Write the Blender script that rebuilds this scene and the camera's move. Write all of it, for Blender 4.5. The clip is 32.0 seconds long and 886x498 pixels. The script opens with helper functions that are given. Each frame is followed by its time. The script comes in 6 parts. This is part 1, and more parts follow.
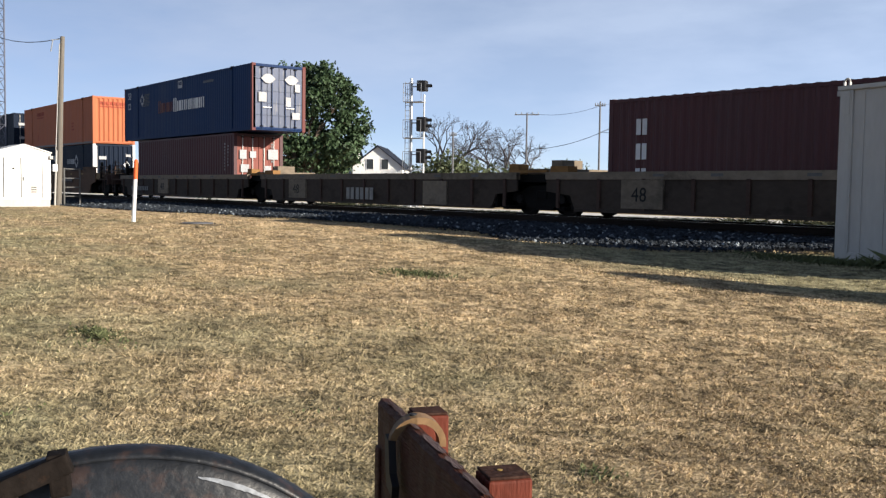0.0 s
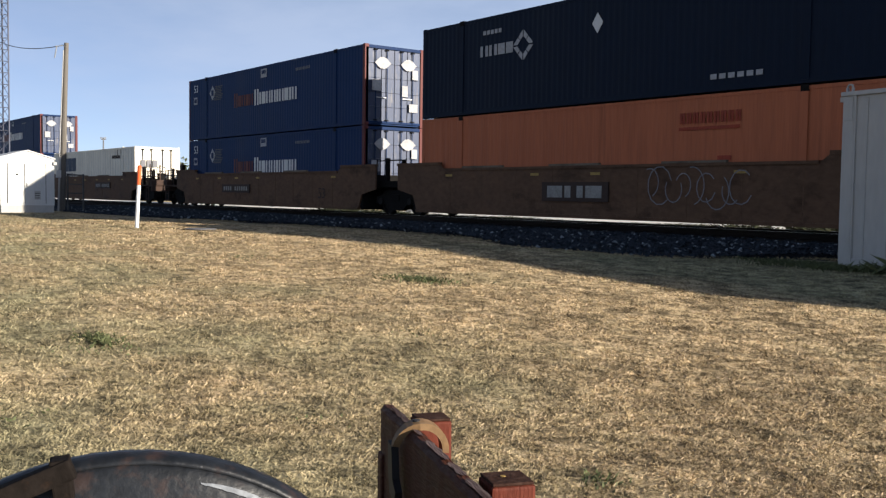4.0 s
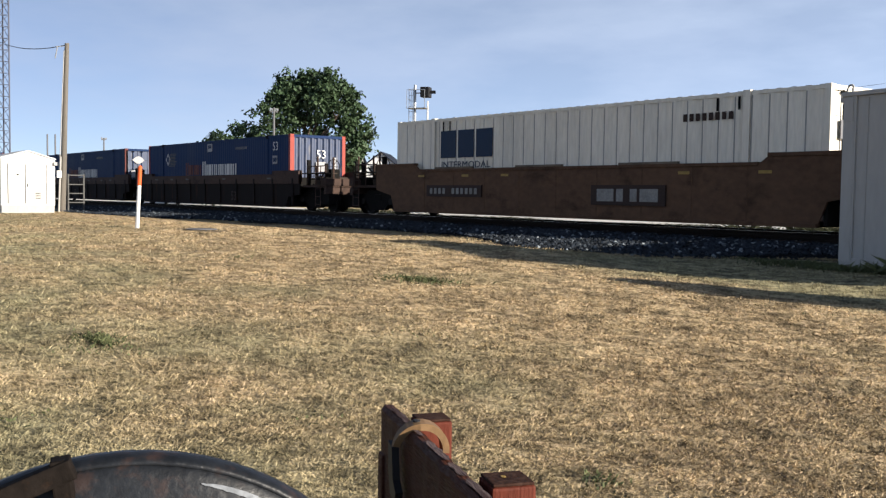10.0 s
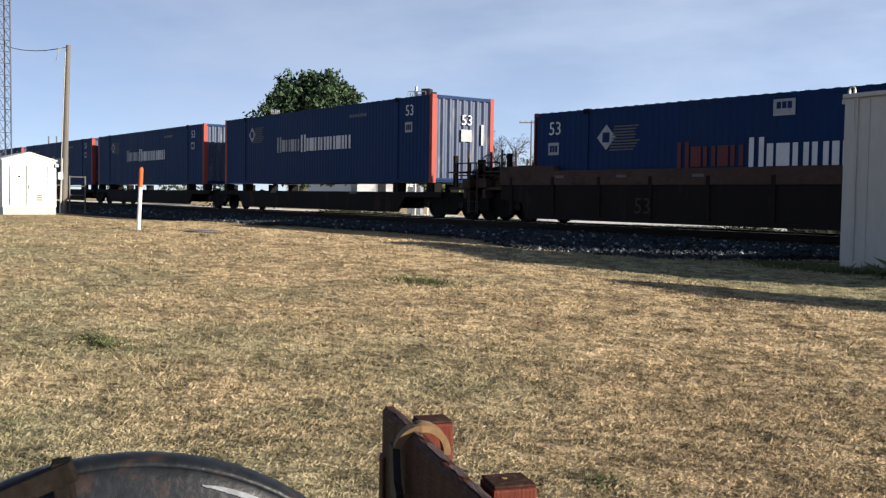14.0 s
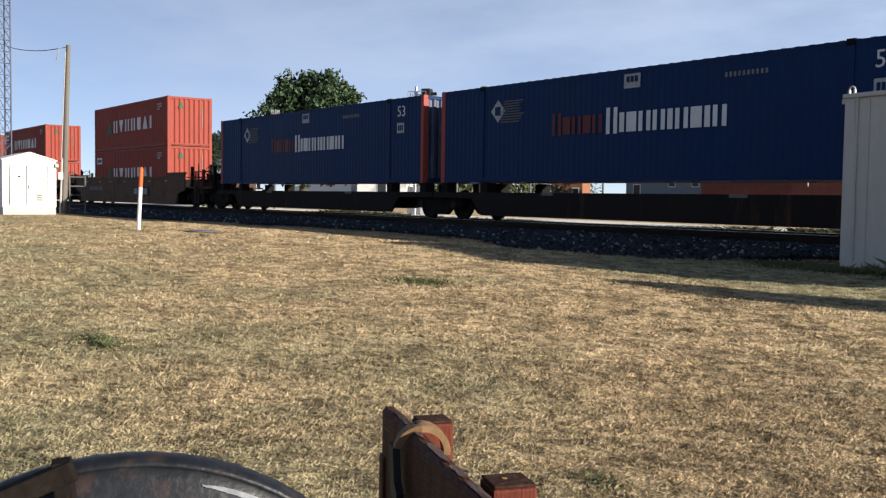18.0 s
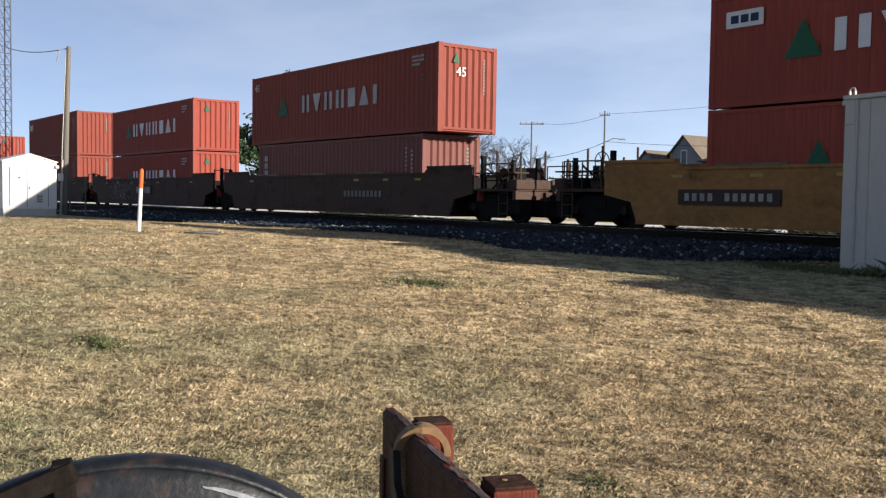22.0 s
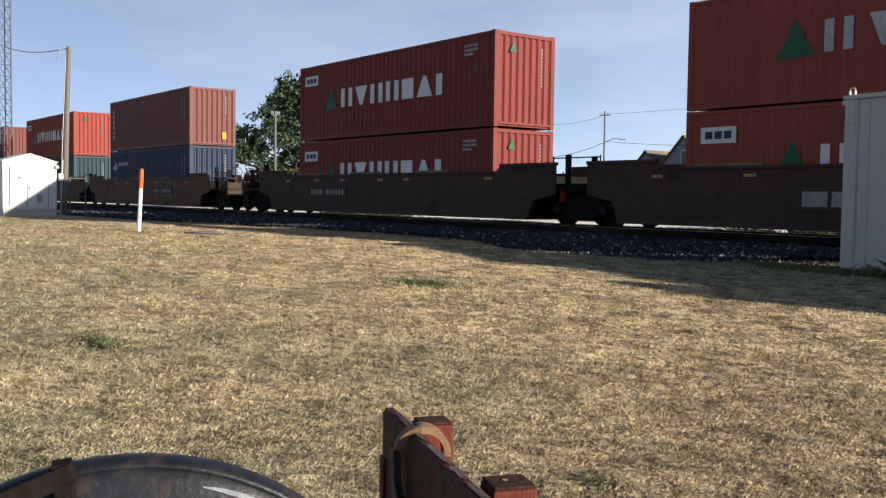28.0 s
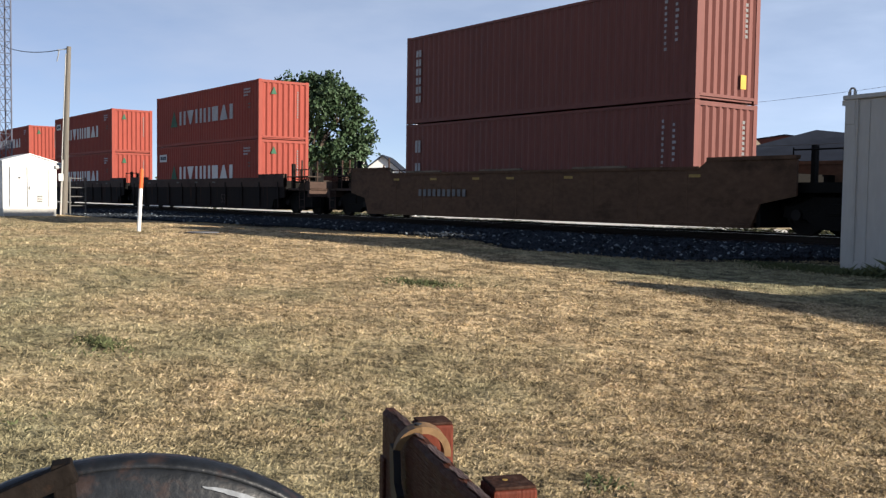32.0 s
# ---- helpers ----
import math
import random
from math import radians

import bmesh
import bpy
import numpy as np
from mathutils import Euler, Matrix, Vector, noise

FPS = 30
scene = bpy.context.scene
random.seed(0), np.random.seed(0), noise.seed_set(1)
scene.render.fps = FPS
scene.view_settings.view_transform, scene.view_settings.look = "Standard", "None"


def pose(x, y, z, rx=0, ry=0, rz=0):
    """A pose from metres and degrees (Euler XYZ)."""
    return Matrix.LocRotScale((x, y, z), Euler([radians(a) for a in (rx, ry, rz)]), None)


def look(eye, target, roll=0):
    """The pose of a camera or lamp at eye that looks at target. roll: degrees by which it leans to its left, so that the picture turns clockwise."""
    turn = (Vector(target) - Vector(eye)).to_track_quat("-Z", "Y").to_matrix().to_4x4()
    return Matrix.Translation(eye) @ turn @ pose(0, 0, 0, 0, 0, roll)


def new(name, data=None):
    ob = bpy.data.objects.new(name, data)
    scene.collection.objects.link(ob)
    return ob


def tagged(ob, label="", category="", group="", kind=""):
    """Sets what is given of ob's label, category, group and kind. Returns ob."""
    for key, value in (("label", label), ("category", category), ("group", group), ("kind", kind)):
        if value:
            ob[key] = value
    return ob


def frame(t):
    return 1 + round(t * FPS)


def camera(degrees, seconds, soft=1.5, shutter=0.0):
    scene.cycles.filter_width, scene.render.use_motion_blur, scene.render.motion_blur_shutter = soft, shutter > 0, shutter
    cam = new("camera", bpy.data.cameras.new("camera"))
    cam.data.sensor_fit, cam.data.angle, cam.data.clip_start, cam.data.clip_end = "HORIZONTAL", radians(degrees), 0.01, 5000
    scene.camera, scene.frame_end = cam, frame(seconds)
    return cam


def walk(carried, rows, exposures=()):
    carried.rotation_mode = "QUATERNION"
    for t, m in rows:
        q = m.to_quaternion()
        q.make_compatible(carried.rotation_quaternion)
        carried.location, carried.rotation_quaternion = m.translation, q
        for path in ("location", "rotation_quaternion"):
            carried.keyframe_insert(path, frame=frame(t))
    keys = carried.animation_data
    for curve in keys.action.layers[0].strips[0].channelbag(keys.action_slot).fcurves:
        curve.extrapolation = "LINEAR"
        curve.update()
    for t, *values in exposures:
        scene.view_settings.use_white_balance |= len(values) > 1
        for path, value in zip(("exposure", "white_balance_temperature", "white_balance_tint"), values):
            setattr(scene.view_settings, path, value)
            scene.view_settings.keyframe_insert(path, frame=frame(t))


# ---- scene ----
# ---- camera and its path ----
cam = camera(48.93, 32.0, soft=1.3)
EYE = (0.0, 0.0, 1.05)
AIM = [(0.0, -15.9612, 11.9884, -0.1827), (2.0, -15.9612, 11.9884, -0.1827), (2.5, -15.9771, 11.9707, -0.1483),
       (3.0, -15.9894, 11.9576, -0.1138), (3.5, -15.9986, 11.9492, -0.0734), (5.5, -16.0099, 11.9356, -0.0562),
       (10.5, -16.0099, 11.9356, -0.0562), (11.0, -16.0152, 11.9317, -0.0216), (11.5, -16.0256, 11.9177, -0.0218),
       (18.0, -16.0256, 11.9177, -0.0218), (18.5, -16.0305, 11.9137, 0.0071), (32.0, -16.0305, 11.9137, 0.0071)]
walk(cam, [(t, look(EYE, (x, y, z), 0.82)) for t, x, y, z in AIM], exposures=[(0.0, 1.40), (3.5, 1.40), (5.5, 1.58), (9.2, 1.58), (10.0, 1.42), (11.0, 1.40), (32.0, 1.40)])

# ---- sky and sun ----
SUN_FROM = Vector((2.9, 1.48, 1.0)).normalized()
world = bpy.data.worlds.new("sky")
scene.world = world
world.use_nodes = True
wn, wl = world.node_tree.nodes, world.node_tree.links
wn.clear()
w_out = wn.new("ShaderNodeOutputWorld")
w_bg = wn.new("ShaderNodeBackground")
w_sky = wn.new("ShaderNodeTexSky")
w_sky.sky_type = "NISHITA"
w_sky.sun_disc = False
w_sky.sun_elevation = math.asin(SUN_FROM.z)
w_sky.sun_rotation = math.atan2(SUN_FROM.x, SUN_FROM.y)
w_sky.air_density, w_sky.dust_density, w_sky.ozone_density = 0.45, 0.1, 2.0
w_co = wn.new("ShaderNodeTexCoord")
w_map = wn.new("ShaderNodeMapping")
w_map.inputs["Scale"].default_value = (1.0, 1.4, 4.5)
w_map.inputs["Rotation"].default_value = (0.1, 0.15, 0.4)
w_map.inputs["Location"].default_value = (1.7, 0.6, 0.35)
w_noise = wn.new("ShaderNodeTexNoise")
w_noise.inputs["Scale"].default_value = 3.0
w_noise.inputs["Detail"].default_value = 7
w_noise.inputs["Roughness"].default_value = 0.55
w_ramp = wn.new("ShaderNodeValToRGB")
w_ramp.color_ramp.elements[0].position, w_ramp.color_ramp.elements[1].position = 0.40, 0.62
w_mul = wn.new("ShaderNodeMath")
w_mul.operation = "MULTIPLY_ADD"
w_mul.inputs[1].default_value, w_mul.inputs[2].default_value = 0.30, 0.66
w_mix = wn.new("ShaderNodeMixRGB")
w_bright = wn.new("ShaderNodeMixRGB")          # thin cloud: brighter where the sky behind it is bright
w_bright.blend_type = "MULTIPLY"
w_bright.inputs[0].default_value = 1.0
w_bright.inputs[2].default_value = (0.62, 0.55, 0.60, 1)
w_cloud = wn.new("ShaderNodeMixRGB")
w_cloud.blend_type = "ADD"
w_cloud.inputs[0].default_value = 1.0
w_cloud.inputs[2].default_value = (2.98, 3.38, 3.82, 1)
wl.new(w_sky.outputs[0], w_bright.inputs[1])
w_side = wn.new("ShaderNodeSeparateXYZ")         # the haze is painted brighter towards the sun's side
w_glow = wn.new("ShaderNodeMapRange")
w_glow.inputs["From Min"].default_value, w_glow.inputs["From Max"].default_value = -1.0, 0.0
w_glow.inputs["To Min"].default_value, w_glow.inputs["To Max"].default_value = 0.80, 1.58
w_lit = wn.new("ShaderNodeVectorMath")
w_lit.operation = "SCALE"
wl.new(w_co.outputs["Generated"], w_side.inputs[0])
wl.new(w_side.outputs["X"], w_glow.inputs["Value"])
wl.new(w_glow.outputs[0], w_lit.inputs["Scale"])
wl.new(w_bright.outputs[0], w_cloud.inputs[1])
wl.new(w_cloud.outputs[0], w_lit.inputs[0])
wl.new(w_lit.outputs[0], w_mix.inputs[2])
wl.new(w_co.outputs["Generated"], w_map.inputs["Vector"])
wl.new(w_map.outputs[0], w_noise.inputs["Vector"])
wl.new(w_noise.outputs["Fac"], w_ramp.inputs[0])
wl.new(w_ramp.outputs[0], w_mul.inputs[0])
w_xyz = wn.new("ShaderNodeSeparateXYZ")          # thin cloud and haze lie low, faded overhead to weaken the fill light
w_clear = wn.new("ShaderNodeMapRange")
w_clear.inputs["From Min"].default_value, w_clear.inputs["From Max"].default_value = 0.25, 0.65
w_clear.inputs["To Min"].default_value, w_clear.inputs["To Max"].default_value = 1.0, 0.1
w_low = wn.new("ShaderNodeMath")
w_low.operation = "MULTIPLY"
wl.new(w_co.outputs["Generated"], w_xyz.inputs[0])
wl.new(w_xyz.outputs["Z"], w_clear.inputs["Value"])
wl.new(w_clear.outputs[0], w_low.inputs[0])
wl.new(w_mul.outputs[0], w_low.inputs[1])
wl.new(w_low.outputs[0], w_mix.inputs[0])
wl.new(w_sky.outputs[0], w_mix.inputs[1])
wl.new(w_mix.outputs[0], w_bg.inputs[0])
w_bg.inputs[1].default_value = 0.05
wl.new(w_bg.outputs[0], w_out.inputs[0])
sun = new("sun", bpy.data.lights.new("sun", "SUN"))
sun.data.energy, sun.data.angle, sun.data.color = 5.0, radians(0.6), (1.0, 0.908, 0.778)
sun.matrix_world = look(SUN_FROM * 50, (0, 0, 0))

# ---- materials ----
MATS = {}


def mat(name, base, rough=0.7, metal=0.0, vary=0.25, scale=3.0, fine=40.0, bump=0.15, bump_at=0.01, stretch=(1, 1, 1),
        stain=None, stain_at=0.6, rnd=0.0, stain_scale=1.0, spec=0.2, island=False):
    """A weathered surface: base colour, two scales of variation, an optional second colour in patches, fine relief."""
    if name in MATS:
        return MATS[name]
    m = bpy.data.materials.new(name)
    m.use_nodes = True
    n, l = m.node_tree.nodes, m.node_tree.links
    b = n["Principled BSDF"]
    co = n.new("ShaderNodeTexCoord")
    mp = n.new("ShaderNodeMapping")
    mp.inputs["Scale"].default_value = stretch
    l.new(co.outputs["Object"], mp.inputs["Vector"])
    big, small = n.new("ShaderNodeTexNoise"), n.new("ShaderNodeTexNoise")
    big.inputs["Scale"].default_value, big.inputs["Detail"].default_value = scale, 6
    small.inputs["Scale"].default_value, small.inputs["Detail"].default_value = fine, 4
    l.new(mp.outputs[0], big.inputs["Vector"])
    l.new(mp.outputs[0], small.inputs["Vector"])
    add = n.new("ShaderNodeMath")
    add.operation = "ADD"
    l.new(big.outputs["Fac"], add.inputs[0])
    l.new(small.outputs["Fac"], add.inputs[1])
    src = add.outputs[0]
    if rnd:
        info = n.new("ShaderNodeNewGeometry" if island else "ShaderNodeObjectInfo")
        mad = n.new("ShaderNodeMath")
        mad.operation = "MULTIPLY_ADD"
        l.new(info.outputs["Random Per Island" if island else "Random"], mad.inputs[0])
        mad.inputs[1].default_value = rnd
        l.new(src, mad.inputs[2])
        src = mad.outputs[0]
    lo, hi = 0.6, 1.4 + rnd
    rng = n.new("ShaderNodeMapRange")
    rng.inputs["From Min"].default_value, rng.inputs["From Max"].default_value = lo, hi
    rng.inputs["To Min"].default_value, rng.inputs["To Max"].default_value = 1 - vary, 1 + vary
    l.new(src, rng.inputs["Value"])
    mul = n.new("ShaderNodeMixRGB")
    mul.blend_type = "MULTIPLY"
    mul.inputs[0].default_value = 1.0
    mul.inputs[1].default_value = (*base, 1)
    l.new(rng.outputs[0], mul.inputs[2])
    col = mul.outputs[0]
    if stain:
        st = n.new("ShaderNodeTexNoise")
        st.inputs["Scale"].default_value, st.inputs["Detail"].default_value = stain_scale, 8
        st.inputs["Roughness"].default_value = 0.65
        l.new(mp.outputs[0], st.inputs["Vector"])
        rp = n.new("ShaderNodeMapRange")
        rp.inputs["From Min"].default_value, rp.inputs["From Max"].default_value = stain_at, stain_at + 0.14
        l.new(st.outputs["Fac"], rp.inputs["Value"])
        mx = n.new("ShaderNodeMixRGB")
        mx.inputs[2].default_value = (*stain, 1)
        l.new(rp.outputs[0], mx.inputs[0])
        l.new(col, mx.inputs[1])
        col = mx.outputs[0]
    l.new(col, b.inputs["Base Color"])
    rr = n.new("ShaderNodeMapRange")
    rr.inputs["To Min"].default_value, rr.inputs["To Max"].default_value = max(0.03, rough - 0.12), min(1.0, rough + 0.12)
    l.new(big.outputs["Fac"], rr.inputs["Value"])
    l.new(rr.outputs[0], b.inputs["Roughness"])
    b.inputs["Metallic"].default_value = metal
    b.inputs["Specular IOR Level"].default_value = spec
    if bump:
        bp = n.new("ShaderNodeBump")
        bp.inputs["Strength"].default_value, bp.inputs["Distance"].default_value = bump, bump_at
        l.new(small.outputs["Fac"], bp.inputs["Height"])
        l.new(bp.outputs[0], b.inputs["Normal"])
    MATS[name] = m
    return m


def turf(name, dark, mid_col, pale, green, per_blade):
    """Dry grass: straw tones, olive where the lawn is greener, the shade of hollows between tufts painted in."""
    m = bpy.data.materials.new(name)
    m.use_nodes = True
    n, l = m.node_tree.nodes, m.node_tree.links
    b = n["Principled BSDF"]
    co = n.new("ShaderNodeTexCoord")

    def field(scale, detail):
        node = n.new("ShaderNodeTexNoise")
        node.inputs["Scale"].default_value, node.inputs["Detail"].default_value = scale, detail
        node.inputs["Roughness"].default_value = 0.65
        l.new(co.outputs["Object"], node.inputs["Vector"])
        return node.outputs["Fac"]

    def span(src, a0, a1, b0, b1):
        node = n.new("ShaderNodeMapRange")
        for key, v in (("From Min", a0), ("From Max", a1), ("To Min", b0), ("To Max", b1)):
            node.inputs[key].default_value = v
        l.new(src, node.inputs["Value"])
        return node.outputs[0]

    def calc(op, x, y):
        node = n.new("ShaderNodeMath")
        node.operation = op
        for k, v in enumerate((x, y)):
            if isinstance(v, float):
                node.inputs[k].default_value = v
            else:
                l.new(v, node.inputs[k])
        return node.outputs[0]

    small = field(26.0, 5)
    if per_blade:
        tone = n.new("ShaderNodeNewGeometry").outputs["Random Per Island"]
        tone = calc("ADD", calc("MULTIPLY", tone, 0.6), calc("MULTIPLY", small, 0.4))
    else:
        tone = small
    ramp = n.new("ShaderNodeValToRGB")
    e = ramp.color_ramp.elements
    e[0].position, e[0].color = 0.26, (*dark, 1)
    e[1].position, e[1].color = 0.74, (*pale, 1)
    e.new(0.5).color = (*mid_col, 1)
    l.new(tone, ramp.inputs[0])
    # greener towards the near corner of the lawn and in patches
    xyz = n.new("ShaderNodeSeparateXYZ")
    l.new(co.outputs["Object"], xyz.inputs[0])
    corner = span(calc("ADD", xyz.outputs["Y"], calc("MULTIPLY", xyz.outputs["X"], 0.18)), -0.6, 5.0, 0.30, 0.0)
    # greener and darker by the relay house: the shade there is painted in
    shaded_green = calc("MULTIPLY", span(xyz.outputs["Y"], 9.3, 12.2, 0.0, 0.62), span(xyz.outputs["X"], -17.0, -9.0, 0.0, 1.0))
    patch = span(calc("ADD", field(0.45, 5), calc("ADD", corner, shaded_green)), 0.52, 0.84, 0.0, 0.9)
    mix = n.new("ShaderNodeMixRGB")
    mix.inputs[2].default_value = (*green, 1)
    l.new(patch, mix.inputs[0])
    l.new(ramp.outputs[0], mix.inputs[1])
    # noise darkens the colour where shade lies in the hollows between tufts
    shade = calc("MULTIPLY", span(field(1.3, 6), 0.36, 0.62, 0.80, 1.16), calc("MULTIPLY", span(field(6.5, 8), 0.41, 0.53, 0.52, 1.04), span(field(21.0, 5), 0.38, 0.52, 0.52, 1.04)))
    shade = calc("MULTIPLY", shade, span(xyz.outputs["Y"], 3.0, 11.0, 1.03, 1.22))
    # longer, thinner tufts further out: shade in the broad gaps between them, painted in
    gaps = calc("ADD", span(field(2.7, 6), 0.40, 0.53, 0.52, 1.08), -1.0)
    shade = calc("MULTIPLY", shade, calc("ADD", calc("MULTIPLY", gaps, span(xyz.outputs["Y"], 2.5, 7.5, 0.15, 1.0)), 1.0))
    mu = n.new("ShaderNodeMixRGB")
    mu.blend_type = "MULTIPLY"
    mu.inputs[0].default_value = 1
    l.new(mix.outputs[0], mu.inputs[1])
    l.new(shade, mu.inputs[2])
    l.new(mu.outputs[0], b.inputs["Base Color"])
    b.inputs["Roughness"].default_value = 0.95
    b.inputs["Specular IOR Level"].default_value = 0.1
    if not per_blade:
        bp = n.new("ShaderNodeBump")
        bp.inputs["Strength"].default_value, bp.inputs["Distance"].default_value = 0.8, 0.025
        l.new(small, bp.inputs["Height"])
        l.new(bp.outputs[0], b.inputs["Normal"])
    return m


def paint(name, col, rough=0.6, rust=0.66, spec=0.22):
    """Weathered paint on steel, streaked downwards, with rust specks."""
    return mat(name, col, rough, 0.0, 0.22, 0.8, 9.0, 0.06, 0.004, (1.6, 1.6, 0.25), (0.045, 0.022, 0.013), rust, 0.12, 1.6, spec)


def car_paint(name, col, rough=0.75, spec=0.12):
    """Grimy car-side paint: broad dust and grime patches, dark runs."""
    return mat(name, col, rough, 0.0, 0.42, 0.55, 7.0, 0.08, 0.004, (0.8, 0.8, 1.3), tuple(0.42 * c for c in col), 0.54, 0.3, 0.9, spec)


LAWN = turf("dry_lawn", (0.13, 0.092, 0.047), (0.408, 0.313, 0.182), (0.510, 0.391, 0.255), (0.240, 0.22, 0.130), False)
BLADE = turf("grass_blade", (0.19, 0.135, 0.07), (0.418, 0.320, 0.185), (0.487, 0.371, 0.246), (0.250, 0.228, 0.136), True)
WEED = mat("weed_green", (0.065, 0.074, 0.032), 0.8, 0, 0.4, 0.8, 5.0, 0, rnd=0.8, island=True, spec=0.2)
FARWEED = mat("far_weed", (0.022, 0.025, 0.014), 0.9, 0, 0.4, 0.8, 5.0, 0, rnd=0.8, island=True, spec=0.1)
STRAW = mat("straw", (0.30, 0.235, 0.135), 0.85, 0, 0.3, 1.0, 6.0, 0, rnd=0.6, island=True, spec=0.2)
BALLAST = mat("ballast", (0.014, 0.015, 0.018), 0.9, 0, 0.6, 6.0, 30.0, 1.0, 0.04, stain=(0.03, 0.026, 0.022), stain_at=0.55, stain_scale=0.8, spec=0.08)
PALESTONE = mat("pale_stone", (0.14, 0.16, 0.175), 0.7, 0, 0.6, 2.0, 30.0, 0, rnd=1.0, island=True, spec=0.2)
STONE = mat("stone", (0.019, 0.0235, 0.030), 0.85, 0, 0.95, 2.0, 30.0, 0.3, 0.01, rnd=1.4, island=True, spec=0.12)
GRAVEL = mat("pale_gravel", (0.50, 0.485, 0.455), 0.9, 0, 0.18, 0.6, 30.0, 0.5, 0.02, spec=0.1)
DIRT = mat("dirt", (0.10, 0.078, 0.05), 0.95, 0, 0.4, 3.0, 30.0, 0.8, 0.03)
RAIL = mat("rail_steel", (0.016, 0.012, 0.010), 0.8, 0.0, 0.3, 4.0, 40.0, 0.2, 0.003, spec=0.12)
RAILTOP = mat("rail_head", (0.62, 0.60, 0.58), 0.28, 1.0, 0.1, 2.0, 60.0, 0.05, 0.001, (0.1, 4, 4))
TIE = mat("tie_timber", (0.035, 0.029, 0.025), 0.9, 0, 0.4, 4.0, 40.0, 0.4, 0.01, (1, 0.2, 1), rnd=0.5, spec=0.1)
STEEL_DARK = mat("grimy_steel", (0.0075, 0.007, 0.0066), 0.75, 0.0, 0.4, 3.0, 30.0, 0.2, 0.004, stain=(0.018, 0.012, 0.009), stain_at=0.6, stain_scale=2.0, spec=0.04)
WHEEL = mat("wheel_steel", (0.009, 0.008, 0.0075), 0.7, 0.0, 0.3, 3.0, 30.0, 0.1, 0.003, spec=0.06)
BRIGHT = mat("bare_steel", (0.30, 0.295, 0.285), 0.45, 0.6, 0.15, 3.0, 30.0, 0.05, 0.002)
TTX = car_paint("rail_yellow", (0.082, 0.046, 0.0275))
TTX2 = car_paint("rail_yellow_bright", (0.19, 0.098, 0.034))
TTX3 = car_paint("rail_yellow_dirty", (0.036, 0.027, 0.021))
TTX4 = car_paint("rail_brown", (0.044, 0.027, 0.021))
DUSTY = car_paint("dusty_tan_paint", (0.13, 0.105, 0.078))
DULLWHITE = mat("dull_white_marking", (0.11, 0.11, 0.112), 0.6, 0, 0.3, 2.0, 14.0, 0.03, 0.002)
CARDARK = paint("car_dark", (0.013, 0.0105, 0.010), 0.8, 0.58, 0.06)
NAVY = paint("navy_paint", (0.0028, 0.0165, 0.060), 0.6, 0.74, 0.09)
# weathered navy of the leading ends, their sunlit sheen put into the colour
LITBLUE = mat("weathered_sunlit_blue_end", (0.019, 0.030, 0.064), 0.5, 0.1, 0.4, 2.0, 14.0, 0.08, 0.004, (1.6, 1.6, 0.4), (0.09, 0.09, 0.10), 0.56, 0.1, 2.2, 0.3)
# lit copy of the maroon, for doors that face the sun
LITRED = paint("sunlit_red_door_paint", (0.15, 0.050, 0.040), 0.55, 0.66, 0.1)
DEEPRED = paint("deep_crimson_paint", (0.121, 0.026, 0.021), 0.6, 0.68, 0.09)
NAVY2 = paint("deep_navy_paint", (0.0025, 0.010, 0.032), 0.55, 0.74)
BLUEGREY = paint("dark_blue_grey_paint", (0.003, 0.0075, 0.018), 0.65, 0.74, 0.10)
ORANGE = mat("orange_paint", (0.30, 0.094, 0.045), 0.65, 0.0, 0.22, 1.4, 9.0, 0.06, 0.004, (2.2, 2.2, 0.14), (0.20, 0.065, 0.032), 0.60, 0.12, 1.2, 0.1)
POSTRED = paint("orange_red_paint", (0.075, 0.013, 0.011), 0.6, 0.72)
POSTBRIGHT = paint("bright_orange_red_paint", (0.21, 0.030, 0.020), 0.6, 0.72)
MAROON = paint("maroon_paint", (0.043, 0.0125, 0.0145), 0.55, 0.66)
BROWN = paint("brown_red_paint", (0.108, 0.040, 0.034), 0.55, 0.66, 0.12)
RED = paint("brick_red_paint", (0.187, 0.040, 0.029), 0.6, 0.66, 0.09)
RED2 = paint("faded_red_paint", (0.152, 0.038, 0.028), 0.6, 0.62, 0.09)
CREAM = paint("cream_white_paint", (0.56, 0.52, 0.44), 0.5, 0.74)
GREEN = paint("dark_green_paint", (0.007, 0.023, 0.029), 0.55, 0.72)
WHITE = mat("white_marking", (0.44, 0.44, 0.44), 0.6, 0, 0.12, 2.0, 20.0, 0.03, 0.002)
WHITE2 = mat("worn_white_marking", (0.25, 0.25, 0.26), 0.6, 0, 0.3, 2.0, 14.0, 0.03, 0.002)
MARKRED = mat("orange_red_marking", (0.075, 0.017, 0.014), 0.6, 0, 0.25, 2.0, 20.0, 0)
MARKNAVY = mat("navy_marking", (0.005, 0.018, 0.045), 0.6, 0, 0.2, 2.0, 20.0, 0)
MARKGREEN = mat("green_marking", (0.008, 0.062, 0.03), 0.6, 0, 0.2, 2.0, 20.0, 0)
MARKDARK = mat("dark_marking", (0.03, 0.018, 0.014), 0.7, 0, 0.3, 2.0, 20.0, 0)
MARKBROWN = mat("dark_red_marking", (0.20, 0.035, 0.018), 0.7, 0, 0.3, 2.0, 20.0, 0)
REFLECT = mat("dull_reflector", (0.24, 0.16, 0.045), 0.6, 0, 0.3, 2.0, 20.0, 0)
MARKYELLOW = mat("yellow_marking", (0.38, 0.22, 0.03), 0.6, 0, 0.2, 2.0, 20.0, 0)
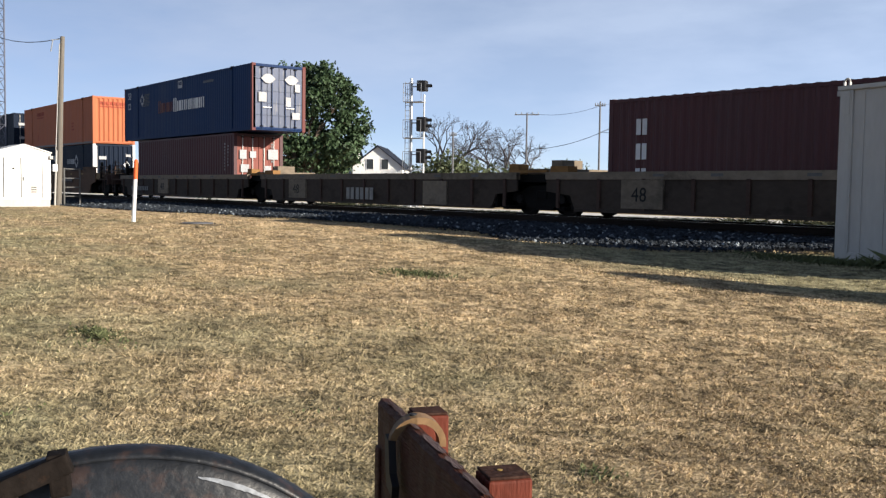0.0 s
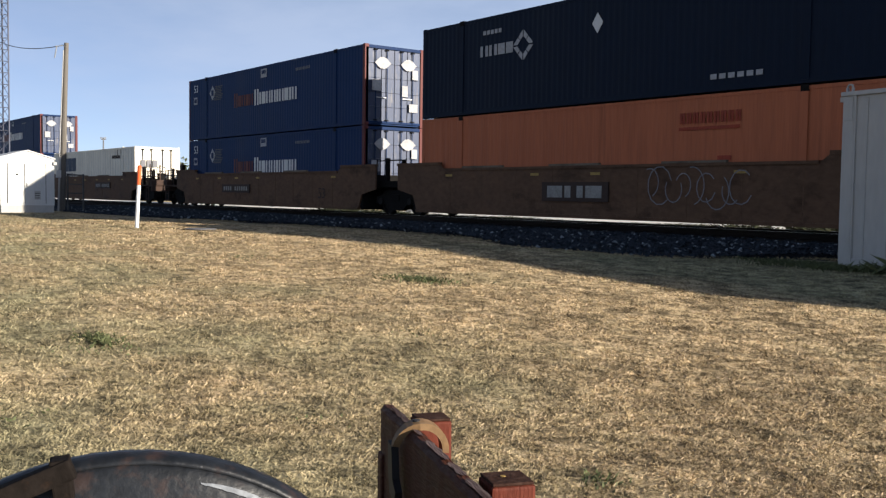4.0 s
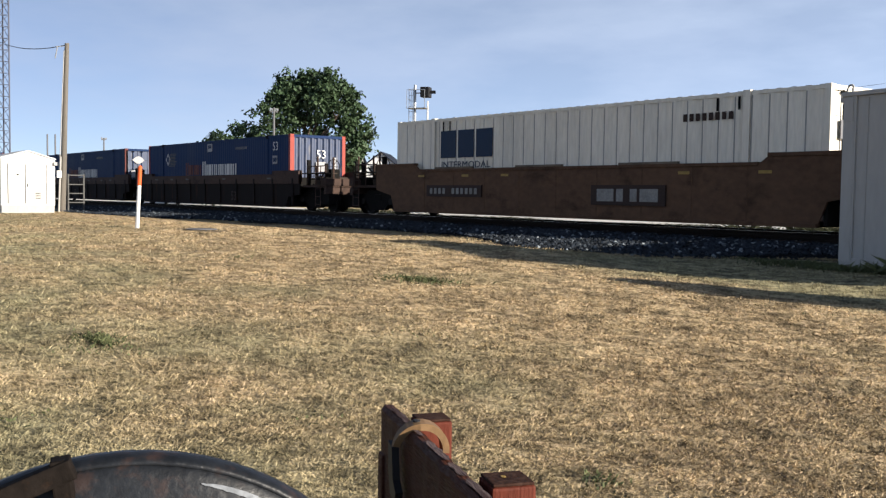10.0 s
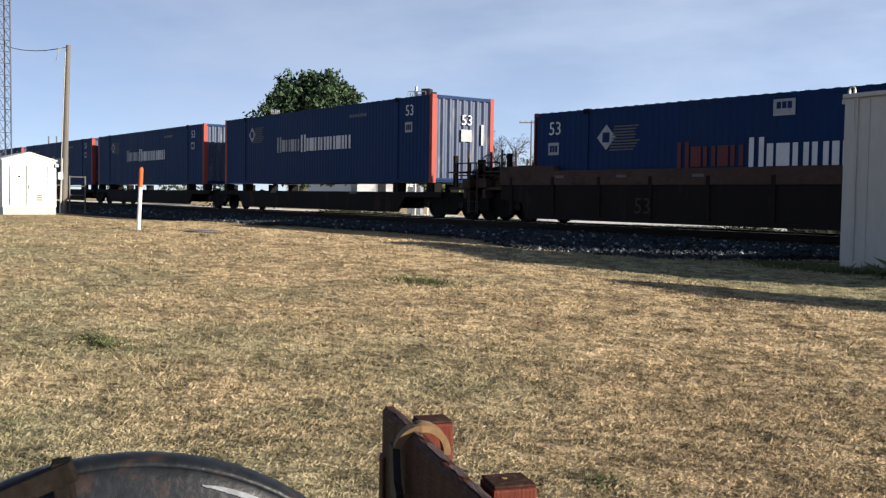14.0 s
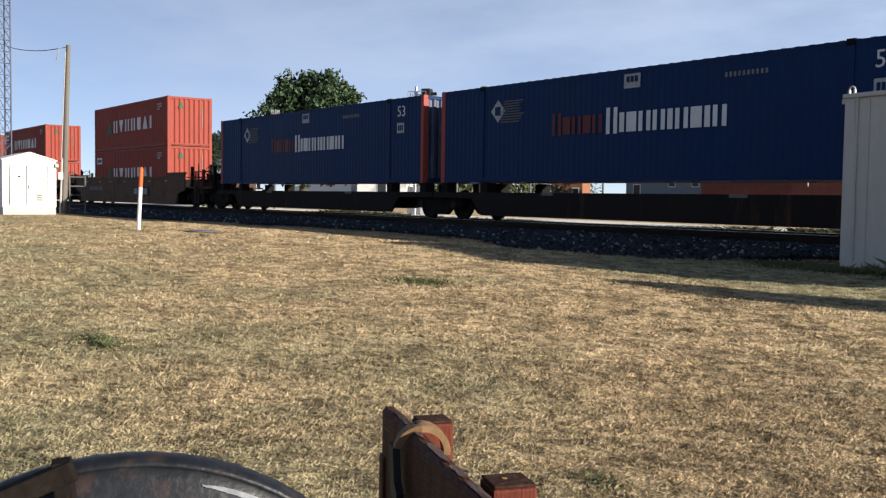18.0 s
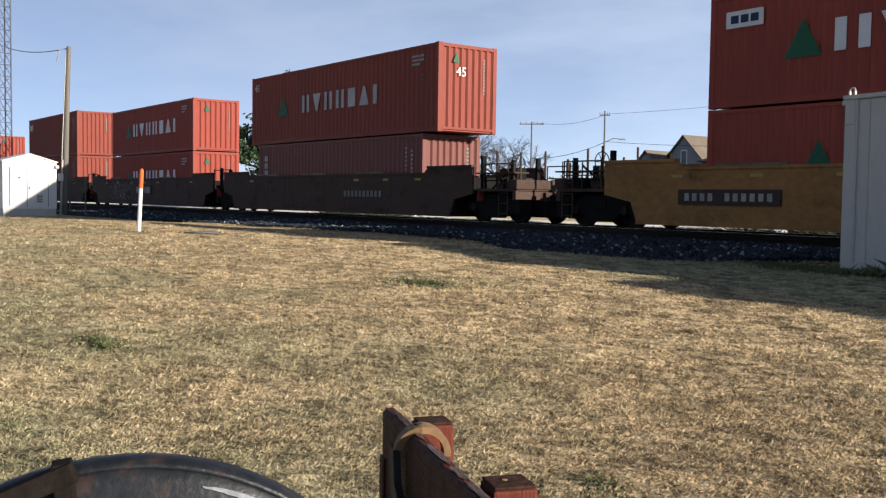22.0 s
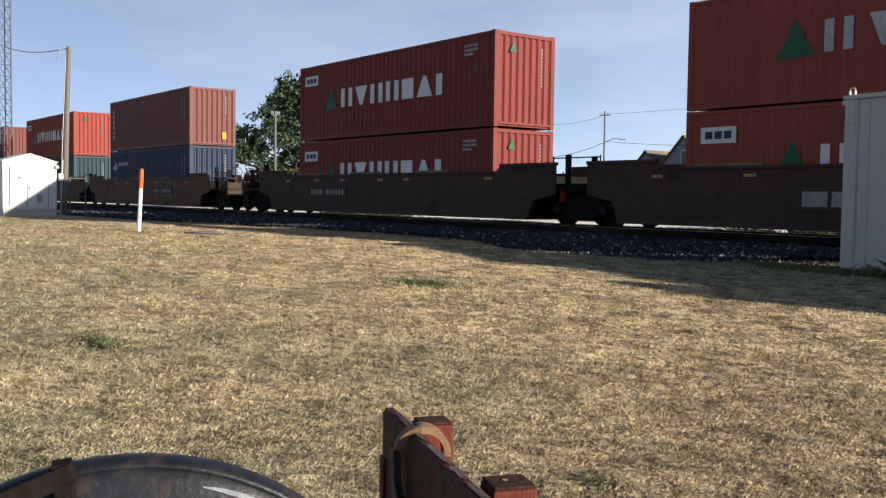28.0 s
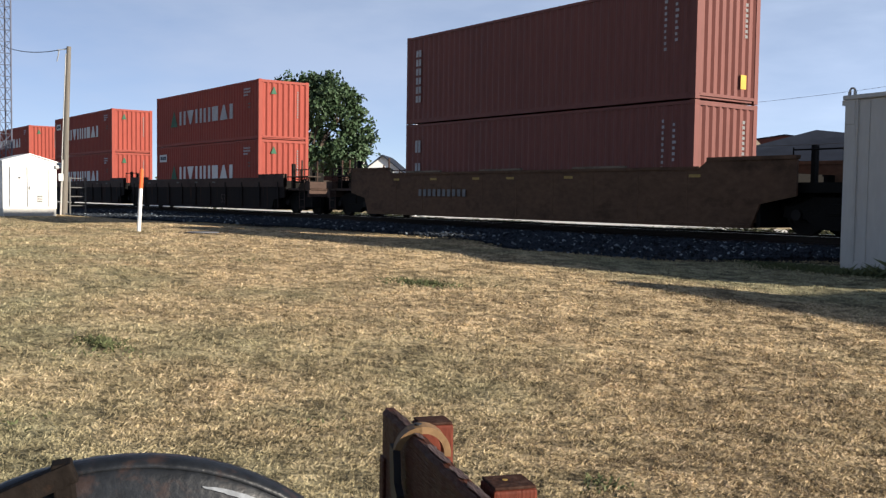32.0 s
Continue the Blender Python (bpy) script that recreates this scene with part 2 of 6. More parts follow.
BLACKMARK = mat("black_marking", (0.008, 0.007, 0.007), 0.7, 0, 0.2, 2.0, 20.0, 0)
PLATEWHITE = mat("worn_plate_white", (0.19, 0.183, 0.17), 0.7, 0, 0.4, 3.0, 18.0, 0)
SPRAY = mat("pale_spray_paint", (0.15, 0.142, 0.15), 0.8, 0, 0.3, 3.0, 20.0, 0)
CHALK = mat("spray_chalk", (0.085, 0.083, 0.082), 0.8, 0, 0.3, 3.0, 20.0, 0)

# ---- mesh helpers ----


def quadbox(bm, x0, x1, y0, y1, z0, z1):
    v = [bm.verts.new(p) for p in ((x0, y0, z0), (x1, y0, z0), (x1, y1, z0), (x0, y1, z0), (x0, y0, z1), (x1, y0, z1), (x1, y1, z1), (x0, y1, z1))]
    for f in ((3, 2, 1, 0), (4, 5, 6, 7), (0, 1, 5, 4), (1, 2, 6, 5), (2, 3, 7, 6), (3, 0, 4, 7)):
        bm.faces.new([v[i] for i in f])


def box(x0, x1, y0, y1, z0, z1, bevel=0.0):
    bm = bmesh.new()
    quadbox(bm, x0, x1, y0, y1, z0, z1)
    if bevel:
        bmesh.ops.bevel(bm, geom=bm.edges[:], offset=bevel, segments=2, affect="EDGES", profile=0.6)
    return bm


def boxes(rows):
    bm = bmesh.new()
    for r in rows:
        quadbox(bm, *r)
    return bm


def tube(bm, a, b, r0, r1=None, n=8, caps=True):
    a, b = Vector(a), Vector(b)
    r1 = r0 if r1 is None else r1
    q = (b - a).to_track_quat("Z", "Y")
    rings = []
    for p, r in ((a, r0), (b, r1)):
        rings.append([bm.verts.new(p + q @ Vector((r * math.cos(2 * math.pi * i / n), r * math.sin(2 * math.pi * i / n), 0))) for i in range(n)])
    for i in range(n):
        bm.faces.new((rings[0][i], rings[0][(i + 1) % n], rings[1][(i + 1) % n], rings[1][i]))
    if caps:
        bm.faces.new(rings[0][::-1])
        bm.faces.new(rings[1])


def sweep(points, r, n=5):
    """One unbroken tube through the points."""
    bm = bmesh.new()
    prev = None
    for i, p in enumerate(points):
        d = (points[min(i + 1, len(points) - 1)] - points[max(i - 1, 0)]).to_track_quat("Z", "Y")
        ring = [bm.verts.new(p + d @ Vector((r * math.cos(2 * math.pi * k / n), r * math.sin(2 * math.pi * k / n), 0))) for k in range(n)]
        if prev:
            for k in range(n):
                bm.faces.new((prev[k], prev[(k + 1) % n], ring[(k + 1) % n], ring[k]))
        prev = ring
    return bm


def tubes(rows, n=8):
    bm = bmesh.new()
    for r in rows:
        tube(bm, *r, n=n)
    return bm


def prism(pts, y0, y1):
    """A plate: outline in x and z, from y0 to y1."""
    bm = bmesh.new()
    a = [bm.verts.new((x, y0, z)) for x, z in pts]
    b = [bm.verts.new((x, y1, z)) for x, z in pts]
    k = len(pts)
    bm.faces.new(a)
    bm.faces.new(b[::-1])
    for i in range(k):
        bm.faces.new((a[(i + 1) % k], a[i], b[i], b[(i + 1) % k]))
    bmesh.ops.recalc_face_normals(bm, faces=bm.faces[:])
    return bm


def mesh_of(name, bm, material):
    me = bpy.data.meshes.new(name)
    bm.to_mesh(me)
    bm.free()
    me.materials.append(material)
    return me


def part(name, bm, material, parent, label="", at=None):
    ob = new(name, bm if isinstance(bm, bpy.types.Mesh) else mesh_of(name, bm, material))
    ob.parent = parent
    if at is not None:
        ob.matrix_local = at
    if label:
        ob["label"] = label
    return ob


def thing(name, m, label, category, group=""):
    ob = new(name)
    ob.empty_display_size = 0.2
    ob.matrix_world = m
    return tagged(ob, label, category, group)


def solid(name, bm, material, m=None, label="", category="", group="", kind=""):
    ob = new(name, mesh_of(name, bm, material))
    if m is not None:
        ob.matrix_world = m
    return tagged(ob, label, category, group, kind)


def bulk(name, verts, faces, material, label="", category=""):
    me = bpy.data.meshes.new(name)
    me.from_pydata(verts, [], faces)
    me.materials.append(material)
    return tagged(new(name, me), label, category, kind="stuff")


GLYPHS = {}


def lettering(text, height, material):
    """Mesh of a text in the x-z plane facing -y, its lower left corner at the origin."""
    key = (text, height, material.name)
    if key not in GLYPHS:
        cu = bpy.data.curves.new("text", "FONT")
        cu.body, cu.size, cu.extrude, cu.resolution_u = text, height / 0.7, 0.002, 2
        ob = new("text", cu)
        me = bpy.data.meshes.new_from_object(ob.evaluated_get(bpy.context.evaluated_depsgraph_get()))
        bpy.data.objects.remove(ob)
        me.transform(Matrix.Rotation(radians(90), 4, "X"))
        me.materials.clear()
        me.materials.append(material)
        GLYPHS[key] = me
    return GLYPHS[key]


def split_parts(name, rows, material, parent, label="", tubular=0, slit=False):
    """One part for each box or tube of the rows."""
    for r in rows:
        bm = bmesh.new()
        if tubular:
            tube(bm, *r, n=tubular)
        elif slit and r[1] - r[0] > 0.12:          # a block of two bars
            w = r[1] - r[0]
            quadbox(bm, r[0], r[0] + w * 0.43, *r[2:])
            quadbox(bm, r[0] + w * 0.57, r[1], *r[2:])
        else:
            quadbox(bm, *r)
        part(name, bm, material, parent, label)


SHAPE_WIDTH = {"i": 0.42, "p": 1.0, "t": 1.1, "d": 1.05, "b": 0.85}


def mark_shape(kind, x0, x1, z0, z1, y):
    """One plain shape of a mark: pair of bars, triangle up or down, bar or block."""
    w, h = x1 - x0, z1 - z0
    if kind == "p":
        return boxes([(x0, x0 + 0.33 * w, y - 0.004, y + 0.002, z0, z1), (x1 - 0.33 * w, x1, y - 0.004, y + 0.002, z0, z1)])
    if kind in "td":
        pts = [(0, 0), (1, 0), (0.6, 1), (0.4, 1)]
        if kind == "d":
            pts = [(a, 1 - b) for a, b in pts]
        return prism([(x0 + a * w, z0 + b * h) for a, b in pts], y - 0.004, y + 0.002)
    return boxes([(x0, x1, y - 0.004, y + 0.002, z0, z1)])


def mark_row(name, kinds, x0, x1, z0, z1, y, material, parent, label="", gap=0.2, first=1.0):
    """A row of plain shapes, each a part, that stands for a mark."""
    total = sum(SHAPE_WIDTH[k] for k in kinds)
    unit = (x1 - x0) / (total + gap * (len(kinds) - 1))
    x = x0
    for i, k in enumerate(kinds):
        w = SHAPE_WIDTH[k] * unit
        part(name, mark_shape(k, x, x + w, z0 - (0.06 * (z1 - z0) if i == 0 and first > 1 else 0), z1 if i else z0 + (z1 - z0) * first, y), material, parent, label)
        x += w + gap * unit


def tiny(ob):
    """Marks too small to pick apart."""
    ob["kind"] = "stuff"
    return ob


def block_rows(x0, x1, z0, z1, count, y, gap=0.22, first=1.0):
    rows, w = [], (x1 - x0) / count
    for i in range(count):
        g = w * gap / 2
        rows.append((x0 + i * w + g, x0 + (i + 1) * w - g, y - 0.004, y + 0.002, z0, z1 if i else z0 + (z1 - z0) * first))
    return rows


def block_row(*a, **k):
    """A row of plain blocks that stands for a mark."""
    return boxes(block_rows(*a, **k))

# ---- ground, track bed, far side ----
RAIL_TOP, TRACK_Y = 0.33, 19.97


GX = [-3000, -600, -220, -120, -80, -60, -48] + [-40 + 1.0 * i for i in range(50)] + [16, 30, 60, 150, 600, 3000]
GY = [-3000, -600, -150, -60, -25, -12] + [-6 + 0.5 * i for i in range(40)] + [15, 18, 22, 26, 40, 70, 120, 250, 700, 3000]


def ease(v, a, b):
    u = min(1.0, max(0.0, (v - a) / (b - a)))
    return u * u * (3 - 2 * u)


def swell(x, y):
    """The lawn: level where the camera stands and along the stones, a low crown between that falls to the east."""
    near = max(0.0, 1 - math.hypot(x + 12, y - 6) / 34)
    z = near * 0.05 * (noise.noise((x * 0.22, y * 0.22, 3)) + 0.5 * noise.noise((x * 0.6, y * 0.6, 9)))
    crown = max(-0.18, min(0.16, -0.036 * (x + 9.2)))
    crown *= ease(math.hypot(x, y), 3.0, 6.5) * (1 - ease(y, 10.8, 13.2)) * ease(x, -36, -28) * (1 - ease(x, 1, 8)) * ease(y, -4, 3)
    return z + crown if y < 13.5 else -0.01


GZ = np.array([[swell(x, y) for x in GX] for y in GY])


def ground():
    bm = bmesh.new()
    xs, ys = GX, GY
    grid = [[bm.verts.new((x, y, GZ[j, i])) for i, x in enumerate(xs)] for j, y in enumerate(ys)]
    for j in range(len(ys) - 1):
        for i in range(len(xs) - 1):
            bm.faces.new((grid[j][i], grid[j][i + 1], grid[j + 1][i + 1], grid[j + 1][i]))
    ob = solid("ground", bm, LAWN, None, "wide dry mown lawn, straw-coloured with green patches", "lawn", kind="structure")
    for f in ob.data.polygons:
        f.use_smooth = True


def bed_edge(x):
    """Where the stones meet the lawn: the lawn runs in round the relay house."""
    return 13.0 + 2.7 * ease(x, -11.8, -9.6) + 1.9 * ease(x, -46, -25) * (1 - ease(x, -20, -14))


def strip(name, prof, x0, x1, step, material, label, category):
    """A long sheet along the track from a profile in y and z."""
    bm = bmesh.new()
    n = int((x1 - x0) / step)
    rows = []
    for i in range(n + 1):
        x = x0 + i * step
        near = bed_edge(x) - 13.0 if name == "track_bed" else 0.0
        rows.append([bm.verts.new((x, y + (near + 0.25 * noise.noise((x * 0.25, 0, 1)) if j == 0 else near * 0.9 if j == 1 else max(0.0, near * 0.3) if j == 2 else 0), z + (0.015 * noise.noise((x * 0.9, y, 4)) if 0 < j < len(prof) - 1 else 0)))
                     for j, (y, z) in enumerate(prof)])
    for i in range(n):
        for j in range(len(prof) - 1):
            bm.faces.new((rows[i][j], rows[i + 1][j], rows[i + 1][j + 1], rows[i][j + 1]))
    ob = solid(name, bm, material, None, label, category, kind="structure")
    for f in ob.data.polygons:
        f.use_smooth = True


def rails():
    prof = [(-0.075, 0), (0.075, 0), (0.075, 0.012), (0.012, 0.03), (0.012, 0.125), (0.036, 0.138), (0.036, 0.168), (-0.036, 0.168), (-0.036, 0.138), (-0.012, 0.125), (-0.012, 0.03), (-0.075, 0.012)]
    for k, off in enumerate((-0.753, 0.753)):
        bm = bmesh.new()
        a = [bm.verts.new((-700, y, z)) for y, z in prof]
        b = [bm.verts.new((620, y, z)) for y, z in prof]
        for i in range(len(prof)):
            bm.faces.new((a[i], a[(i + 1) % 12], b[(i + 1) % 12], b[i]))
        bmesh.ops.recalc_face_normals(bm, faces=bm.faces[:])
        r = solid("rail", bm, RAIL, pose(0, TRACK_Y + off, RAIL_TOP - 0.17), "rusty steel running rail with a polished head", "rail", "track rails")
        bm = box(-700, 620, -0.03, 0.03, 0.1685, 0.171)
        part("rail_head", bm, RAILTOP, r, "polished bright rail head")


def ties():
    me = mesh_of("tie", box(-0.115, 0.115, -1.3, 1.3, -0.16, 0.0, 0.008), TIE)
    first = None
    for i in range(170):
        ob = new("railway_tie", me)
        ob.matrix_world = pose(-85 + i * 0.52, TRACK_Y, RAIL_TOP - 0.17 + random.uniform(-0.008, 0.004), 0, 0, random.uniform(-1, 1))
        tagged(ob, "dark creosoted timber railway tie in ballast", "tie", "ties under the rails")


def stones(name, count, seed, material, label):
    verts, faces = [], []
    rng = np.random.default_rng(seed)
    for i in range(count):
        x = -4 - 52 * rng.random() ** 1.6
        y = 13.15 + 6.9 * rng.random()
        if y < bed_edge(x) + 0.1:
            continue
        s = rng.uniform(0.022, 0.05) * (1 + (-x) / 60)
        z = 0.012 + min(0.12, max(0.0, (y - 13.1) * 0.034)) + rng.uniform(-0.01, 0.012)
        k = len(verts)
        q = rng.uniform(0.7, 1.3, (6, 1)) * s
        d = np.array([(1, 0, 0), (-1, 0, 0), (0, 1, 0), (0, -1, 0), (0, 0, 0.7), (0, 0, -0.7)]) * q
        a = rng.uniform(0, 6.28)
        c, sn = math.cos(a), math.sin(a)
        t = rng.uniform(-0.6, 0.6)
        for dx, dy, dz in d:
            verts.append((x + dx * c - dy * sn + dz * t, y + dx * sn + dy * c, z + dz + dx * t))
        for f in ((0, 2, 4), (2, 1, 4), (1, 3, 4), (3, 0, 4), (2, 0, 5), (1, 2, 5), (3, 1, 5), (0, 3, 5)):
            faces.append(tuple(k + i for i in f))
    bulk(name, verts, faces, material, label, "ballast")


def blades(name, points, heights, widths, material, label, category, seed, flat=(0.4, 2.0)):
    """Grass blades, one bent strip of two triangles each."""
    rng = np.random.default_rng(seed)
    n = len(points)
    p = np.asarray(points)
    a = rng.uniform(0, 2 * np.pi, n)
    lean = rng.uniform(*flat, n) * heights
    b = a + rng.uniform(-0.9, 0.9, n)
    side = np.stack([np.cos(a + 1.57) * widths, np.sin(a + 1.57) * widths, np.zeros(n)], 1)
    tip = p + np.stack([np.cos(b) * lean, np.sin(b) * lean, heights], 1)
    midp = p + np.stack([np.cos(b) * lean * 0.35, np.sin(b) * lean * 0.35, heights * 0.62], 1)
    v = np.empty((n, 4, 3))
    v[:, 0], v[:, 1], v[:, 2], v[:, 3] = p - side, p + side, midp + side * 0.7, tip
    me = bpy.data.meshes.new(name)
    me.vertices.add(4 * n)
    me.vertices.foreach_set("co", v.astype(np.float32).ravel())
    idx = np.arange(n, dtype=np.int32)[:, None] * 4
    loops = np.concatenate([idx + [0, 1, 2], idx + [0, 2, 3]], 1).ravel().astype(np.int32)
    me.loops.add(len(loops))
    me.loops.foreach_set("vertex_index", loops)
    me.polygons.add(2 * n)
    me.polygons.foreach_set("loop_start", np.arange(0, 6 * n, 3, dtype=np.int32))
    me.update(calc_edges=True)
    me.materials.append(material)
    tagged(new(name, me), label, category, kind="stuff")


def lawn_height(x, y):
    gx, gy = np.array(GX, dtype=float), np.array(GY, dtype=float)
    i = np.clip(np.searchsorted(gx, x) - 1, 0, len(gx) - 2)
    j = np.clip(np.searchsorted(gy, y) - 1, 0, len(gy) - 2)
    u, v = (x - gx[i]) / (gx[i + 1] - gx[i]), (y - gy[j]) / (gy[j + 1] - gy[j])
    return GZ[j, i] * (1 - u) * (1 - v) + GZ[j, i + 1] * u * (1 - v) + GZ[j + 1, i] * (1 - u) * v + GZ[j + 1, i + 1] * u * v


EDGE_X = [-60 + 1.0 * i for i in range(66)]


def grass():
    rng = np.random.default_rng(11)
    n = 1000000
    r = 1.35 * np.exp(rng.random(n) ** 0.85 * math.log(58 / 1.35))
    az = np.radians(np.where(rng.random(n) < 0.8, rng.uniform(-82, -26, n), rng.uniform(-235, 125, n)))
    x, y = np.sin(az) * r, np.cos(az) * r
    # tufts: keep more where a coarse pattern is high
    tuft = np.sin(x * 9.1 + 3 * np.sin(y * 4.3)) * np.sin(y * 10.7 + 2 * np.sin(x * 5.1)) + 0.7 * np.sin(x * 2.7 + y * 1.9) * np.sin(y * 3.3 - x * 1.1)
    edge = np.interp(x, EDGE_X, [bed_edge(q) + 0.12 for q in EDGE_X])
    keep = (rng.random(n) < 0.66 + 0.34 * tuft) & (y < np.minimum(edge, 14.9)) & ((np.degrees(az) > -90) & (np.degrees(az) < -20) | (r < 16))
    x, y, r = x[keep], y[keep], r[keep]
    h = rng.uniform(0.003, 0.010, len(x)) * np.minimum(0.5 + r / 9, 1 + r / 25)
    w = rng.uniform(0.0005, 0.0012, len(x)) * (0.65 + r / 3.0)
    blades("dry_grass", np.stack([x, y, lawn_height(x, y) - 0.001], 1), h, w, BLADE, "short dry straw-coloured lawn grass", "grass", 1, (1.5, 4.5))
    # taller tufts that stand in clumps and shade the turf behind them
    k, per = 17000, 14
    r = 1.5 * np.exp(rng.random(k) * math.log(30 / 1.5))
    az = np.radians(rng.uniform(-84, -24, k))
    cx, cy, cr = np.sin(az) * r, np.cos(az) * r, r
    x = np.repeat(cx, per) + rng.normal(0, 1, k * per) * np.repeat(0.018 + 0.0025 * cr, per) * 1.3
    y = np.repeat(cy, per) + rng.normal(0, 1, k * per) * np.repeat(0.018 + 0.0025 * cr, per)
    cr = np.repeat(cr, per)
    keep = (y < np.minimum(np.interp(x, EDGE_X, [bed_edge(q) - 0.1 for q in EDGE_X]), 14.6)) & (x < 3)
    x, y, cr = x[keep], y[keep], cr[keep]
    blades("grass_tufts", np.stack([x, y, lawn_height(x, y) - 0.002], 1), rng.uniform(0.009, 0.024, len(x)) * np.minimum(0.34 + cr / 8, 1 + cr / 30), rng.uniform(0.0004, 0.0009, len(x)) * (0.45 + cr / 2.8), BLADE, "taller tufts of dry grass in the lawn", "grass", 4, (0.4, 1.6))
    # green weeds in the lawn
    pts, hs, ws = [], [], []
    for cx, cy, rx, ry, k, hh in ((-9.5, 6.7, 0.65, 0.3, 520, 0.035), (-7.28, 2.24, 0.34, 0.13, 300, 0.034), (-7.1, 2.15, 0.6, 0.28, 120, 0.022), (-2.55, 2.65, 0.12, 0.1, 60, 0.022), (-6.4, 4.5, 0.3, 0.2, 40, 0.02),
                                  (-5.0, 1.0, 0.3, 0.25, 90, 0.018), (-4.2, 2.35, 0.25, 0.2, 40, 0.018), (-13, 5.8, 1.2, 0.5, 140, 0.02), (-6.6, 13.45, 1.0, 0.2, 500, 0.16), (-7.6, 13.55, 0.9, 0.3, 260, 0.10), (-6.2, 13.3, 0.7, 0.25, 420, 0.24),
                                  (-8.4, 13.65, 1.3, 0.35, 620, 0.09), (-9.4, 14.45, 1.3, 0.35, 520, 0.06), (-10.6, 14.6, 1.4, 0.3, 320, 0.04)):
        q = rng.normal(0, 0.5, (k, 2))
        pts += [(cx + a * rx, cy + b * ry, swell(cx, cy)) for a, b in q]
        hs += list(rng.uniform(0.5, 1.2, k) * hh)
        ws += list(rng.uniform(0.004, 0.008, k) * (1 + math.hypot(cx, cy) / 25))
    # a row of dark weeds along the track, standing in for a narrow shadow
    k = 120
    q = rng.uniform(-11.5, -3.0, k)
    pts += [(a, 9.1 + 0.05 * math.sin(a * 2.1) + 0.09 * b, swell(a, 9.1)) for a, b in zip(q, rng.normal(0, 1, k))]
    hs += list(rng.uniform(0.012, 0.035, k))
    ws += list(rng.uniform(0.004, 0.008, k))
    blades("green_weeds", pts, np.array(hs), np.array(ws), WEED, "low green weeds in the lawn, one row stands for a shadow", "weeds", 2)
    # pale straw along the edge of the stones
    k = 9000
    x = -5 - 30 * rng.random(k)
    y = np.array([bed_edge(q) for q in x]) + 0.0 + 0.4 * rng.normal(0, 0.5, k)
    dense = (np.sin(x * 1.3) + np.sin(x * 0.51 + 1)) > rng.uniform(-1.6, 1.4, k)
    x, y = x[dense], y[dense]
    blades("straw_tufts", np.stack([x, y, 0 * x], 1), rng.uniform(0.012, 0.05, len(x)), rng.uniform(0.004, 0.008, len(x)), STRAW, "pale dry straw tufts along the ballast edge", "grass", 3)


def far_weeds():
    """Low dark weeds beyond the far shoulder, in clumps with gaps."""
    rng = np.random.default_rng(23)
    k = 26000
    x = -70 + 66 * rng.random(k)
    y = 24.4 + 1.6 * rng.random(k)
    dense = (np.sin(x * 1.9 + 2 * np.sin(x * 0.37)) + 0.8 * np.sin(x * 0.83 + 1.0)) > rng.uniform(-1.6, 0.9, k)
    x, y = x[dense], y[dense]
    blades("far_weeds", np.stack([x, y, 0 * x], 1), rng.uniform(0.12, 0.36, len(x)) * np.interp(x, [-46, -43, -39, -37, -28, -26, -21, -18, -4], [0.35, 1.0, 1.0, 0.66, 0.66, 0.5, 0.66, 0.95, 0.95]), rng.uniform(0.012, 0.03, len(x)), FARWEED, "low dark weeds along the far side of the track", "weeds", 6)


ground()
far_weeds()
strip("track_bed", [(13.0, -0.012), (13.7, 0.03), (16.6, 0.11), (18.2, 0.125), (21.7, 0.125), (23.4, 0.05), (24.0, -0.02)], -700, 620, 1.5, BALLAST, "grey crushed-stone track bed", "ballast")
strip("gravel_yard", [(23.9, 0.004), (25.0, 0.012), (29.0, 0.012), (33.5, 0.004)], -700, 620, 6.0, GRAVEL, "pale gravel yard beyond the track", "gravel")
rails()
ties()
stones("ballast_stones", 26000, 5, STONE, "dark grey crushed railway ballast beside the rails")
stones("pale_stones", 1500, 8, PALESTONE, "pale stones scattered in the dark ballast")
grass()
for cx, cy, sx, sy in ((-21.3, 8.93, 1.0, 0.5),):
    bm = bmesh.new()
    bmesh.ops.create_circle(bm, cap_ends=True, radius=1.0, segments=40)
    for v in bm.verts:
        k = 1 + 0.25 * noise.noise((v.co.x * 2, v.co.y * 2, 7))
        v.co = (v.co.x * sx * k, v.co.y * sy * k, 0)
    solid("bare_patch", bm, DIRT, pose(cx, cy, swell(cx, cy) + 0.012), "bare dark earth patch round a drain cover in the lawn", "dirt", kind="structure")
bm = bmesh.new()
bmesh.ops.create_cone(bm, cap_ends=True, segments=28, radius1=0.42, radius2=0.40, depth=0.05)
drain = thing("drain_cover", pose(-21.3, 8.93, swell(-21.3, 8.93) + 0.0), "flat grey round metal drain cover in bare earth", "drain cover")
part("frame", bm, STEEL_DARK, drain)
bm = bmesh.new()
bmesh.ops.create_cone(bm, cap_ends=True, segments=28, radius1=0.36, radius2=0.35, depth=0.02)
part("lid", bm, mat("worn_iron", (0.10, 0.10, 0.105), 0.7, 0.2), drain, "worn grey iron lid", pose(0, 0, 0.034))

# ---- the train ----
YARD = []          # every moving thing with its place along the train and its height
CENTRE = TRACK_Y


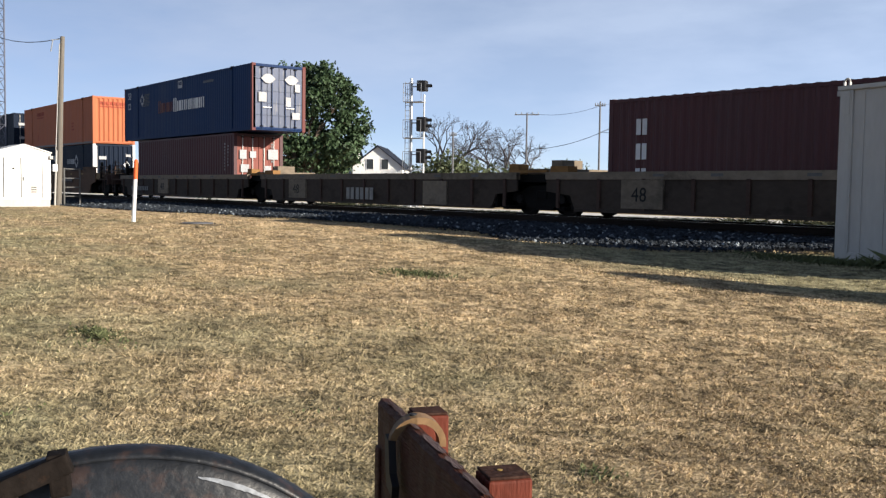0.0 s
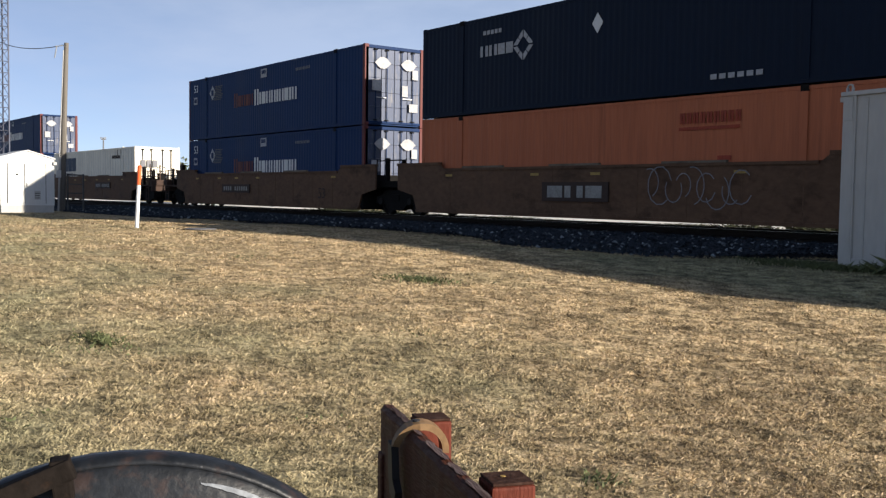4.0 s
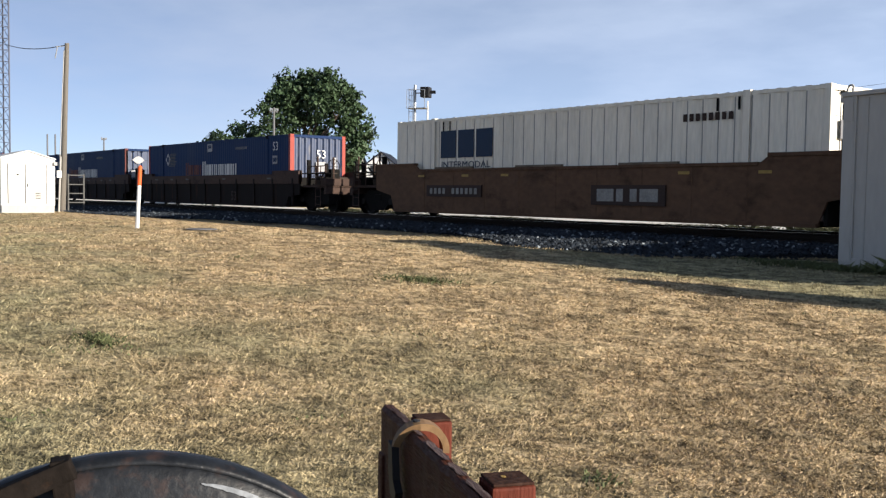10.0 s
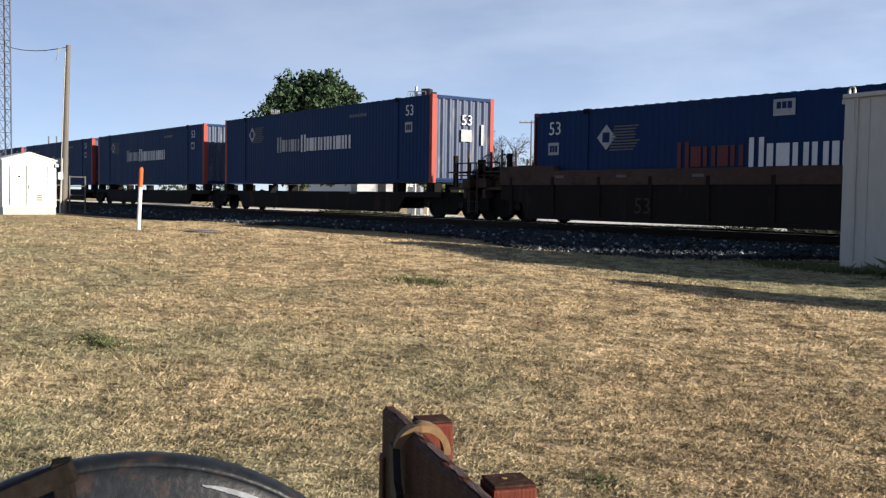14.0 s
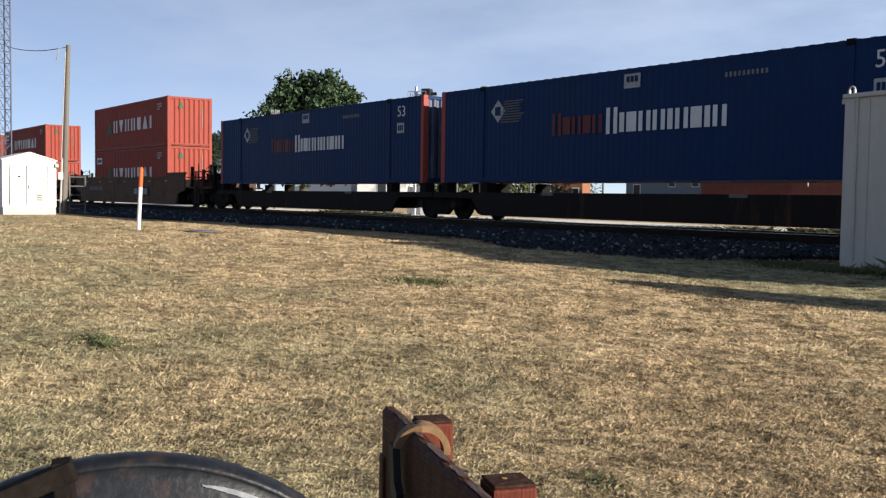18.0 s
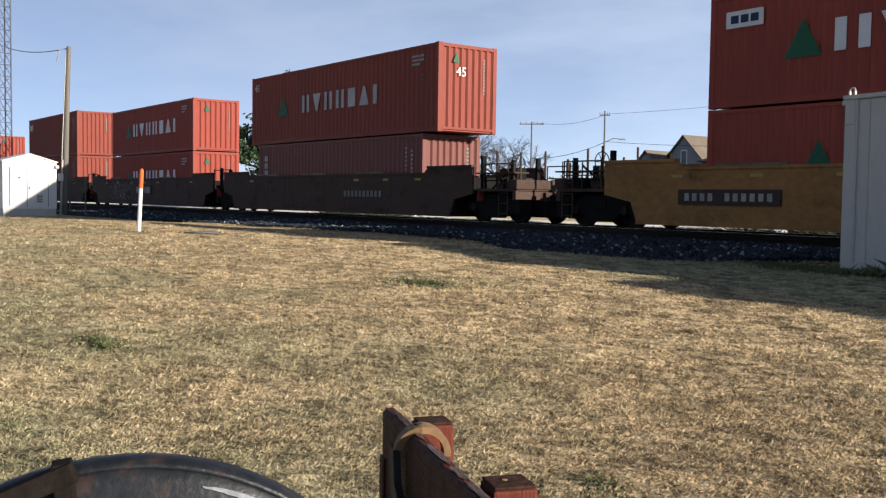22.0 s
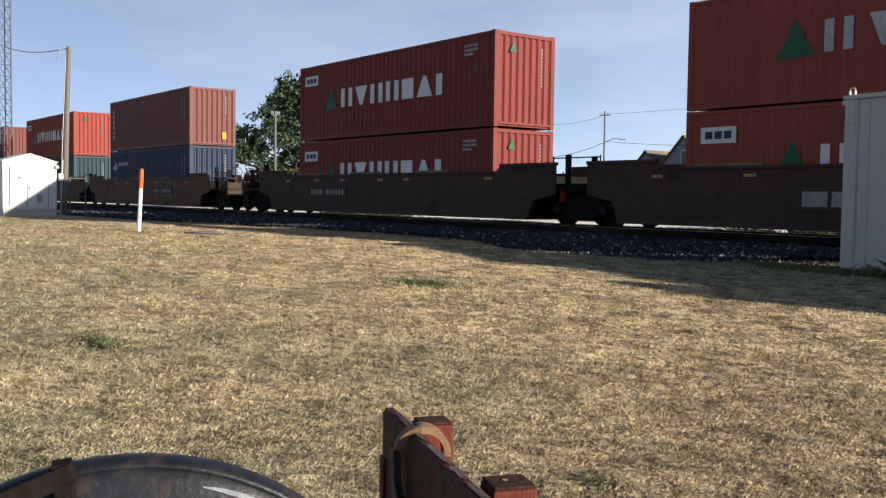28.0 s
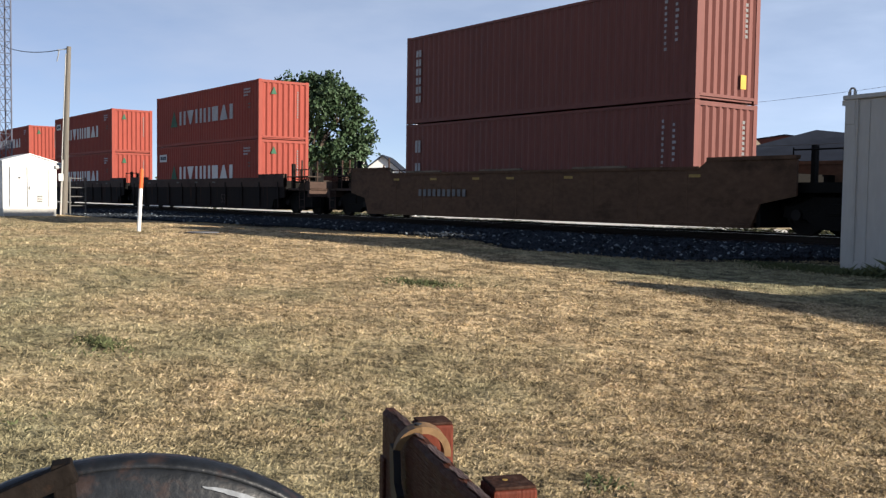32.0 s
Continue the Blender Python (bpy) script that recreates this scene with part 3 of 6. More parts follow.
def corrugated(x0, x1, z0, z1, y, out, pitch=0.278, depth=0.036, axis="x"):
    """A wall of trapezoid ribs from x0 to x1; out is the side that it faces."""
    bm = bmesh.new()
    n = max(1, round((x1 - x0) / pitch))
    p = (x1 - x0) / n
    line = []
    for i in range(n):
        a = x0 + i * p
        line += [(a, 0), (a + 0.26 * p, 0), (a + 0.50 * p, depth), (a + 0.76 * p, depth)]
    line.append((x1, 0))
    lo = [bm.verts.new((a, y - out * d, z0) if axis == "x" else (y - out * d, a, z0)) for a, d in line]
    hi = [bm.verts.new((a, y - out * d, z1) if axis == "x" else (y - out * d, a, z1)) for a, d in line]
    for i in range(len(line) - 1):
        bm.faces.new((lo[i], lo[i + 1], hi[i + 1], hi[i]))
    return bm


CACHE = {}


def cached(key, make, material):
    key = (*key, material.name)
    if key not in CACHE:
        CACHE[key] = mesh_of(key[0], make(), material)
    return CACHE[key]


def container(name, left, length, z0, height, body, label, group, end="plain", posts=None, marks=None, panel=None, ribs=0.278, depth=0.034, door=None):
    """A freight container whose rear end stands at left along the train; its leading end faces +x."""
    wide = 2.44 if length < 14 else 2.59
    L, W, H = length / 2, wide / 2, height
    # the long side towards the lawn lies in one plane for all boxes
    top = thing(name, pose(0, 0, 0), label, "container", group)
    YARD.append((top, left + L, CENTRE + 0.0, z0))
    posts = posts or body
    k = (round(length, 2), round(height, 2))
    part("side_panel", cached(("side_a", *k, ribs, depth), lambda: corrugated(-L + 0.12, L - 0.12, 0.14, H - 0.09, -W + 0.012, -1, ribs, depth), panel or body), None, top)
    part("side_panel", cached(("side_b", *k, ribs, depth), lambda: corrugated(-L + 0.12, L - 0.12, 0.14, H - 0.09, W - 0.012, 1, ribs, depth), panel or body), None, top)
    part("roof", cached(("roof", *k), lambda: corrugated(-L + 0.1, L - 0.1, -W + 0.05, W - 0.05, 0, 1, 0.35, 0.02), body), None, top, at=Matrix.Translation((0, 0, H - 0.022)) @ Matrix.Rotation(radians(-90), 4, "X"))
    part("floor", cached(("floor", *k), lambda: box(-L + 0.05, L - 0.05, -W + 0.06, W - 0.06, 0.03, 0.13), body), None, top)
    rows = []
    for s in (-1, 1):
        rows += [(-L + 0.16, L - 0.16, s * W - 0.06 if s > 0 else -W, W if s > 0 else -W + 0.06, 0.02, 0.155), (-L + 0.16, L - 0.16, W - 0.06 if s > 0 else -W, W if s > 0 else -W + 0.06, H - 0.10, H - 0.02)]
        x0 = L - 0.1 if s > 0 else -L
        rows += [(x0, x0 + 0.1, -W + 0.16, W - 0.16, 0.085, 0.16), (x0, x0 + 0.1, -W + 0.16, W - 0.16, H - 0.13, H - 0.02)]
    part("rail_frame", cached(("rails", *k), lambda: boxes(rows), body), None, top)
    if body is ORANGE:
        part("bottom_rail", cached(("pale_rail", *k), lambda: boxes([(-L + 0.2, L - 0.2, -W - 0.006, -W - 0.001, 0.03, 0.15)]), DULLWHITE), None, top, "pale grey bottom rail")
    pw = 0.15 if posts is body else 0.055 if end == "door" else 0.19 if posts is POSTBRIGHT else 0.25
    post = cached(("post", height, pw), lambda: box(-pw, 0, -0.15, 0, 0.1, H - 0.1), posts)
    cast = cached(("casting",), lambda: box(-0.178, 0, -0.162, 0, 0, 0.118, 0.012), body if posts is body else posts)
    for sx in (1, -1):
        for sy in (1, -1):
            turn = Matrix.Diagonal((sx, sy, 1, 1))
            part("corner_post", post, None, top, at=Matrix.Translation((sx * L, sy * W, 0)) @ pose(0, 0, 0, 0, 0, 0 if (sx, sy) == (1, 1) else 180 if (sx, sy) == (-1, -1) else 90 if sx < 0 else -90))
            for z in (0, H - 0.118):
                part("corner_casting", cast, None, top, at=Matrix.Translation((sx * (L + 0.003), sy * (W + 0.003), z)) @ pose(0, 0, 0, 0, 0, 0 if (sx, sy) == (1, 1) else 180 if (sx, sy) == (-1, -1) else 90 if sx < 0 else -90))
    if length > 14:          # lifting posts at the forty-foot points
        mid = cached(("lift_post", height), lambda: box(-0.09, 0.09, -0.012, 0.02, 0.1, H - 0.05), body)
        lug = cached(("lift_casting",), lambda: box(-0.10, 0.10, -0.02, 0.12, 0, 0.15, 0.01), CREAM if body is CREAM else STEEL_DARK)
        for sx in (-1, 1):
            part("lift_post", mid, None, top, at=pose(sx * 6.0, -W - 0.004, 0))
            part("lift_post", mid, None, top, at=pose(sx * 6.0, W + 0.004, 0, 0, 0, 180))
            part("lift_casting", lug, None, top, at=pose(sx * 6.0, -W, H - 0.14))
    # the two ends: doors or a ribbed wall
    back = cached(("end_wall", *k), lambda: corrugated(-W + 0.15, W - 0.15, 0.15, H - 0.12, 0.0, 1, 0.27, 0.055, "y"), panel or body)
    part("end_panel", back, None, top, at=pose(-L + 0.01, 0, 0, 0, 0, 180))
    if end == "plain":
        part("end_panel", cached(("end_wall_front", *k), lambda: corrugated(-W + 0.15, W - 0.15, 0.15, H - 0.12, 0.0, 1, 0.27, 0.055, "y"), door or panel or body), None, top, at=pose(L - 0.01, 0, 0))
    else:
        leaf = cached(("door", *k), lambda: door_leaf(W - 0.16, H - 0.3), door or body)
        bar = cached(("bar", height), lambda: tubes([((0, 0, 0.12), (0, 0, H - 0.12), 0.019)], 7), BRIGHT if end == "bright" else STEEL_DARK if body is CREAM else body)
        keeper = cached(("keeper",), lambda: box(0, 0.05, -0.07, 0.07, 0, 0.05, 0.006), STEEL_DARK)
        grip = cached(("handle",), lambda: box(0.03, 0.05, 0, 0.42, 0, 0.03, 0.004), BRIGHT)
        for s in (-1, 1):
            d = part("door", leaf, None, top, at=pose(L - 0.035, s * (W - 0.16) / 2, 0.16))
            for off in (-0.27, 0.22):
                b = part("locking_bar", bar, None, top, at=pose(L + 0.012, s * (W - 0.16) / 2 + off, 0))
                part("keeper", keeper, None, top, at=pose(L - 0.02, s * (W - 0.16) / 2 + off, 0.17))
                part("keeper", keeper, None, top, at=pose(L - 0.02, s * (W - 0.16) / 2 + off, H - 0.2))
            part("door_handle", grip, None, top, at=pose(L, s * (W - 0.16) / 2 - 0.25, 1.0))
    if marks:
        marks(top, L, W, H)
    return top


def door_leaf(w, h):
    bm = bmesh.new()
    n = 5
    a = [[bm.verts.new((0.026, y, i * h / n)) for y in (-w / 2, 0.0, w / 2)] for i in range(n + 1)]
    cells = [bm.faces.new((a[i][j], a[i][j + 1], a[i + 1][j + 1], a[i + 1][j])) for i in range(n) for j in range(2)]
    bmesh.ops.inset_individual(bm, faces=cells, thickness=0.03, depth=0.0)
    bmesh.ops.inset_individual(bm, faces=cells, thickness=0.008, depth=-0.026)
    return bm


def side_mark(name, bm, material, parent, label=""):
    return part(name, bm, material, parent, label)


def tiny_mark(*a, **k):
    return tiny(part(*a, **k))


def small_bars(rng, x0, x1, z0, z1, rows, y):
    out = []
    for r in range(rows):
        z = z1 - (r + 0.8) * (z1 - z0) / rows
        out.append((x0, x0 + (x1 - x0) * rng.uniform(0.55, 1), y - 0.003, y + 0.002, z, z + 0.5 * (z1 - z0) / rows))
    return boxes(out)


def marks_red(wide=False, sticker=True, colour=None, faint=False, forty5=False):
    def f(top, L, W, H):
        y = -W - 0.004
        rng = random.Random(int(L * 100) + wide)
        zb = 1.02 if H < 2.7 else 1.15
        x0 = -L + (2.45 if wide else 2.0)
        lw = (3.35, 10.0) if wide else (3.2, 9.7)
        if forty5:
            lw = (4.3, 10.2)
        side_mark("triangle_mark", prism([(x0, zb - 0.05), (x0 + 0.92, zb - 0.05), (x0 + 0.46, zb + 0.78)], y - 0.003, y + 0.001), MARKGREEN, top, "green triangular mark")
        mark_row("mark_block", "pdppbti", -L + lw[0] + (0.25 if wide else 0.0), -L + lw[1] - 0.15, zb, zb + 0.68, y, WHITE2 if faint else WHITE, top, "white mark block", 0.52 if wide else 0.26)
        if sticker:
            p = side_mark("sticker", box(-L + 0.45, -L + 1.45, y - 0.003, y, H - 0.78, H - 0.40), WHITE, top, "white sticker with dark bars")
            tiny_mark("sticker_bar", block_row(-L + 0.55, -L + 1.35, H - 0.68, H - 0.5, 3, y - 0.005), MARKNAVY, p)
        tiny_mark("number_mark", boxes([r for z in (0.40, 0.53, 0.66) for r in block_rows(L - 1.5, L - 0.8 - 0.25 * (z > 0.6), H - z, H - z + 0.075, 8, y, 0.35)]), WHITE2, top)
        tiny_mark("number_mark", boxes([r for z in (1.05, 1.2) for r in block_rows(L - 1.05, L - 0.8, H - z, H - z + 0.07, 3, y, 0.35)]), CHALK, top)
        x = L + 0.004
        tiny_mark("end_triangle_mark", boxes([(x - 0.002, x + 0.002, -0.62 + 0.02 * i, -0.36 - 0.02 * i, H - 0.62 + 0.05 * i, H - 0.57 + 0.05 * i) for i in range(6)]), MARKGREEN, top, "small green triangle on the end")
        tiny_mark("end_number_mark", boxes([(x - 0.002, x + 0.002, 0.64, 0.70, H - 0.5 - 0.11 * i, H - 0.43 - 0.11 * i) for i in range(11)]), DULLWHITE, top)
        if forty5:
            part("length_number", lettering("45", 0.28, WHITE), None, top, at=pose(-L + 0.3, y, H - 0.6))
            part("length_number", lettering("45", 0.30, WHITE), None, top, at=pose(L + 0.006, -0.5, H - 1.05, 0, 0, 90))
    return f


def marks_blue(number="left", white_word=False, doors=False, tail=True):
    def f(top, L, W, H):
        y = -W - 0.006
        rng = random.Random(int(L * 10))
        zb = 1.28
        x0 = -L + 2.5
        d = prism([(x0, zb + 0.83), (x0 + 0.33, zb + 0.5), (x0 + 0.66, zb + 0.83), (x0 + 0.33, zb + 1.16)], y - 0.003, y + 0.001)
        side_mark("diamond_mark", d, WHITE2, top, "pale diamond mark")
        bars = [(x0 + 0.45 + 0.02 * i, x0 + 1.2 + 0.3 * rng.random(), y - 0.006, y - 0.004, zb + 0.48 + 0.075 * i, zb + 0.515 + 0.075 * i) for i in range(9)]
        tiny_mark("stripe_mark", boxes(bars), CHALK, top, "pale stripes that trail from the diamond")
        side_mark("diamond_core", prism([(x0 + 0.2, zb + 0.7), (x0 + 0.45, zb + 0.7), (x0 + 0.45, zb + 0.96), (x0 + 0.2, zb + 0.96)], y - 0.009, y - 0.005), NAVY, top)
        mark_row("word_block", "pbpbp", -L + 5.2, -L + 7.1, zb + 0.02, zb + 0.50, y, WHITE2 if white_word else MARKRED, top, "row of plain mark blocks", 0.18, 1.25)
        mark_row("mark_block", "pibppipbip", -L + 7.25, -L + 11.05, zb, zb + 0.50, y, WHITE, top, "white mark block", 0.20, 1.3)
        if not white_word:
            p = side_mark("plate", box(-L + 7.85, -L + 8.4, y - 0.003, y, zb + 1.1, zb + 1.46), WHITE2, top, "pale plate with dark bars")
            tiny_mark("plate_bar", block_row(-L + 7.92, -L + 8.33, zb + 1.25, zb + 1.4, 3, y - 0.005), NAVY, p)
        tiny_mark("number_mark", block_row(L - 5.2, L - 4.0, H - 0.5, H - 0.39, 10, y, 0.45), DULLWHITE, top)
        nx = -L + 0.62 if number == "left" else L - 1.55
        part("length_number", lettering("53", 0.36, WHITE), None, top, at=pose(nx, y, zb + 0.98))
        p = side_mark("height_plate", box(nx, nx + 0.42, y - 0.003, y, zb + 0.42, zb + 0.76), WHITE2, top)
        tiny_mark("plate_bar", block_row(nx + 0.05, nx + 0.37, zb + 0.5, zb + 0.68, 3, y - 0.005), NAVY, p)
        x = L + 0.034
        if doors:
            for s in (-0.55, 0.58):
                pts = [(s + dy, H - 0.64 + dz) for dy, dz in ((0.36, 0), (0.17, 0.17), (0.05, 0.21), (-0.1, 0.2), (-0.22, 0.12), (-0.34, 0), (-0.22, -0.12), (-0.1, -0.2), (0.05, -0.21), (0.17, -0.17))]
                bm = bmesh.new()
                bm.faces.new([bm.verts.new((x, yy, z)) for yy, z in pts])
                side_mark("door_mark", bm, WHITE2, top, "white oval mark on the door")
            split_parts("door_plate", ([(x - 0.002, x + 0.002, -1.0, -0.62, 1.25, 1.66), (x - 0.002, x + 0.002, 0.75, 1.0, 1.75, 2.1), (x - 0.002, x + 0.002, 0.3, 0.55, 1.1, 1.5)]), WHITE2, top, "pale plate on the door")
            side_mark("door_label", boxes([(x - 0.002, x + 0.002, 0.62, 1.0, 0.55, 0.85)]), WHITE2, top)
        else:
            part("end_number", lettering("53", 0.34, WHITE), None, top, at=pose(L + 0.006, -0.1, H - 0.95, 0, 0, 90))
            side_mark("end_plate", boxes([(L + 0.003, L + 0.006, -0.1, 0.35, H - 1.5, H - 1.1)]), WHITE2, top)
            tiny_mark("end_number_mark", boxes([(L + 0.003, L + 0.006, 0.75, 0.85, H - 1.6, H - 0.9)]), WHITE2, top)
    return f


def marks_cream(top, L, W, H):
    y = -W - 0.006
    mark_row("mark_block", "bbb", -L + 2.5, -L + 5.1, 1.62, 2.48, y, MARKNAVY, top, "heavy navy mark block", 0.12)
    part("word", lettering("INTERMODAL", 0.21, MARKNAVY), None, top, at=pose(-L + 2.53, y, 1.3) @ Matrix.Diagonal((1.32, 1, 1, 1)))
    tiny_mark("number_mark", block_row(L - 3.9, L - 2.4, H - 0.62, H - 0.44, 8, y, 0.35), MARKDARK, top)
    tiny_mark("vent_mark", boxes([(L - 2.9, L - 2.84, y - 0.01, y, H - 0.42, H - 0.12), (L - 2.3, L - 2.24, y - 0.01, y, H - 0.42, H - 0.12), (-L + 2.6, -L + 2.66, y - 0.01, y, H - 0.42, H - 0.12), (-L + 2.95, -L + 3.0, y - 0.01, y, H - 0.42, H - 0.12)]), STEEL_DARK, top)
    x = L + 0.034
    # grey strips that paint in the shade between the wall ribs
    seam = cached(("panel_seam", round(H, 2)), lambda: box(-0.016, 0.016, -0.004, 0.0, 0.16, H - 0.12), mat("rib_shade_grey", (0.24, 0.235, 0.22), 0.7))
    for k in range(1, 35):
        part("panel_seam", seam, None, top, at=pose(-L + 0.12 + k * (2 * L - 0.24) / 35, -W + 0.011, 0))
    split_parts("door_mark", ([(x - 0.002, x + 0.002, -0.95 + 0.33 * i, -0.70 + 0.33 * i, H - 1.15, H - 0.75) for i in range(3)]), mat("grey_marking", (0.13, 0.13, 0.14), 0.7), top, "grey outlined mark on the door")


def marks_umx(at_left=True):
    def f(top, L, W, H):
        y = -W - 0.006
        x0 = -L + (3.0 if at_left else 10.8)
        mark_row("mark_block", "ppbb", x0, x0 + 1.5, 1.7, 2.02, y, WHITE2, top, "white mark block", 0.16)
        cx = x0 + 1.95
        for sx in (-1, 1):
            for sz in (-1, 1):
                for a, b in ((0.06, 0.44), (0.50, 0.94)):
                    part("diamond_bar", prism([(cx + sx * q * r, 1.86 + sz * (1 - q) * r) for q, r in ((a, 0.46), (b, 0.46), (b, 0.27), (a, 0.27))], y - 0.003, y), WHITE2, top, "pale bar of a diamond ring mark")
        dx = -L + 7.9
        side_mark("small_diamond", prism([(dx - 0.2, 2.1), (dx, 1.83), (dx + 0.2, 2.1), (dx, 2.37)], y - 0.003, y), WHITE, top, "small white diamond plate")
        tiny_mark("number_mark", block_row(-L + 3.1, -L + 4.0, H - 0.55, H - 0.43, 5, y, 0.3), WHITE2, top)
        tiny_mark("number_mark", block_row(L - 4.6, L - 3.1, 0.3, 0.42, 6, y, 0.3), WHITE2, top)
        x = L + 0.036
        bm = boxes([(x - 0.002, x + 0.002, -0.95, -0.5, H - 0.95, H - 0.75), (x - 0.002, x + 0.002, 0.7, 1.0, H - 0.75, H - 0.6), (x - 0.002, x + 0.002, 0.25, 0.75, 0.7, 1.0), (x - 0.002, x + 0.002, -0.9, -0.5, 0.9, 1.1)])
        tiny_mark("door_plate_mark", bm, WHITE2, top, "white plates on the doors")
        bm = bmesh.new()
        bm.faces.new([bm.verts.new(p) for p in ((x, 0.55, H - 1.25), (x, 0.75, H - 1.5), (x, 0.95, H - 1.25), (x, 0.75, H - 1.0))])
        side_mark("door_diamond", bm, WHITE, top, "white diamond plate on the door")
    return f


def marks_orange(x_at):
    def f(top, L, W, H):
        y = -W - 0.006
        split_parts("mark_block", block_rows(-L + x_at, -L + x_at + 1.8, H - 0.68, H - 0.42, 9, y, 0.25), MARKBROWN, top, "row of dark red mark blocks", slit=True)
        side_mark("mark_bar", boxes([(-L + x_at, -L + x_at + 1.75, y - 0.003, y, H - 0.84, H - 0.76)]), MARKBROWN, top)
        tiny_mark("number_mark", small_bars(random.Random(3), -L + 3.6, -L + 4.1, 0.5, 0.95, 3, y), MARKBROWN, top)
        tiny_mark("number_mark", small_bars(random.Random(4), L - 4.3, L - 3.7, 0.9, 1.5, 3, y), MARKBROWN, top)
        x = L + 0.006
        split_parts("end_mark_block", ([(x - 0.002, x + 0.002, -0.85 + 0.2 * i, -0.71 + 0.2 * i, H - 0.52, H - 0.32) for i in range(9)] + [(x - 0.002, x + 0.002, -0.85, 0.9, H - 0.66, H - 0.59)]), MARKBROWN, top, "row of dark red mark blocks on the end")
    return f


def marks_plain(kind="bars", colour=None):
    def f(top, L, W, H):
        y = -W - 0.004
        rng = random.Random(kind)
        if kind == "column":        # a word set down the rear edge
            split_parts("mark_block", [(-L + 0.55, -L + 0.83, y - 0.003, y, H - 0.7 - 0.3 * i, H - 0.48 - 0.3 * i) for i in range(6)], WHITE2, top, "column of plain white mark blocks", slit=True)
        elif kind == "three":
            split_parts("mark_block", [(-L + 0.95, -L + 1.3, y - 0.003, y, 1.95 - 0.62 * i, 2.35 - 0.62 * i) for i in range(3)], WHITE, top, "column of three white mark blocks", slit=True)
        elif kind == "corner":
            split_parts("mark_block", block_rows(-L + 0.35, -L + 1.15, H - 0.85, H - 0.42, 3, y, 0.2), WHITE, top, "three white mark blocks", slit=True)
        elif kind == "bird":
            split_parts("mark_block", block_rows(-L + 1.45, -L + 3.1, H - 0.85, H - 0.66, 6, y, 0.25), WHITE2, top, "white mark block", slit=True)
            side_mark("bird_mark", prism([(-L + 0.45, H - 1.0), (-L + 1.0, H - 1.15), (-L + 1.3, H - 0.9), (-L + 1.0, H - 0.6), (-L + 0.85, H - 0.8)], y - 0.003, y), WHITE2, top, "pale plain mark")
        elif kind == "pair":
            split_parts("mark_block", [(-L + 0.55, -L + 0.85, y - 0.003, y, H - 0.95 - 0.75 * i, H - 0.55 - 0.75 * i) for i in range(2)], WHITE2, top, "two white mark blocks", slit=True)
        if kind == "doors":
            split_parts("door_plate", [(L + 0.032, L + 0.036, ya, yb, za, zb) for ya, yb, za, zb in ((-0.95, -0.62, 1.75, 2.15), (-0.45, -0.15, 1.8, 2.1), (0.45, 0.95, 1.75, 2.2), (-0.9, -0.5, 1.15, 1.5), (0.3, 0.6, 1.2, 1.45), (0.55, 0.95, 0.75, 1.0))], WHITE2, top, "white plate on the door")
        tiny_mark("number_mark", small_bars(rng, L - 1.0, L - 0.91, H - 1.7, H - 0.4, 9, y), WHITE2, top)
        tiny_mark("number_mark", small_bars(rng, L - 0.66, L - 0.55, H - 1.5, H - 0.5, 7, y), WHITE2, top)
        x = L + 0.004
        tiny_mark("end_number_mark", boxes([(x - 0.002, x + 0.002, 0.62, 0.72, H - 0.5 - 0.13 * i, H - 0.42 - 0.13 * i) for i in range(7)]), DULLWHITE, top)
        if kind in ("column", "pair"):
            side_mark("end_label", boxes([(x - 0.002, x + 0.003, 0.5, 0.72, 0.35, 0.7)]), MARKYELLOW, top, "yellow label on the end")
    return f


HI, STD = 2.896, 2.591
LOW = 0.61

WHEELS = []        # wheelset, its truck's place along the train, its own offset


def wheel_bm():
    bm = bmesh.new()
    for s in (-1, 1):
        prof = [(0.46, 0.70), (0.46, 0.79), (0.40, 0.80), (0.36, 0.765), (0.16, 0.755), (0.14, 0.84), (0.0, 0.84)]
        n, rings = 22, []
        for r, y in prof:
            rings.append([bm.verts.new((r * math.cos(2 * math.pi * i / n), s * y, r * math.sin(2 * math.pi * i / n))) for i in range(n)])
        rings.insert(0, [bm.verts.new((0.49 * math.cos(2 * math.pi * i / n), s * 0.685, 0.49 * math.sin(2 * math.pi * i / n))) for i in range(n)])
        for a, b in zip(rings, rings[1:]):
            for i in range(n):
                bm.faces.new((a[i], a[(i + 1) % n], b[(i + 1) % n], b[i]))
    tube(bm, (0, -1.02, 0), (0, 1.02, 0), 0.085, n=10)
    # three bolts on each axle cap
    for s in (-1, 1):
        for k in range(3):
            a = 2.1 * k
            tube(bm, (0.05 * math.cos(a), s * 1.0, 0.05 * math.sin(a)), (0.05 * math.cos(a), s * 1.05, 0.05 * math.sin(a)), 0.018, n=6)
    bmesh.ops.recalc_face_normals(bm, faces=bm.faces[:])
    return bm


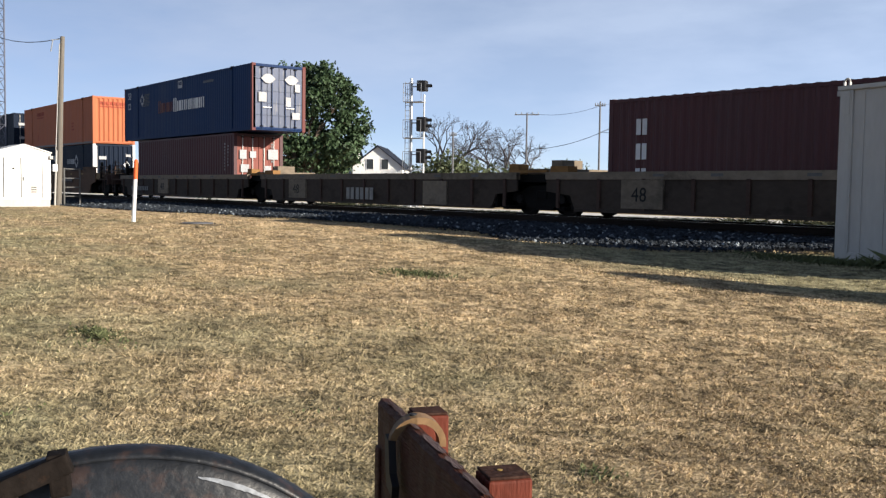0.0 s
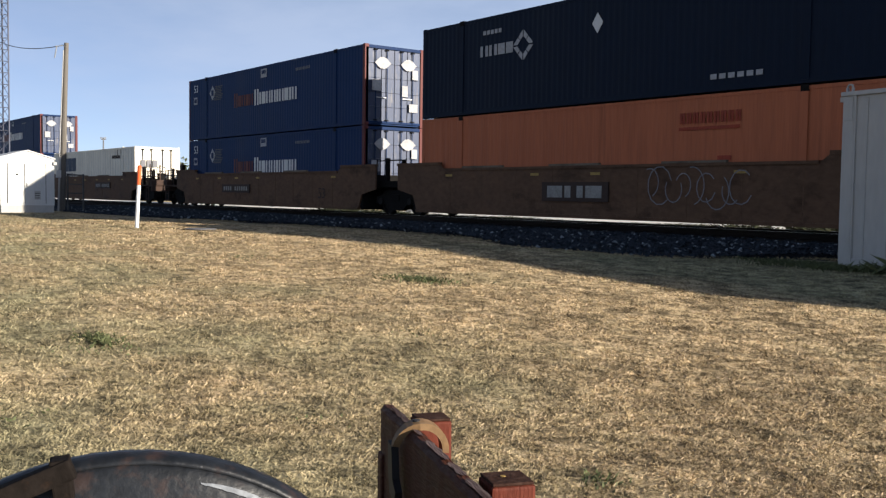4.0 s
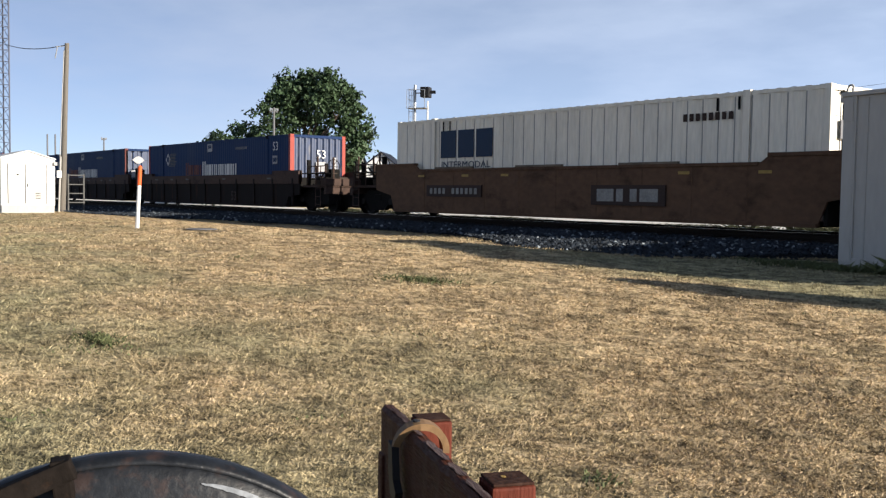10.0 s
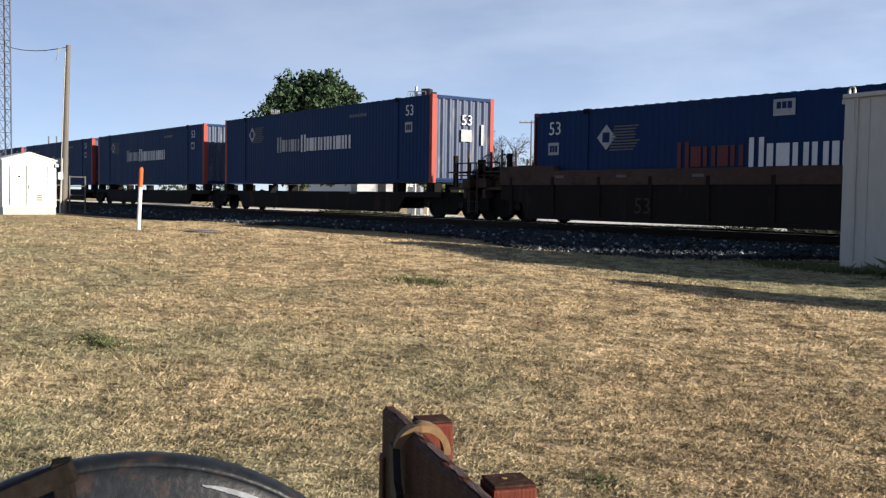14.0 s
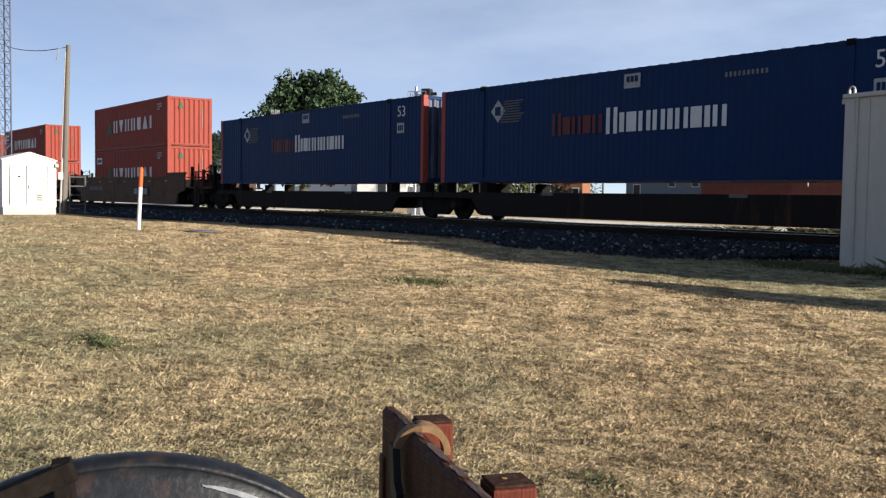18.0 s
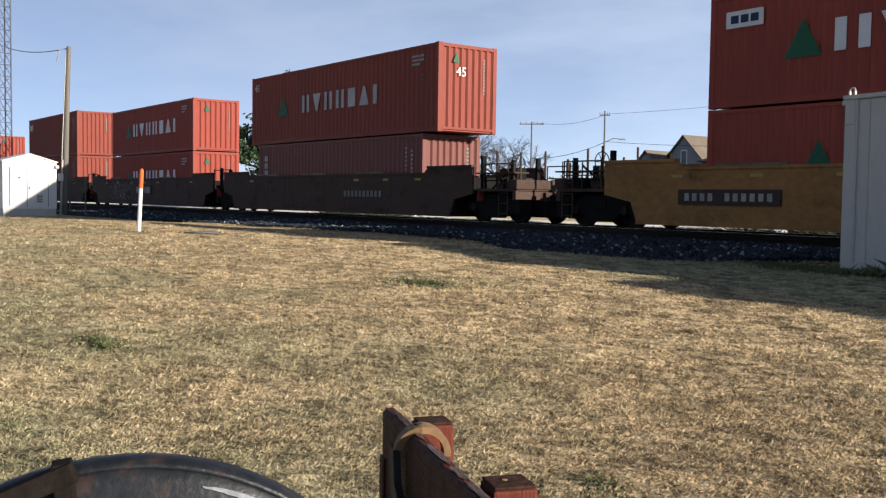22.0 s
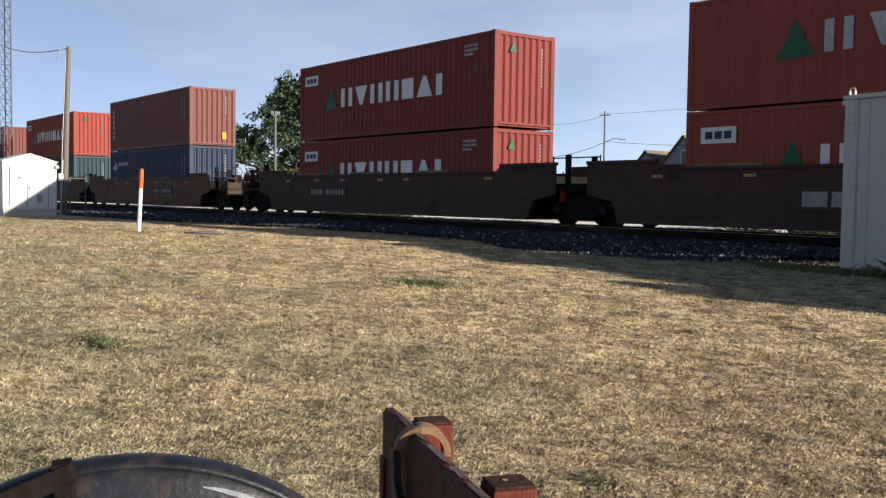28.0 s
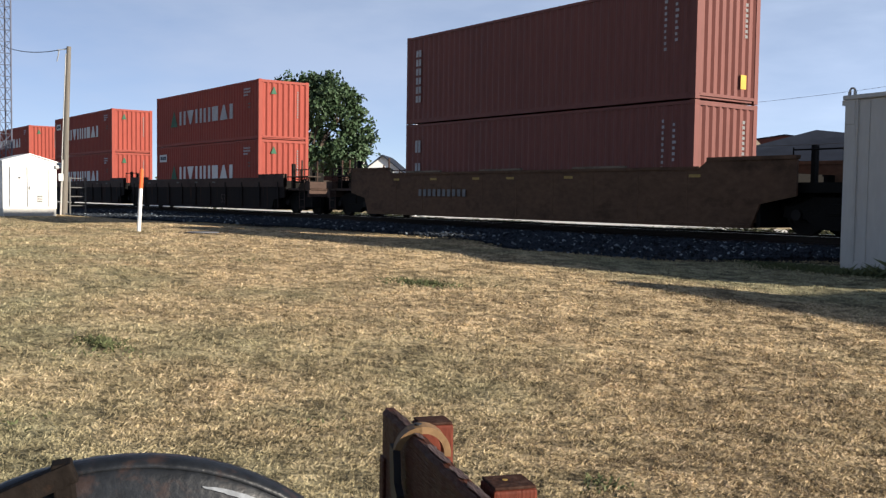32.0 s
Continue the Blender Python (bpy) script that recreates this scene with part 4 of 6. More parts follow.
WHEEL_ME = mesh_of("wheelset", wheel_bm(), WHEEL)
FRAME_ME = mesh_of("sideframe", prism([(-1.25, 0.36), (-1.22, 0.58), (-0.95, 0.62), (-0.5, 0.80), (0.5, 0.80), (0.95, 0.62), (1.22, 0.58), (1.25, 0.36), (1.0, 0.32), (0.72, 0.34), (0.40, 0.10), (-0.40, 0.10), (-0.72, 0.34), (-1.0, 0.32)], -0.09, 0.09), STEEL_DARK)
BOLSTER_ME = mesh_of("bolster", box(-0.22, 0.22, -1.12, 1.12, 0.42, 0.66, 0.03), STEEL_DARK)
SPRING_ME = mesh_of("spring", tubes([((dx, 0, 0.15), (dx, 0, 0.42), 0.065) for dx in (-0.16, 0.0, 0.16)], 10), STEEL_DARK)
CAP_ME = mesh_of("bearing_cap", tubes([((0, -0.06, 0), (0, 0.06, 0), 0.12)], 14), mat("bearing_steel", (0.014, 0.0125, 0.012), 0.7, 0.0, spec=0.06))


def truck(car, x, along):
    t = part("truck", mesh_of("truck", boxes([(-0.75, 0.75, -0.06, 0.06, 0.45, 0.55), (-0.8, -0.62, -0.9, 0.9, 0.40, 0.47), (0.62, 0.8, -0.9, 0.9, 0.40, 0.47)]), STEEL_DARK), None, car, "grimy four-wheel rail truck", pose(x, 0, RAIL_TOP))
    for s in (-1, 1):
        part("sideframe", FRAME_ME, None, t, at=pose(0, s * 1.0, 0.05))
        part("spring", SPRING_ME, None, t, at=pose(0, s * 1.0, 0.06))
        for d in (-0.89, 0.89):
            part("bearing_cap", CAP_ME, None, t, at=pose(d, s * 1.1, 0.46))
    part("bolster", BOLSTER_ME, None, t, at=pose(0, 0, 0.05))
    for d in (-0.89, 0.89):
        w = part("wheelset", WHEEL_ME, None, t, at=pose(d, 0, 0.46))
        WHEELS.append((w, along + x + d, d))


def car_end(car, x, s, material, posts=True):
    """The coupler end of a car: platform, guide posts, hand rails, ladder, brake wheel, coupler. s is +1 towards +x."""
    part("end_platform", boxes([(min(x, x + s * 1.9), max(x, x + s * 1.9), -1.35, 1.35, 1.28, 1.36), (min(x + s * 1.75, x + s * 1.9), max(x + s * 1.75, x + s * 1.9), -1.4, 1.4, 1.02, 1.30),
                                (min(x, x + s * 2.0), max(x, x + s * 2.0), -0.3, 0.3, 0.80, 1.26)]), TTX4, car)
    part("coupler", boxes([(min(x + s * 1.9, x + s * 2.55), max(x + s * 1.9, x + s * 2.55), -0.12, 0.12, 0.98, 1.18), (min(x + s * 2.3, x + s * 2.62), max(x + s * 2.3, x + s * 2.62), -0.2, 0.14, 0.93, 1.23)]), STEEL_DARK, car)
    rows = []
    for y in (-1.3, 1.3):
        for dx in (0.3, 1.0, 1.7):
            rows.append(((x + s * dx, y, 1.34), (x + s * dx, y, 2.12), 0.022))
        rows.append(((x + s * 0.3, y, 2.1), (x + s * 1.7, y, 2.1), 0.022))
        rows.append(((x + s * 0.3, y, 1.72), (x + s * 1.7, y, 1.72), 0.018))
    split_parts("hand_rail", rows, TTX4, car, "", 6)
    split_parts("stake", [((x + s * dx, y, 1.3), (x + s * dx, y, z), 0.034) for dx, y, z in ((0.55, -1.0, 2.5), (0.85, 0.7, 2.55), (1.35, -0.75, 2.45), (1.6, 0.95, 2.3))], TTX4, car, "rust-brown stake", 6)
    split_parts("brace_rod", [((x + s * 0.35, -1.0, 1.36), (x + s * 1.3, -1.0, 2.0), 0.03), ((x + s * 0.6, 0.6, 2.0), (x + s * 1.7, 0.2, 1.4), 0.03), ((x + s * 0.2, -1.25, 1.6), (x + s * 1.85, -1.25, 1.6), 0.022)], STEEL_DARK, car, "", 6)
    for y in (-1.12, 1.12):
        split_parts("guide_post", ([(x + s * 0.05 - 0.05, x + s * 0.05 + 0.05, y - 0.07, y + 0.07, 1.3, 2.36), (x + s * 1.45 - 0.045, x + s * 1.45 + 0.045, y - 0.06, y + 0.06, 1.3, 2.2)] if posts else [(x - 0.05, x + 0.05, y - 0.07, y + 0.07, 1.3, 2.2)]), STEEL_DARK, car)
    lad = []
    for dy in (-1.46, -1.42):
        lad.append(((x + s * (1.2 if dy < -1.44 else 1.6), -1.46, 0.55), (x + s * (1.2 if dy < -1.44 else 1.6), -1.46, 2.1), 0.016))
    for k in range(5):
        lad.append(((x + s * 1.2, -1.46, 0.62 + 0.3 * k), (x + s * 1.6, -1.46, 0.62 + 0.3 * k), 0.013))
    part("ladder", tubes(lad, 6), TTX4, car)
    bm = bmesh.new()
    n = 18
    c = Vector((x + s * 1.0, -0.55, 2.1))
    ring = [c + Vector((0, 0.28 * math.cos(2 * math.pi * i / n), 0.28 * math.sin(2 * math.pi * i / n))) for i in range(n)]
    for i in range(n):
        tube(bm, ring[i], ring[(i + 1) % n], 0.016, n=5, caps=False)
    for i in range(0, n, 3):
        tube(bm, c, ring[i], 0.011, n=5, caps=False)
    part("brake_wheel", bm, STEEL_DARK, car)
    part("cross_sill", box(min(x + s * 1.55, x + s * 1.95), max(x + s * 1.55, x + s * 1.95), -1.42, 1.42, 1.34, 1.62, 0.02), TTX4, car, "rust-brown end sill")
    part("air_tank", tubes([((x + s * 0.75, -1.05, 1.52), (x + s * 0.75, 0.2, 1.52), 0.19)], 12), TTX3, car, "rust-brown air tank")
    part("valve", box(x + s * 1.25 - 0.16, x + s * 1.25 + 0.16, -1.2, -0.85, 1.36, 1.66, 0.03), STEEL_DARK, car)
    part("walk_grating", box(min(x + s * 0.1, x + s * 1.9), max(x + s * 0.1, x + s * 1.9), -1.46, -0.9, 1.80, 1.84), TTX3, car)
    part("brake_housing", box(x + s * 1.05 - 0.12, x + s * 1.05 + 0.12, -0.75, -0.35, 1.36, 2.0, 0.03), STEEL_DARK, car)
    part("draft_gear", box(min(x + s * 0.7, x + s * 2.3), max(x + s * 0.7, x + s * 2.3), -0.55, 0.55, 0.52, 1.0, 0.02), STEEL_DARK, car)
    part("brake_rigging", boxes([(min(x, x + s * 2.05), max(x, x + s * 2.05), -0.98, -0.9, 0.60, 1.0), (min(x + s * 1.5, x + s * 1.95), max(x + s * 1.5, x + s * 1.95), -1.3, -0.9, 0.62, 1.04)]), STEEL_DARK, car)
    part("air_hose", tubes([((x + s * 1.9, 0.35, 1.0), (x + s * 2.2, 0.32, 0.72), 0.03), ((x + s * 2.2, 0.32, 0.72), (x + s * 2.45, 0.2, 0.66), 0.03)], 6), STEEL_DARK, car)


def well_unit(car, u, pitch, material, style, plate, first, last, rng):
    """One well of a car, u from the car's middle."""
    e = pitch / 2 - 0.62            # where the side sheets end
    b = pitch / 2 - 1.75            # where the well bottom ends
    if style == "smooth":
        top, up, bot = 1.83, 2.02, 0.50
        line = [(-b, bot), (b, bot), (b + 0.22, bot + 0.52), (e, bot + 0.70), (e, up), (e - 2.35, up), (e - 2.6, top), (-e + 2.6, top), (-e + 2.35, up), (-e, up), (-e, bot + 0.70), (-b - 0.22, bot + 0.52)]
    else:
        top, up, bot = (1.52, 1.52, 0.52) if style == "ribbed48" else (1.78, 1.78, 0.50)
        line = [(-b, bot), (b, bot), (b + 0.2, bot + 0.4), (e, bot + 0.5), (e, top), (-e, top), (-e, bot + 0.5), (-b - 0.2, bot + 0.4)]
    for s in (-1, 1):
        y0, y1 = (-1.50, -1.44) if s < 0 else (1.44, 1.50)
        part("side_sheet", prism([(u + x, z) for x, z in line], y0, y1), material, car)
        yo = (-1.545, -1.38) if s < 0 else (1.38, 1.545)
        if style == "smooth":
            part("top_chord", boxes([(u - e + 2.6, u + e - 2.6, *yo, top - 0.02, top + 0.05), (u - e, u - e + 2.35, *yo, up - 0.02, up + 0.06), (u + e - 2.35, u + e, *yo, up - 0.02, up + 0.06)]), material, car)
        else:
            if style == "ribbed53":
                part("top_chord", boxes([(u - e, u + e, *yo, top - 0.36, top + 0.03), (u - e, u - e + 2.3, *yo, top + 0.03, top + 0.17), (u + e - 2.3, u + e, *yo, top + 0.03, top + 0.17)]), TTX4, car, "rust-brown top chord")
            else:
                # the dusty tan also stands in for sunlight along the chord
                part("top_chord", boxes([(u - e, u + e, *yo, top - 0.17, top + 0.03)]), DUSTY, car, "dusty tan top chord, painted as if sunlit")
        part("bottom_chord", boxes([(u - b, u + b, *yo, bot - 0.03, bot + 0.06)]), material, car)
    if style != "smooth":
        rib = cached(("rib", style), lambda: boxes([(-0.05, 0.05, -1.56, -1.5, bot + 0.05, top - 0.15)]), TTX4 if style == "ribbed48" else material)
        n = 11
        for i in range(n):
            part("rib", rib, None, car, at=pose(u - e + 0.5 + i * (2 * e - 1.0) / (n - 1), 0, 0))
    else:
        # dusty guide lips that stand on the top chord
        lip = cached(("guide_lip",), lambda: boxes([(-0.95, 0.95, -1.56, -1.47, 1.88, 1.935)]), DUSTY)
        for x in (-4.6, -0.7, 3.3):
            part("guide_lip", lip, None, car, "dusty tan guide lip", at=pose(u + x, 0, 0))
        # faint upright weld seams and the reflectors below the chord
        seam = cached(("seam",), lambda: boxes([(-0.015, 0.015, -1.506, -1.5, 0.56, 1.78)]), material)
        for i in range(-4, 5):
            part("seam", seam, None, car, at=pose(u + i * 1.55, 0, 0))
    refl = cached(("reflector",), lambda: boxes([(-0.17, 0.17, -1.549, -1.545, -0.035, 0.035)]), REFLECT if style == "smooth" else CHALK)
    for i in range(-3, 4):
        if rng.random() < 0.75:
            part("reflector", refl, None, car, at=pose(u + i * 2.15 + rng.uniform(-0.3, 0.3), 0.042 if style == "smooth" else 0, 1.66 if style == "smooth" else top - 0.14 if style == "ribbed53" else top - 0.06))
    cross = cached(("cross_member", bot), lambda: boxes([(-0.12, 0.12, -1.44, 1.44, bot - 0.03, bot + 0.08)]), STEEL_DARK)
    for i in range(-4, 5):
        part("cross_member", cross, None, car, at=pose(u + i * 1.9, 0, 0))
    if material is TTX4:
        # plain plate added to stand for a sunlit red patch at the joint
        part("warning_plate", box(u + e + 0.02, u + e + 0.035, -1.32, -1.06, 0.98, 1.36, 0.004), POSTBRIGHT, car, "red plate added on the well end")
    for s in (-1, 1):
        x = u + s * (b + 0.16)
        part("bulkhead", boxes([(x - 0.05, x + 0.05, -1.44, 1.44, bot + 0.02, top - 0.1), (min(x, x + s * 1.3), max(x, x + s * 1.3), -0.55, 0.55, 0.98, 1.28), (min(x, x + s * 0.8), max(x, x + s * 0.8), -1.42, 1.42, 1.25, 1.33)]), STEEL_DARK, car)
    yo = -1.556 if style == "smooth" else -1.565
    for kind, x, z in plate:
        if kind == "mark":         # black plate with white blocks
            p = part("plate", boxes([(u + x, u + x + 2.5, yo, -1.5, z, z + 0.52)]), MARKDARK, car, "black plate with white mark blocks")
            mark_row("mark_block", "bpb", u + x + 0.22, u + x + 2.28, z + 0.1, z + 0.42, yo - 0.004, PLATEWHITE, p, "", 0.14)
        elif kind == "barewide":
            split_parts("mark_block", block_rows(u + x, u + x + 1.9, z, z + 0.42, 3, yo, 0.2), PLATEWHITE, car, "worn pale mark block", slit=True)
        elif kind == "number":
            p = part("plate", boxes([(u + x, u + x + 2.8, yo, -1.5, z, z + 0.36)]), MARKDARK, car, "black plate with white bars")
            tiny(part("number_mark", block_row(u + x + 0.15, u + x + 1.05, z + 0.09, z + 0.27, 4, yo - 0.004, 0.42), PLATEWHITE, p))
            tiny(part("number_mark", block_row(u + x + 1.3, u + x + 2.65, z + 0.09, z + 0.27, 6, yo - 0.004, 0.42), PLATEWHITE, p))
        elif kind == "bars":
            tiny(part("number_mark", block_row(u + x, u + x + 2.6, z, z + 0.22, 10, yo, 0.4), DULLWHITE, car))
        elif kind in ("53", "48"):
            part("length_number", lettering(kind, 0.40, MARKDARK), None, car, at=pose(u + x, yo, z))
        elif kind == "panel48":
            p = part("number_panel", boxes([(u + x, u + x + 1.35, yo, -1.5, 0.62, 1.34)]), DUSTY, car, "dusty tan number panel")
            part("length_number", lettering("48", 0.36, BLACKMARK), None, p, at=pose(u + x + 0.34, yo - 0.004, 0.8))
        elif kind == "panel":
            part("blank_panel", boxes([(u + x, u + x + 1.25, yo, -1.5, 0.55, 1.30)]), DUSTY, car, "blank dusty tan panel")
        elif kind == "letter":
            part("unit_letter", lettering("C", 0.22, MARKDARK), None, car, at=pose(u + x, yo, z))
        elif kind == "scrawl":     # sprayed loops, drawn as plain curls
            bm = bmesh.new()
            r = random.Random(int(x * 10) + 5)
            px = u + x
            while px < u + x + 3.0:
                rad = r.uniform(0.20, 0.40)
                cz = z + r.uniform(-0.12, 0.14)
                a0, a1 = r.uniform(0, 6), r.uniform(2.6, 5.4)
                pts = [Vector((px + rad * math.cos(a0 + a1 * k / 10), yo - 0.002, cz + rad * 1.25 * math.sin(a0 + a1 * k / 10))) for k in range(11)]
                for p, q in zip(pts, pts[1:]):
                    d = (q - p).normalized() * 0.014
                    nrm = Vector((-d.z, 0, d.x))
                    bm.faces.new([bm.verts.new(v) for v in (p - nrm, q - nrm, q + nrm, p + nrm)])
                px += rad * 1.15
            tiny(part("spray_scrawl", bm, SPRAY, car, "pale sprayed loops"))


def well_car(units, pitch, material, style, label, plates, group="cars of the train", posts=True):
    mid = (units[0] + units[-1]) / 2
    car = thing("well_car", pose(0, 0, 0), label, "rail car", group)
    YARD.append((car, mid, CENTRE, 0.0))
    rng = random.Random(int(mid))
    us = sorted(c - mid for c in units)
    for i, u in enumerate(us):
        well_unit(car, u, pitch, material, style, plates[i % len(plates)], i == 0, i == len(us) - 1, rng)
    spots = [us[0] - pitch / 2 + 0.1] + [(a + b) / 2 for a, b in zip(us, us[1:])] + [us[-1] + pitch / 2 - 0.1]
    for x in spots:
        truck(car, x, mid)
    for x in spots[1:-1]:
        part("joint_frame", boxes([(x - 1.3, x + 1.3, -0.42, 0.42, 0.98, 1.30), (x - 0.9, x + 0.9, -1.2, 1.2, 1.28, 1.5)]), STEEL_DARK, car)
        if not posts:
            part("joint_cover", boxes([(x - 0.6, x + 0.6, -1.1, 1.1, 1.5, 1.66), (x - 0.25, x + 0.2, -0.5, 0.3, 1.66, 1.92)]), DUSTY, car, "dusty joint cover")
            part("joint_lever", boxes([(x - 1.2, x + 0.4, -1.3, -1.22, 1.55, 1.62), (x + 0.5, x + 1.2, -1.25, -0.9, 1.5, 1.72), (x - 1.3, x - 0.9, -1.2, -0.8, 1.5, 1.8)]), TTX2, car, "rusty lever gear")
            continue
        split_parts("guide_post", ([(x - 0.55, x - 0.45, -1.18, -1.04, 1.3, 2.3), (x + 0.45, x + 0.55, -1.18, -1.04, 1.3, 2.2)]), STEEL_DARK, car)
        split_parts("hand_rail", ([((x - 0.9, -1.3, 1.3), (x - 0.9, -1.3, 2.25), 0.02), ((x + 0.9, -1.3, 1.3), (x + 0.9, -1.3, 2.25), 0.02), ((x - 0.9, -1.3, 2.2), (x + 0.9, -1.3, 2.2), 0.02)]), STEEL_DARK, car, "", 6)
    car_end(car, us[0] - pitch / 2 + 0.6, -1, material, posts)
    car_end(car, us[-1] + pitch / 2 - 0.6, 1, material, posts)
    return car


def spine_car(units, pitch, label):
    mid = (units[0] + units[-1]) / 2
    car = thing("spine_car", pose(0, 0, 0), label, "rail car", "cars of the train")
    YARD.append((car, mid, CENTRE, 0.0))
    us = sorted(c - mid for c in units)
    for u in us:
        e = pitch / 2 - 0.25
        part("centre_sill", prism([(u - e, 0.98), (u - 6.3, 0.98), (u - 5.4, 0.62), (u + 5.4, 0.62), (u + 6.3, 0.98), (u + e, 0.98), (u + e, 1.2), (u - e, 1.2)], -0.33, 0.33), CARDARK, car)
        part("side_beam", prism([(u - e, 1.02), (u - 6.6, 1.02), (u - 6.1, 0.50), (u + 6.1, 0.50), (u + 6.6, 1.02), (u + e, 1.02), (u + e, 1.2), (u - e, 1.2)], -1.32, -1.22), CARDARK, car)
        part("side_beam", boxes([(u - e, u + e, 1.2, 1.32, 1.0, 1.18)]), CARDARK, car)
        for x in (-7.4, -6.0, -2.0, 2.0, 6.0, 7.4):
            part("cross_arm", boxes([(u + x - 0.14, u + x + 0.14, -1.3, 1.3, 1.02, 1.19)]), CARDARK, car)
        for x in (-8.0, -6.0, 6.0, 8.0):
            part("pedestal", boxes([(u + x - 0.16, u + x + 0.16, -1.3, -0.95, 1.15, 1.497), (u + x - 0.16, u + x + 0.16, 0.95, 1.3, 1.15, 1.497)]), STEEL_DARK, car)
        part("walkway", boxes([(u - e, u + e, -1.1, -0.4, 1.16, 1.2)]), STEEL_DARK, car)
        part("reflector", boxes([(u - 3.4, u - 2.9, -1.325, -1.32, 1.12, 1.2), (u + 3.0, u + 3.5, -1.325, -1.32, 1.12, 1.2)]), CHALK, car)
    spots = [us[0] - pitch / 2 + 0.2] + [(a + b) / 2 for a, b in zip(us, us[1:])] + [us[-1] + pitch / 2 - 0.2]
    for x in spots:
        truck(car, x, mid)
    car_end(car, us[0] - pitch / 2 - 0.3, -1, CARDARK)
    car_end(car, us[-1] + pitch / 2 + 0.3, 1, CARDARK)


RED_L = "brick red corrugated container with white marks"
BLUE_L = "long dark blue container with diamond mark"


def red(left, level, h, wide=False, sticker=True, faint=False, col=None, end="plain"):
    return container("shipping_container", left, 12.19, level, h, col or RED, RED_L + (", stacked on another" if level > 2 else ", seated in a car well"), "forty-foot containers", end, None, marks_red(wide, sticker, faint=faint))


def blue(left, level, number="left", doors=True, white=False, col=None):
    where = ", stacked on another" if level > 2 else ", on a spine car" if level > 1 else ", seated in a car well"
    return container("domestic_container", left, 16.15, level, HI, col or NAVY, BLUE_L + where, "fifty-three-foot containers", "door" if doors else "plain", POSTRED if doors else POSTBRIGHT, marks_blue(number, white, doors), None, 0.21, 0.007, LITBLUE)


def consist():
    # ribbed forty-eight-foot car
    well_car([233.95, 251.45, 268.95], 17.5, TTX3, "ribbed48", "weathered brown ribbed three-well container car with an empty middle well", [[("bars", -6.3, 0.75), ("panel48", -2.3, 0)], [("panel48", -5.55, 0), ("barewide", -1.2, 0.64), ("panel", 3.6, 0)], [("panel48", -5.3, 0), ("barewide", 1.5, 0.66)]], posts=False)
    container("shipping_container", 262.85, 12.19, 0.53, HI, MAROON, "maroon corrugated steel container seated in a ribbed car well", "forty-foot containers", "door", None, marks_plain("three"))
    container("shipping_container", 227.85, 12.19, 0.53, HI, MAROON, "maroon corrugated steel container with sunlit-toned red doors, under a blue one", "forty-foot containers", "bright", None, marks_plain("doors"), door=LITRED)
    blue(225.87, 3.46, "left", True)
    # orange and dark blue-grey stacks
    well_car([172.95, 192.65, 212.05], 19.55, TTX, "smooth", "brown-yellow three-well container car with dusty smooth sides", [[("number", -3.6, 1.02), ("53", 5.2, 0.85)], [("mark", -1.9, 0.92), ("scrawl", 2.0, 1.3)], [("number", 1.85, 1.12), ("53", -8.0, 0.8)]])
    container("domestic_container", 203.98, 16.15, 3.52, HI, ORANGE, "bright orange container stacked on a dark one", "fifty-three-foot containers", "plain", None, marks_orange(3.5), None, 0.3, 0.012)
    container("domestic_container", 204.0, 16.15, LOW, HI, BLUEGREY, "dark blue-grey container with white corner posts", "fifty-three-foot containers", "plain", WHITE, marks_umx(False), None, 0.21, 0.007)
    container("domestic_container", 184.6, 16.15, 3.52, HI, BLUEGREY, "dark blue-grey container with barred doors, stacked", "fifty-three-foot containers", "bright", None, marks_umx(True), None, 0.21, 0.007)
    container("domestic_container", 184.6, 16.15, LOW, HI, ORANGE, "bright orange long container seated in a well", "fifty-three-foot containers", "plain", None, marks_orange(10.7), None, 0.3, 0.012)
    blue(164.87, 3.52), blue(164.87, LOW)
    # cream containers and blue stacks
    well_car([109.85, 129.43, 148.95], 19.55, TTX, "smooth", "brown-yellow three-well container car with black mark plates", [[("number", -5.4, 1.0), ("53", -8.5, 0.8)], [("mark", -1.7, 0.82)], [("number", 1.85, 1.14), ("53", -8.0, 0.8)]])
    for left in (140.95, 77.75):
        container("domestic_container", left, 16.15, LOW, HI, CREAM, "cream ribbed container with navy mark blocks", "fifty-three-foot containers", "door", None, marks_cream, None, 0.455, 0.04)
    blue(121.36, 3.52), blue(121.36, LOW)
    blue(101.75, LOW, "right", False)
    well_car([85.85], 19.4, TTX, "smooth", "brown-yellow single-well container car with black mark plates", [[("number", -6.0, 1.0), ("mark", 1.4, 0.85)]])
    # dark ribbed car
    well_car([22.38, 42.0, 61.9], 19.75, CARDARK, "ribbed53", "nearly black ribbed three-well container car", [[("53", -4.0, 0.7)], [("53", -1.0, 0.7)], [("53", 3.0, 0.7)]])
    blue(53.83, 0.55, "right", False), blue(33.9, 0.55), blue(14.3, 0.55)
    # spine car
    spine_car([1.25, -17.2, -34.75, -52.2, -69.4], 17.65, "black five-platform spine car under blue containers")
    for left, white, n in ((-6.8, True, "right"), (-25.4, True, "right"), (-42.8, True, "right"), (-60.4, False, "right"), (-77.55, False, "right")):
        blue(left, 1.5, n, False, white)
    # single red stacks
    well_car([-90.5], 19.4, TTX, "smooth", "brown-yellow single-well container car with a black mark plate", [[("bars", -6.1, 1.15), ("mark", 1.7, 0.85)]])
    red(-96.6, 3.5, STD, True, False), red(-96.6, LOW, HI, True, True)
